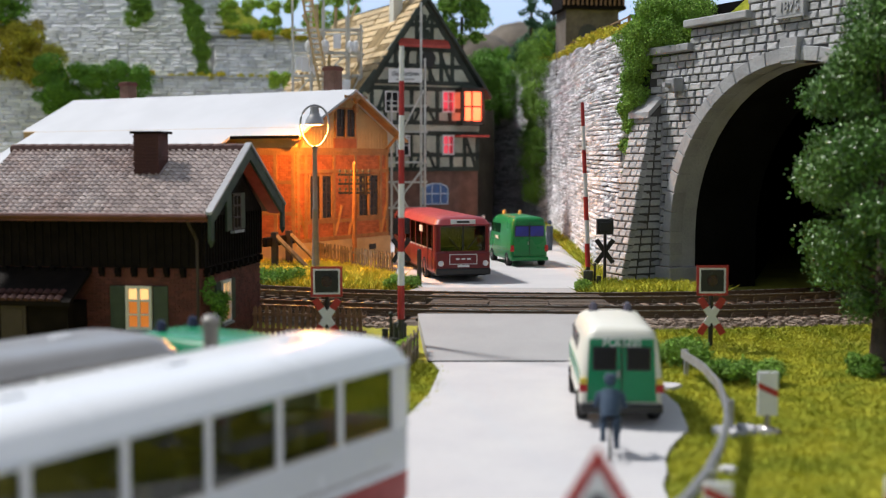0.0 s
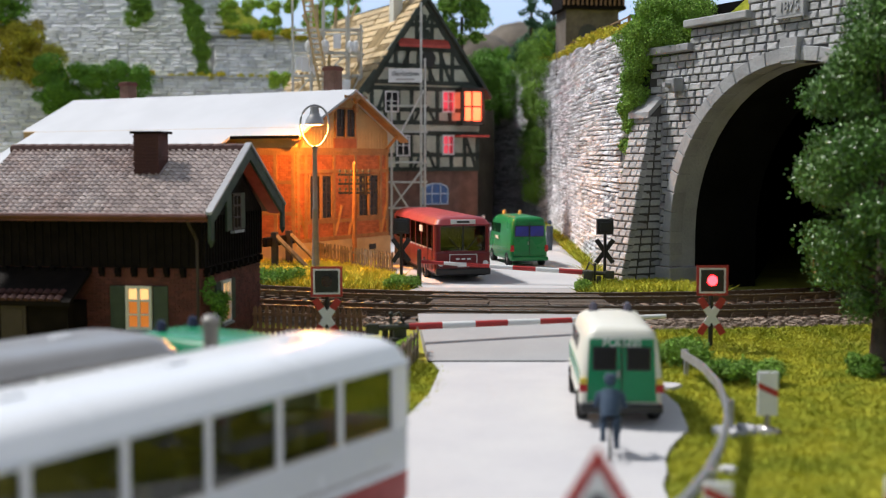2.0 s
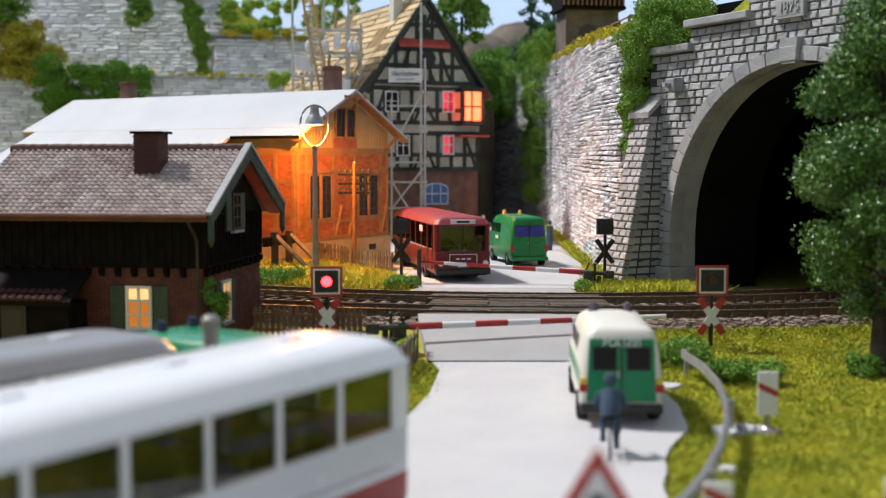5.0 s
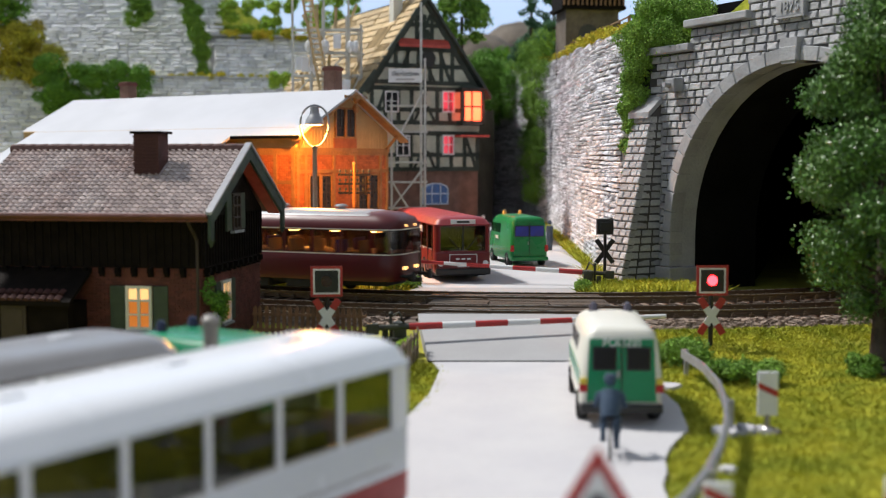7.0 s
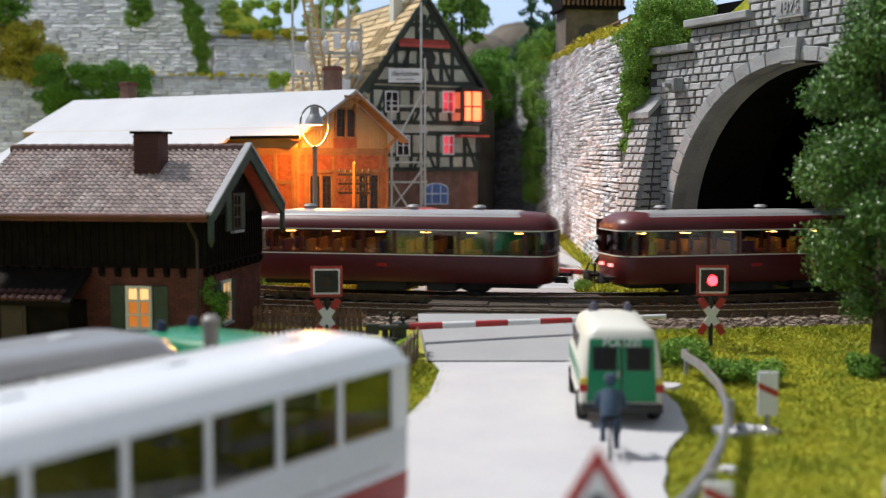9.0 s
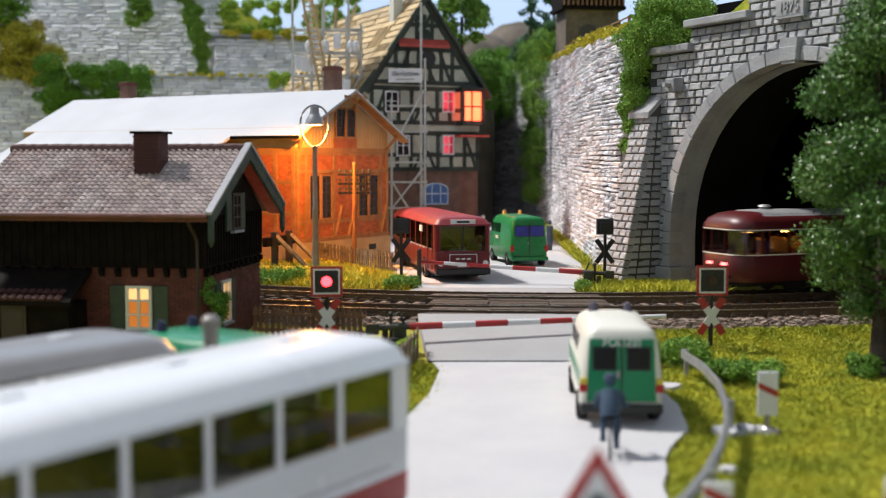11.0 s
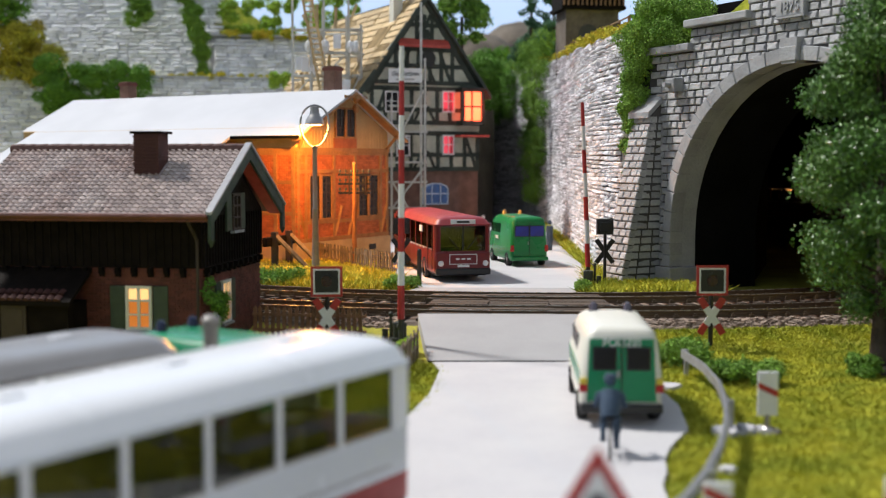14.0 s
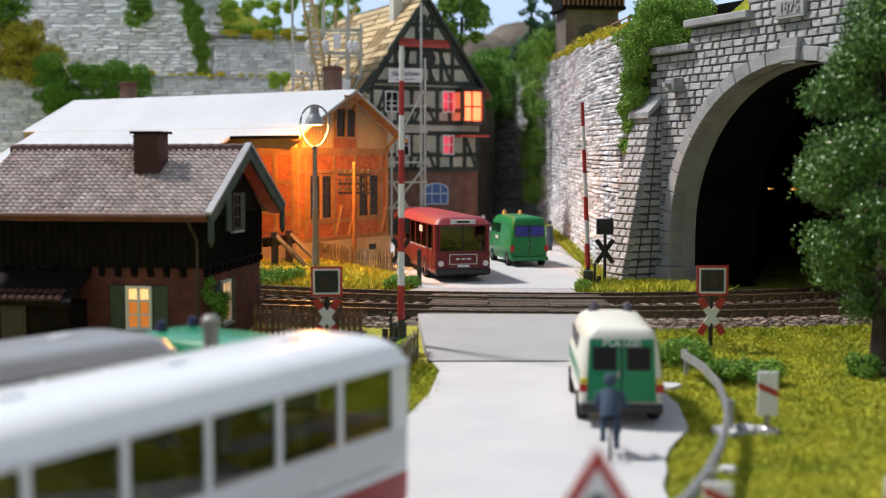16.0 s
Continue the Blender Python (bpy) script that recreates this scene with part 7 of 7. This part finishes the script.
cyclist()
for x, y, m in ((2.2, 76.0, "cloth_blue"), (2.6, 76.5, "white"), (6.3, 70.0, "cloth_blue")):
    solid("figurine", B().tube([(0, 0, 0), (0, 0, 0.8), (0, 0, 1.45)], [0.16, 0.2, 0.2], 8).ball(0, 0, 1.65, 0.14), m, "tiny plain figurine standing by the wall", "figurine", at=spot(x, y, 0.72), group="street figurines")


# ---- trees, ivy, hedges, grass ----
def broadleaf_tree():
    c = thing("tree", spot(12.45, 33.6, 0.0), "leafy green broadleaf tree with a short brown trunk", "tree")
    part("trunk", B().tube([(0.05, 0, -0.2), (0.0, 0, 0.5), (0.05, 0.05, 1.6), (0.1, 0, 3.2), (0.0, 0.1, 5.5), (0.1, 0, 8.0)], [0.45, 0.26, 0.22, 0.2, 0.14, 0.06], 12), "bark", c, "brown trunk", smooth=True)
    g = random.Random(31)
    cl = []
    for i in range(62):
        a, z = g.uniform(0, 6.283), g.uniform(1.75, 10.6)
        reach = 2.15 * math.sin(min(1.0, (z - 1.2) / 3.0) * 1.57) * (1.0 if z < 6 else max(0.3, 1 - (z - 6) / 6.0)) * g.uniform(0.65, 1.05)
        x, y = reach * math.cos(a), reach * math.sin(a)
        r = g.uniform(0.55, 0.95)
        cl.append((x, y, z, r))
        part("limb", B().tube([(0.03, 0.02, max(1.6, z * 0.8 - 0.2)), (x * 0.5, y * 0.5, z * 0.85), (x, y, z)], [0.06, 0.04, 0.015], 5), "bark", c)
    scatter("crown", cl, 80000, 0.058, "leaf", c, "dense green leaves", seed=4, rim=0.5, flat=0.8)
    part("root_stone", B().ball(0.4, -0.5, 0.15, 0.35, 0.25, 8).ball(-0.5, -0.5, 0.1, 0.3, 0.2, 8).ball(0.0, -0.75, 0.08, 0.25, 0.2, 7), "rock", c, "stones at the foot")


broadleaf_tree()


def plant(name, cl, per, size, mat, label, category="ivy", seed=5, kind="", stem=None):
    """A plant of its own: crown of leaves or sprays, with a stem where one shows."""
    if kind:
        return scatter(name, cl, per, size, mat, None, label, category, kind, seed=seed)
    c = thing(name, spot(0, 0, 0), label, category)
    if stem:
        part("stem", B().tube(*stem), "bark", c, "brown stem")
        scatter("crown", cl, per, size, mat, c, seed=seed)
    else:
        third = max(1, len(cl) // 3)
        for i in range(0, len(cl), third):
            sub = cl[i:i + third]
            scatter("spray", sub, per * len(sub) / len(cl), size, mat, c, seed=seed + i)
    return c


def on_wall(y0, y1, z0, z1, n, r, seed, taper=0.5):
    """Clumps hanging on the retaining wall between two distances, thinner below."""
    g, out = random.Random(seed), []
    for _ in range(n):
        k = g.random() ** 0.8
        z = z1 - (z1 - z0) * k
        mid, half = (y0 + y1) / 2, (y1 - y0) / 2 * (1 - taper * k)
        y = g.uniform(mid - half, mid + half)
        x = next(p[0] + (q[0] - p[0]) * (y - p[1]) / (q[1] - p[1]) for p, q in zip(WALL[:-1], WALL[1:]) if p[1] <= y <= q[1])
        out.append((x - 0.15, y, z, r * g.uniform(0.6, 1.3)))
    return out


g0 = random.Random(77)
cl = [(*from_portal(g0.uniform(-9.6, -6.2), g0.uniform(-0.1, 0.7)), g0.uniform(10.7, 13.0), g0.uniform(0.4, 0.8)) for _ in range(34)]
cl += [(*from_portal(g0.uniform(-10.6, -9.0), g0.uniform(-0.5, 0.2)), g0.uniform(8.6, 12.6), g0.uniform(0.35, 0.7)) for _ in range(30)]
cl += [(*from_portal(g0.uniform(-10.3, -9.5), g0.uniform(-0.6, -0.1)), g0.uniform(5.4, 10), g0.uniform(0.25, 0.45)) for _ in range(36)]
plant("ivy", cl, 60000, 0.05, "ivy", "bright green ivy hanging over the portal's shoulder", seed=6)
plant("ivy", on_wall(93.5, 103.5, 2.9, 16.0, 60, 1.0, 12, 0.62), 30000, 0.085, "ivy", "long green ivy curtain on the retaining wall", seed=7)
plant("ivy", on_wall(107, 118, 10.0, 15.5, 40, 1.2, 13, 0.3), 20000, 0.1, "hedge", "dark green ivy at the far end of the wall", seed=8)
cl = [(g0.uniform(0.5, 4.4), g0.uniform(98.2, 103), g0.uniform(10.8, 14.2), g0.uniform(0.6, 1.0)) for _ in range(40)]
plant("ivy", cl, 24000, 0.1, "hedge", "dark green ivy over the added rock mass", seed=9)
cl = clumps((3.0, 9.5, 117, 123, 14.2, 16.6), 40, 1.0, 65)
plant("bush", cl, 20000, 0.12, "hedge", "dark green bushes at the end of the lane", "bush", seed=64)
# yellow-green turf along the wall tops
cl = [(x + 0.3 + g0.uniform(-0.2, 0.5), y, wall_top(y) + g0.uniform(0, 0.35), g0.uniform(0.25, 0.55)) for x, y in smooth_line(WALL[2:], 0.6)]
plant("turf_edge", cl, 16000, 0.08, "grass_yellow", "yellow-green turf on top of the retaining wall", "turf", seed=10, kind="stuff")
cl = [(*from_portal(x, g0.uniform(0.3, 1.6)), 11.35 + g0.uniform(0, 0.3), 0.35) for x in [-7 + i * 0.25 for i in range(11)]]
plant("turf_edge", cl, 2500, 0.1, "leaf_light", "yellow-green turf on the portal's step", "turf", seed=11, kind="stuff")
cl = [(x, y, 13.8 + g0.uniform(-0.2, 0.4), g0.uniform(0.25, 0.5)) for x, y in smooth_line([(-30, 111.2), (-12, 115.2), (2, 121.2)], 0.9)]
plant("turf_edge", cl, 5000, 0.16, "grass_yellow", "yellowish turf along the lower terrace", "turf", seed=12, kind="stuff")
cl = clumps((-22, -8, 117.5, 119.5, 18.1, 18.6), 24, 0.5, 14)
plant("turf_edge", cl, 2500, 0.16, "grass_yellow", "yellowish turf on the upper terrace", "turf", seed=13, kind="stuff")
# bushes and hedges on the terraces
plant("autumn_bush", clumps((-42.5, -35.5, 109.5, 111.5, 13.6, 18.4), 40, 1.1, 15, lambda x, y, z: abs(x + 39) < 3.6 - (z - 15.5) * 0.8), 22000, 0.12, "leaf_autumn", "rounded yellow-green autumn bush on the terrace", "bush", seed=14, stem=([(-39, 110.5, 13.5), (-39, 110.5, 16)], [0.4, 0.25], 8))
plant("hedge", clumps((-36, -31, 105.6, 107.4, 10.2, 14.8), 40, 0.9, 16), 24000, 0.095, "hedge", "dense dark green hedge against the terrace wall", "hedge", seed=15)
plant("hedge", clumps((-31.5, -26.7, 106.8, 108.2, 11.3, 14.6), 30, 0.85, 17), 18000, 0.095, "hedge", "dense dark green hedge against the terrace wall", "hedge", seed=16)
plant("ivy", clumps((-30.5, -28, 115.6, 117, 19.5, 23.5), 22, 0.7, 18), 12000, 0.1, "ivy", "green creeper hanging down the upper wall", seed=17)
cl = [(-25 + 2.2 * k + g0.uniform(-0.9, 0.9) * (1.2 - k), 117.6 - 2.9 * k, 23.0 - 8.6 * k, g0.uniform(0.4, 0.8)) for k in [g0.random() for _ in range(40)]]
plant("ivy", cl, 18000, 0.1, "ivy", "slanting green creeper on the upper wall", seed=18)
cl = [(-14.6 + g0.uniform(-1, 1), 109.5, 13.6 + g0.uniform(-0.8, 0.3), 0.5) for _ in range(9)]
plant("turf_edge", cl, 1500, 0.15, "leaf_light", "yellow-green tuft hanging over the low wall", "turf", seed=19, kind="stuff")
for i, (x, y) in enumerate([(-21.5 + k * 1.55, 120 + (k % 3) * 1.8) for k in range(9)]):
    plant("vine_bush", clumps((x - 0.5, x + 0.5, y - 0.5, y + 0.5, 18.4, 22.0 + (i % 3)), 11, 0.62, 40 + i), 1500, 0.16, "leaf_light", "bright green vine bush on the terrace", "vine", seed=20 + i)
plant("bush", clumps((-42, -38.5, 108, 112, 19, 24), 20, 1.2, 60), 4000, 0.2, "hedge", "dark green bush at the top of the terraces", "bush", seed=30)
for i, (x, y, z0, z1, r) in enumerate([(1.5, 96, 15.5, 19.0, 0.8), (-24.5, 122, 18, 25, 1.2)]):
    plant("small_tree", clumps((x - 1.5, x + 1.5, y - 1, y + 1, z0, z1), 20, r, 70 + i), 4000, 0.16, "leaf_light" if i else "ivy", "light green tree behind the houses", "tree", seed=31 + i, stem=([(x, y, 0.3 if i < 1 else 14), (x, y, z1 - 1.5)], [0.35, 0.12], 8))
for i, (x, y, z, h, r) in enumerate([(7.8, 106, 14.0, 8.5, 2.0), (9.6, 104, 14.5, 8.0, 1.8), (13.0, 74, 13.2, 4.0, 1.6), (14.6, 70, 13.2, 3.6, 1.6)]):
    cl = [(x + g0.uniform(-1, 1) * r * (1 - k), y + g0.uniform(-1, 1) * r * (1 - k), z + h * k, 0.75 * (1.15 - k)) for k in [g0.random() ** 1.2 for _ in range(45)]]
    plant("conifer", cl, 5000, 0.15, "leaf_blue" if i < 2 else "hedge", "blue-green conifer on the hill", "tree", seed=40 + i, stem=([(x, y, z - 2), (x, y, z + h * 0.9)], [0.3, 0.05], 8))
# distant rocky hill
b = B()
for x, y, z, r, rz in ((4.5, 150, 14, 7, 8), (10, 155, 14, 8, 10), (0, 160, 12, 7, 7)):
    b.ball(x, y, z, r, rz, 18)
solid("rocky_hill", b, "rock", "brown rocky hill in the distance", "hill", kind="structure", smooth=True)


def hill_tower():
    c = thing("hill_tower", spot(10.3, 86, 13.6, 8), "stone and timber tower on the hill", "tower")
    part("stone_base", B().box(-1.9, 1.9, -1.5, 1.5, -1.5, 3.0), "rock", c, "grey stone base")
    part("arch_recess", B().prism([(-0.7, 0.3), (0.7, 0.3), (0.7, 1.3)] + [(0.7 * math.cos(math.pi * i / 8), 1.3 + 0.7 * math.sin(math.pi * i / 8)) for i in range(1, 8)] + [(-0.7, 1.3)], 0, 0.05, m=pose(-0.3, -1.5, 0, 90, 0, 0)), "mortar", c, "blind arch")
    part("gallery", B().box(-2.3, 2.3, -2.0, 1.9, 3.0, 3.25).box(-2.2, 2.2, -1.6, 1.6, 3.25, 6.5), "wood_dark", c, "dark timber gallery")
    for i in range(14):
        part("baluster", B().box(-0.06, 0.06, -0.05, 0.05, 3.25, 4.1), "fence", c, at=spot(-2.15 + i * 0.33, -1.95, 0))
    part("handrail", B().box(-2.3, 2.3, -2.05, -1.9, 4.1, 4.22), "fence", c)


hill_tower()


def path_rail():
    c = thing("path_railing", spot(0, 0, 0), "thin brown wooden railing along the wall top", "railing")
    pts = [(9.0, 58 + i * 3.2) for i in range(10)]
    for (x, y), (u, v) in zip(pts[:-1], pts[1:]):
        part("rail_post", B().box(x - 0.06, x + 0.06, y - 0.06, y + 0.06, wall_top(y) - 0.2, wall_top(y) + 1.0), "fence", c)
        for h in (0.5, 0.95):
            part("railing_bar", B().tube([(x, y, wall_top(y) + h), (u, v, wall_top(v) + h)], 0.05, 5), "fence", c)


path_rail()


# grass flock: yellow-green meadow, banks by the tracks
def inside(poly, x, y):
    hit = False
    for (x1, y1), (x2, y2) in zip(poly, poly[1:] + poly[:1]):
        if (y1 > y) != (y2 > y) and x < (x2 - x1) * (y - y1) / (y2 - y1) + x1:
            hit = not hit
    return hit


RAMP = [(-0.85, 34.8), (4.9, 34.8), (5.2, 40), (-0.95, 40)]


def meadow(n, x0, x1, y0, y1, seed, z=None, dense=lambda x, y: 1.0):
    g, out = random.Random(seed), []
    while len(out) < n:
        x, y = g.uniform(x0, x1), g.uniform(y0, y1)
        k = noise.noise((x * 0.9, y * 0.9, seed))
        if g.random() > 0.75 + 0.5 * k or inside(ROAD_NEAR, x + 0.28 * noise.noise((x * 1.7, y * 1.7, 9)) - 0.12 * g.random(), y) or inside(RAMP, x, y):
            continue
        if z is None and y > track_y(R_NEAR, round(x, 1)) - 2.25:
            continue
        out.append((x, y, (ground_z(x, y) if z is None else z) - 0.02))
    return out


blades("meadow_grass", meadow(210000, 3.8, 17, 15, 41, 1), 0.11, "grass", "yellow-green flocked meadow grass", "grass", 3, 0.032)
blades("verge_grass", meadow(30000, -4.0, 0.0, 22, 38.6, 2), 0.15, "grass", "yellow-green grass beside the ramp", "grass", 4, 0.032)
BANK = [(-14, 52.3), (-9.5, 50.6), (-5.5, 49.2), (-1.3, 48.0), (-1.7, 52), (-2.9, 57.0), (-3.2, 60), (-9, 62), (-14, 62)]
blades("bank_grass", [p for p in meadow(26000, -14, -1.2, 47.9, 62, 3, 0.66) if inside(BANK, p[0], p[1])], 0.35, "grass_yellow", "straw-yellow grass on the bank", "grass", 5, 0.06)
PORT = [(5.4, 46.75), (9.4, 46.95), (11.6, 48.3), (10.2, 51), (8.2, 53), (7.3, 60), (6.9, 58), (6.2, 51)]
blades("portal_grass", [p for p in meadow(16000, 5.3, 11.7, 46.7, 60, 4, 0.66) if inside(PORT, p[0], p[1])], 0.32, "grass", "yellow-green grass at the tunnel mouth", "grass", 6, 0.055)
blades("wall_foot_grass", [(x - 0.1 - random.random() * 0.5, y + random.random(), 0.7) for x, y in smooth_line(WALL[3:7], 0.02)], 0.45, "grass", "grass along the foot of the retaining wall", "grass", 7, 0.06)
for i, (x0, x1, y0, y1, z, n, r, mt, lb) in enumerate([
        (-8.2, -6.3, 50.2, 52.0, 0.85, 22, 0.36, "hedge", "low dark green bush beside the tracks"),
        (-2.4, -1.1, 48.4, 49.6, 0.8, 14, 0.3, "ivy", "low green bush by the crossing"),
        (5.3, 5.9, 47.5, 48.4, 0.75, 9, 0.22, "ivy", "low green bush at the barrier drive"),
        (5.9, 7.6, 34.2, 35.8, 0.25, 24, 0.33, "ivy", "low green bush behind the guard rail"),
        (7.4, 9.3, 31.2, 32.4, 0.15, 20, 0.28, "ivy", "low green bush in the meadow"),
        (-1.5, -0.9, 35.6, 37.2, 0.1, 10, 0.22, "leaf_light", "yellow-green tuft beside the fence"),
        (11.4, 12.0, 32.4, 33.2, 0.15, 10, 0.25, "ivy", "small bush at the foot of the tree")]):
    plant("low_bush", [(*c[:2], z + c[2], c[3]) for c in clumps((x0, x1, y0, y1, 0, 0.3), n, r, 90 + i)], 6500 if n > 15 else 3800, 0.045, mt, lb, "bush", seed=60 + i)


# ballast stones along the near track
def ballast_stones():
    g = np.random.default_rng(12)
    n = 5200
    d = g.uniform(-14, 22, n)
    o = -g.uniform(1.25, 2.75, n)
    base = np.array([(-1, -1, -1), (1, -1, -1), (1, 1, -1), (-1, 1, -1), (-1, -1, 1), (1, -1, 1), (1, 1, 1), (-1, 1, 1)], float)
    v, f = [], []
    for i in range(n):
        x, y, h = along(R_NEAR, d[i])
        if -1.3 < x < 5.3:
            continue
        c, s = math.cos(radians(h)), math.sin(radians(h))
        z = 0.5 - max(0, -o[i] - 1.5) * 0.36
        k = base * (1 + 0.45 * g.uniform(-1, 1, (8, 3))) * g.uniform(0.05, 0.11)
        a = g.uniform(0, 6.28)
        m = np.array([[math.cos(a), -math.sin(a), 0], [math.sin(a), math.cos(a), 0], [0, 0, 0.8]])
        k = k @ m.T + (x - s * o[i], y + c * o[i], z + 0.04)
        j = len(v)
        v += k.tolist()
        f += [(j, j + 3, j + 2, j + 1), (j + 4, j + 5, j + 6, j + 7), (j, j + 1, j + 5, j + 4), (j + 1, j + 2, j + 6, j + 5), (j + 2, j + 3, j + 7, j + 6), (j + 3, j, j + 4, j + 7)]
    b = B()
    b.v, b.f = [tuple(p) for p in v], f
    solid("ballast_stone_bed", b, "ballast", "coarse brown ballast stones beside the track", "ballast", kind="stuff")


ballast_stones()


# ---- what moves ----
def train_place(d):
    """Place and heading on the far track; inside the hill the bend tightens and climbs."""
    a1, r2 = radians(20), 22.1
    d1 = R_FAR * a1
    if d <= d1:
        return (*along(R_FAR, d), 0.0)
    x1, y1 = CX + R_FAR * math.sin(a1), CY - R_FAR * math.cos(a1)
    cx, cy = x1 - r2 * math.sin(a1), y1 + r2 * math.cos(a1)
    a = a1 + (d - d1) / r2
    k = min(1, max(0, (d - d1 - 14) / 22))
    return cx + r2 * math.sin(a), cy - r2 * math.cos(a), math.degrees(a), 0.75 * k * k * (3 - 2 * k)


def car_rows(offset):
    rows = []
    n = 96
    for i in range(n + 1):
        t = 16.0 * i / n
        v = 9.3
        d = -1.15 + v * (t - 7.5) if t < 13.6 else -1.15 + v * 6.1 + 6.5 * (min(t, 14.75) - 13.6)
        if t < 2.0:
            d = -1.15 + v * (2.0 - 7.5)
        d -= 3.2 * min(1, max(0, (t - 11.7) / 1.9)) + 0.5 * min(1, max(0, (t - 9.2) / 2))
        d += 0.33 - 1.3 * min(1, max(0, (7.7 - t) / 1.3)) + 0.15 * min(1, max(0, (t - 7.7) / 1.3)) - offset
        ax, ay, _, az = train_place(d - 3.05)
        bx, by, _, bz = train_place(d + 3.05)
        rows.append((t, spot((ax + bx) / 2, (ay + by) / 2, RAIL + (az + bz) / 2, math.degrees(math.atan2(by - ay, bx - ax)))))
    return rows


def boom_rows(keys, base):
    return [(t, spot(0, -0.3, 0, 0, 0, -a)) for t, a in keys]


def blink_rows(spans, y):
    """The disc turns its glowing face out for each span of seconds."""
    rows = [(0.0, 180)]
    for a, e in spans:
        rows += [(a - 0.1, 180), (a - 0.066, 240), (a - 0.033, 300), (a, 360), (e - 0.1, 360), (e - 0.066, 300), (e - 0.033, 240), (e, 180)]
    rows.append((16.0, 180))
    return [(t, spot(0, y, 0, a)) for t, a in rows]


def motions():
    walk(car_front, car_rows(6.05))
    walk(car_rear, car_rows(6.05 + 13.87))
    for lm in lamps_front + lamps_rear:
        p = lm.matrix_basis.translation.copy()
        walk(lm, [(t, Matrix.Translation(p) @ pose(0, 0, 0, a, 0, 0)) for t, a in ((0, 0), (14.6, 0), (14.64, 60), (14.68, 120), (14.72, 180), (16.0, 180))])
    walk(boom_near, boom_rows([(0, 89.7), (0.5, 89.7), (0.6, 88), (0.7, 79), (0.8, 67), (0.9, 56), (1.0, 43), (1.1, 28), (1.2, 14), (1.3, 5), (1.4, 0.9), (1.5, 0.9), (12.6, 0.9), (12.7, 4), (12.8, 14), (12.9, 22), (13.0, 30), (13.1, 40), (13.2, 55), (13.3, 64), (13.4, 75), (13.5, 84), (13.6, 89.7), (13.7, 89.7), (16.0, 89.7)], 0))
    walk(boom_far, boom_rows([(0, 87.5), (0.5, 87.5), (0.6, 78), (0.7, 71), (0.8, 61), (0.9, 52), (1.0, 40), (1.1, 22), (1.2, 7), (1.3, 3), (1.4, 3), (12.6, 3), (12.7, 7), (12.8, 18), (12.9, 30), (13.0, 44), (13.1, 58), (13.2, 70), (13.3, 81), (13.4, 87.5), (13.5, 87.5), (16.0, 87.5)], 0))
    left = [(1.0 + 1.225 * k, 1.65 + 1.225 * k) for k in range(9)] + [(12.06, 12.78)]
    right = [(0.76, 0.97)] + [(1.6 + 1.225 * k, 2.2 + 1.225 * k) for k in range(8)] + [(11.43, 12.03), (12.62, 12.86)]
    walk(lens_left, blink_rows(left, -0.005))
    walk(lens_right, blink_rows(right, -0.005))


motions()
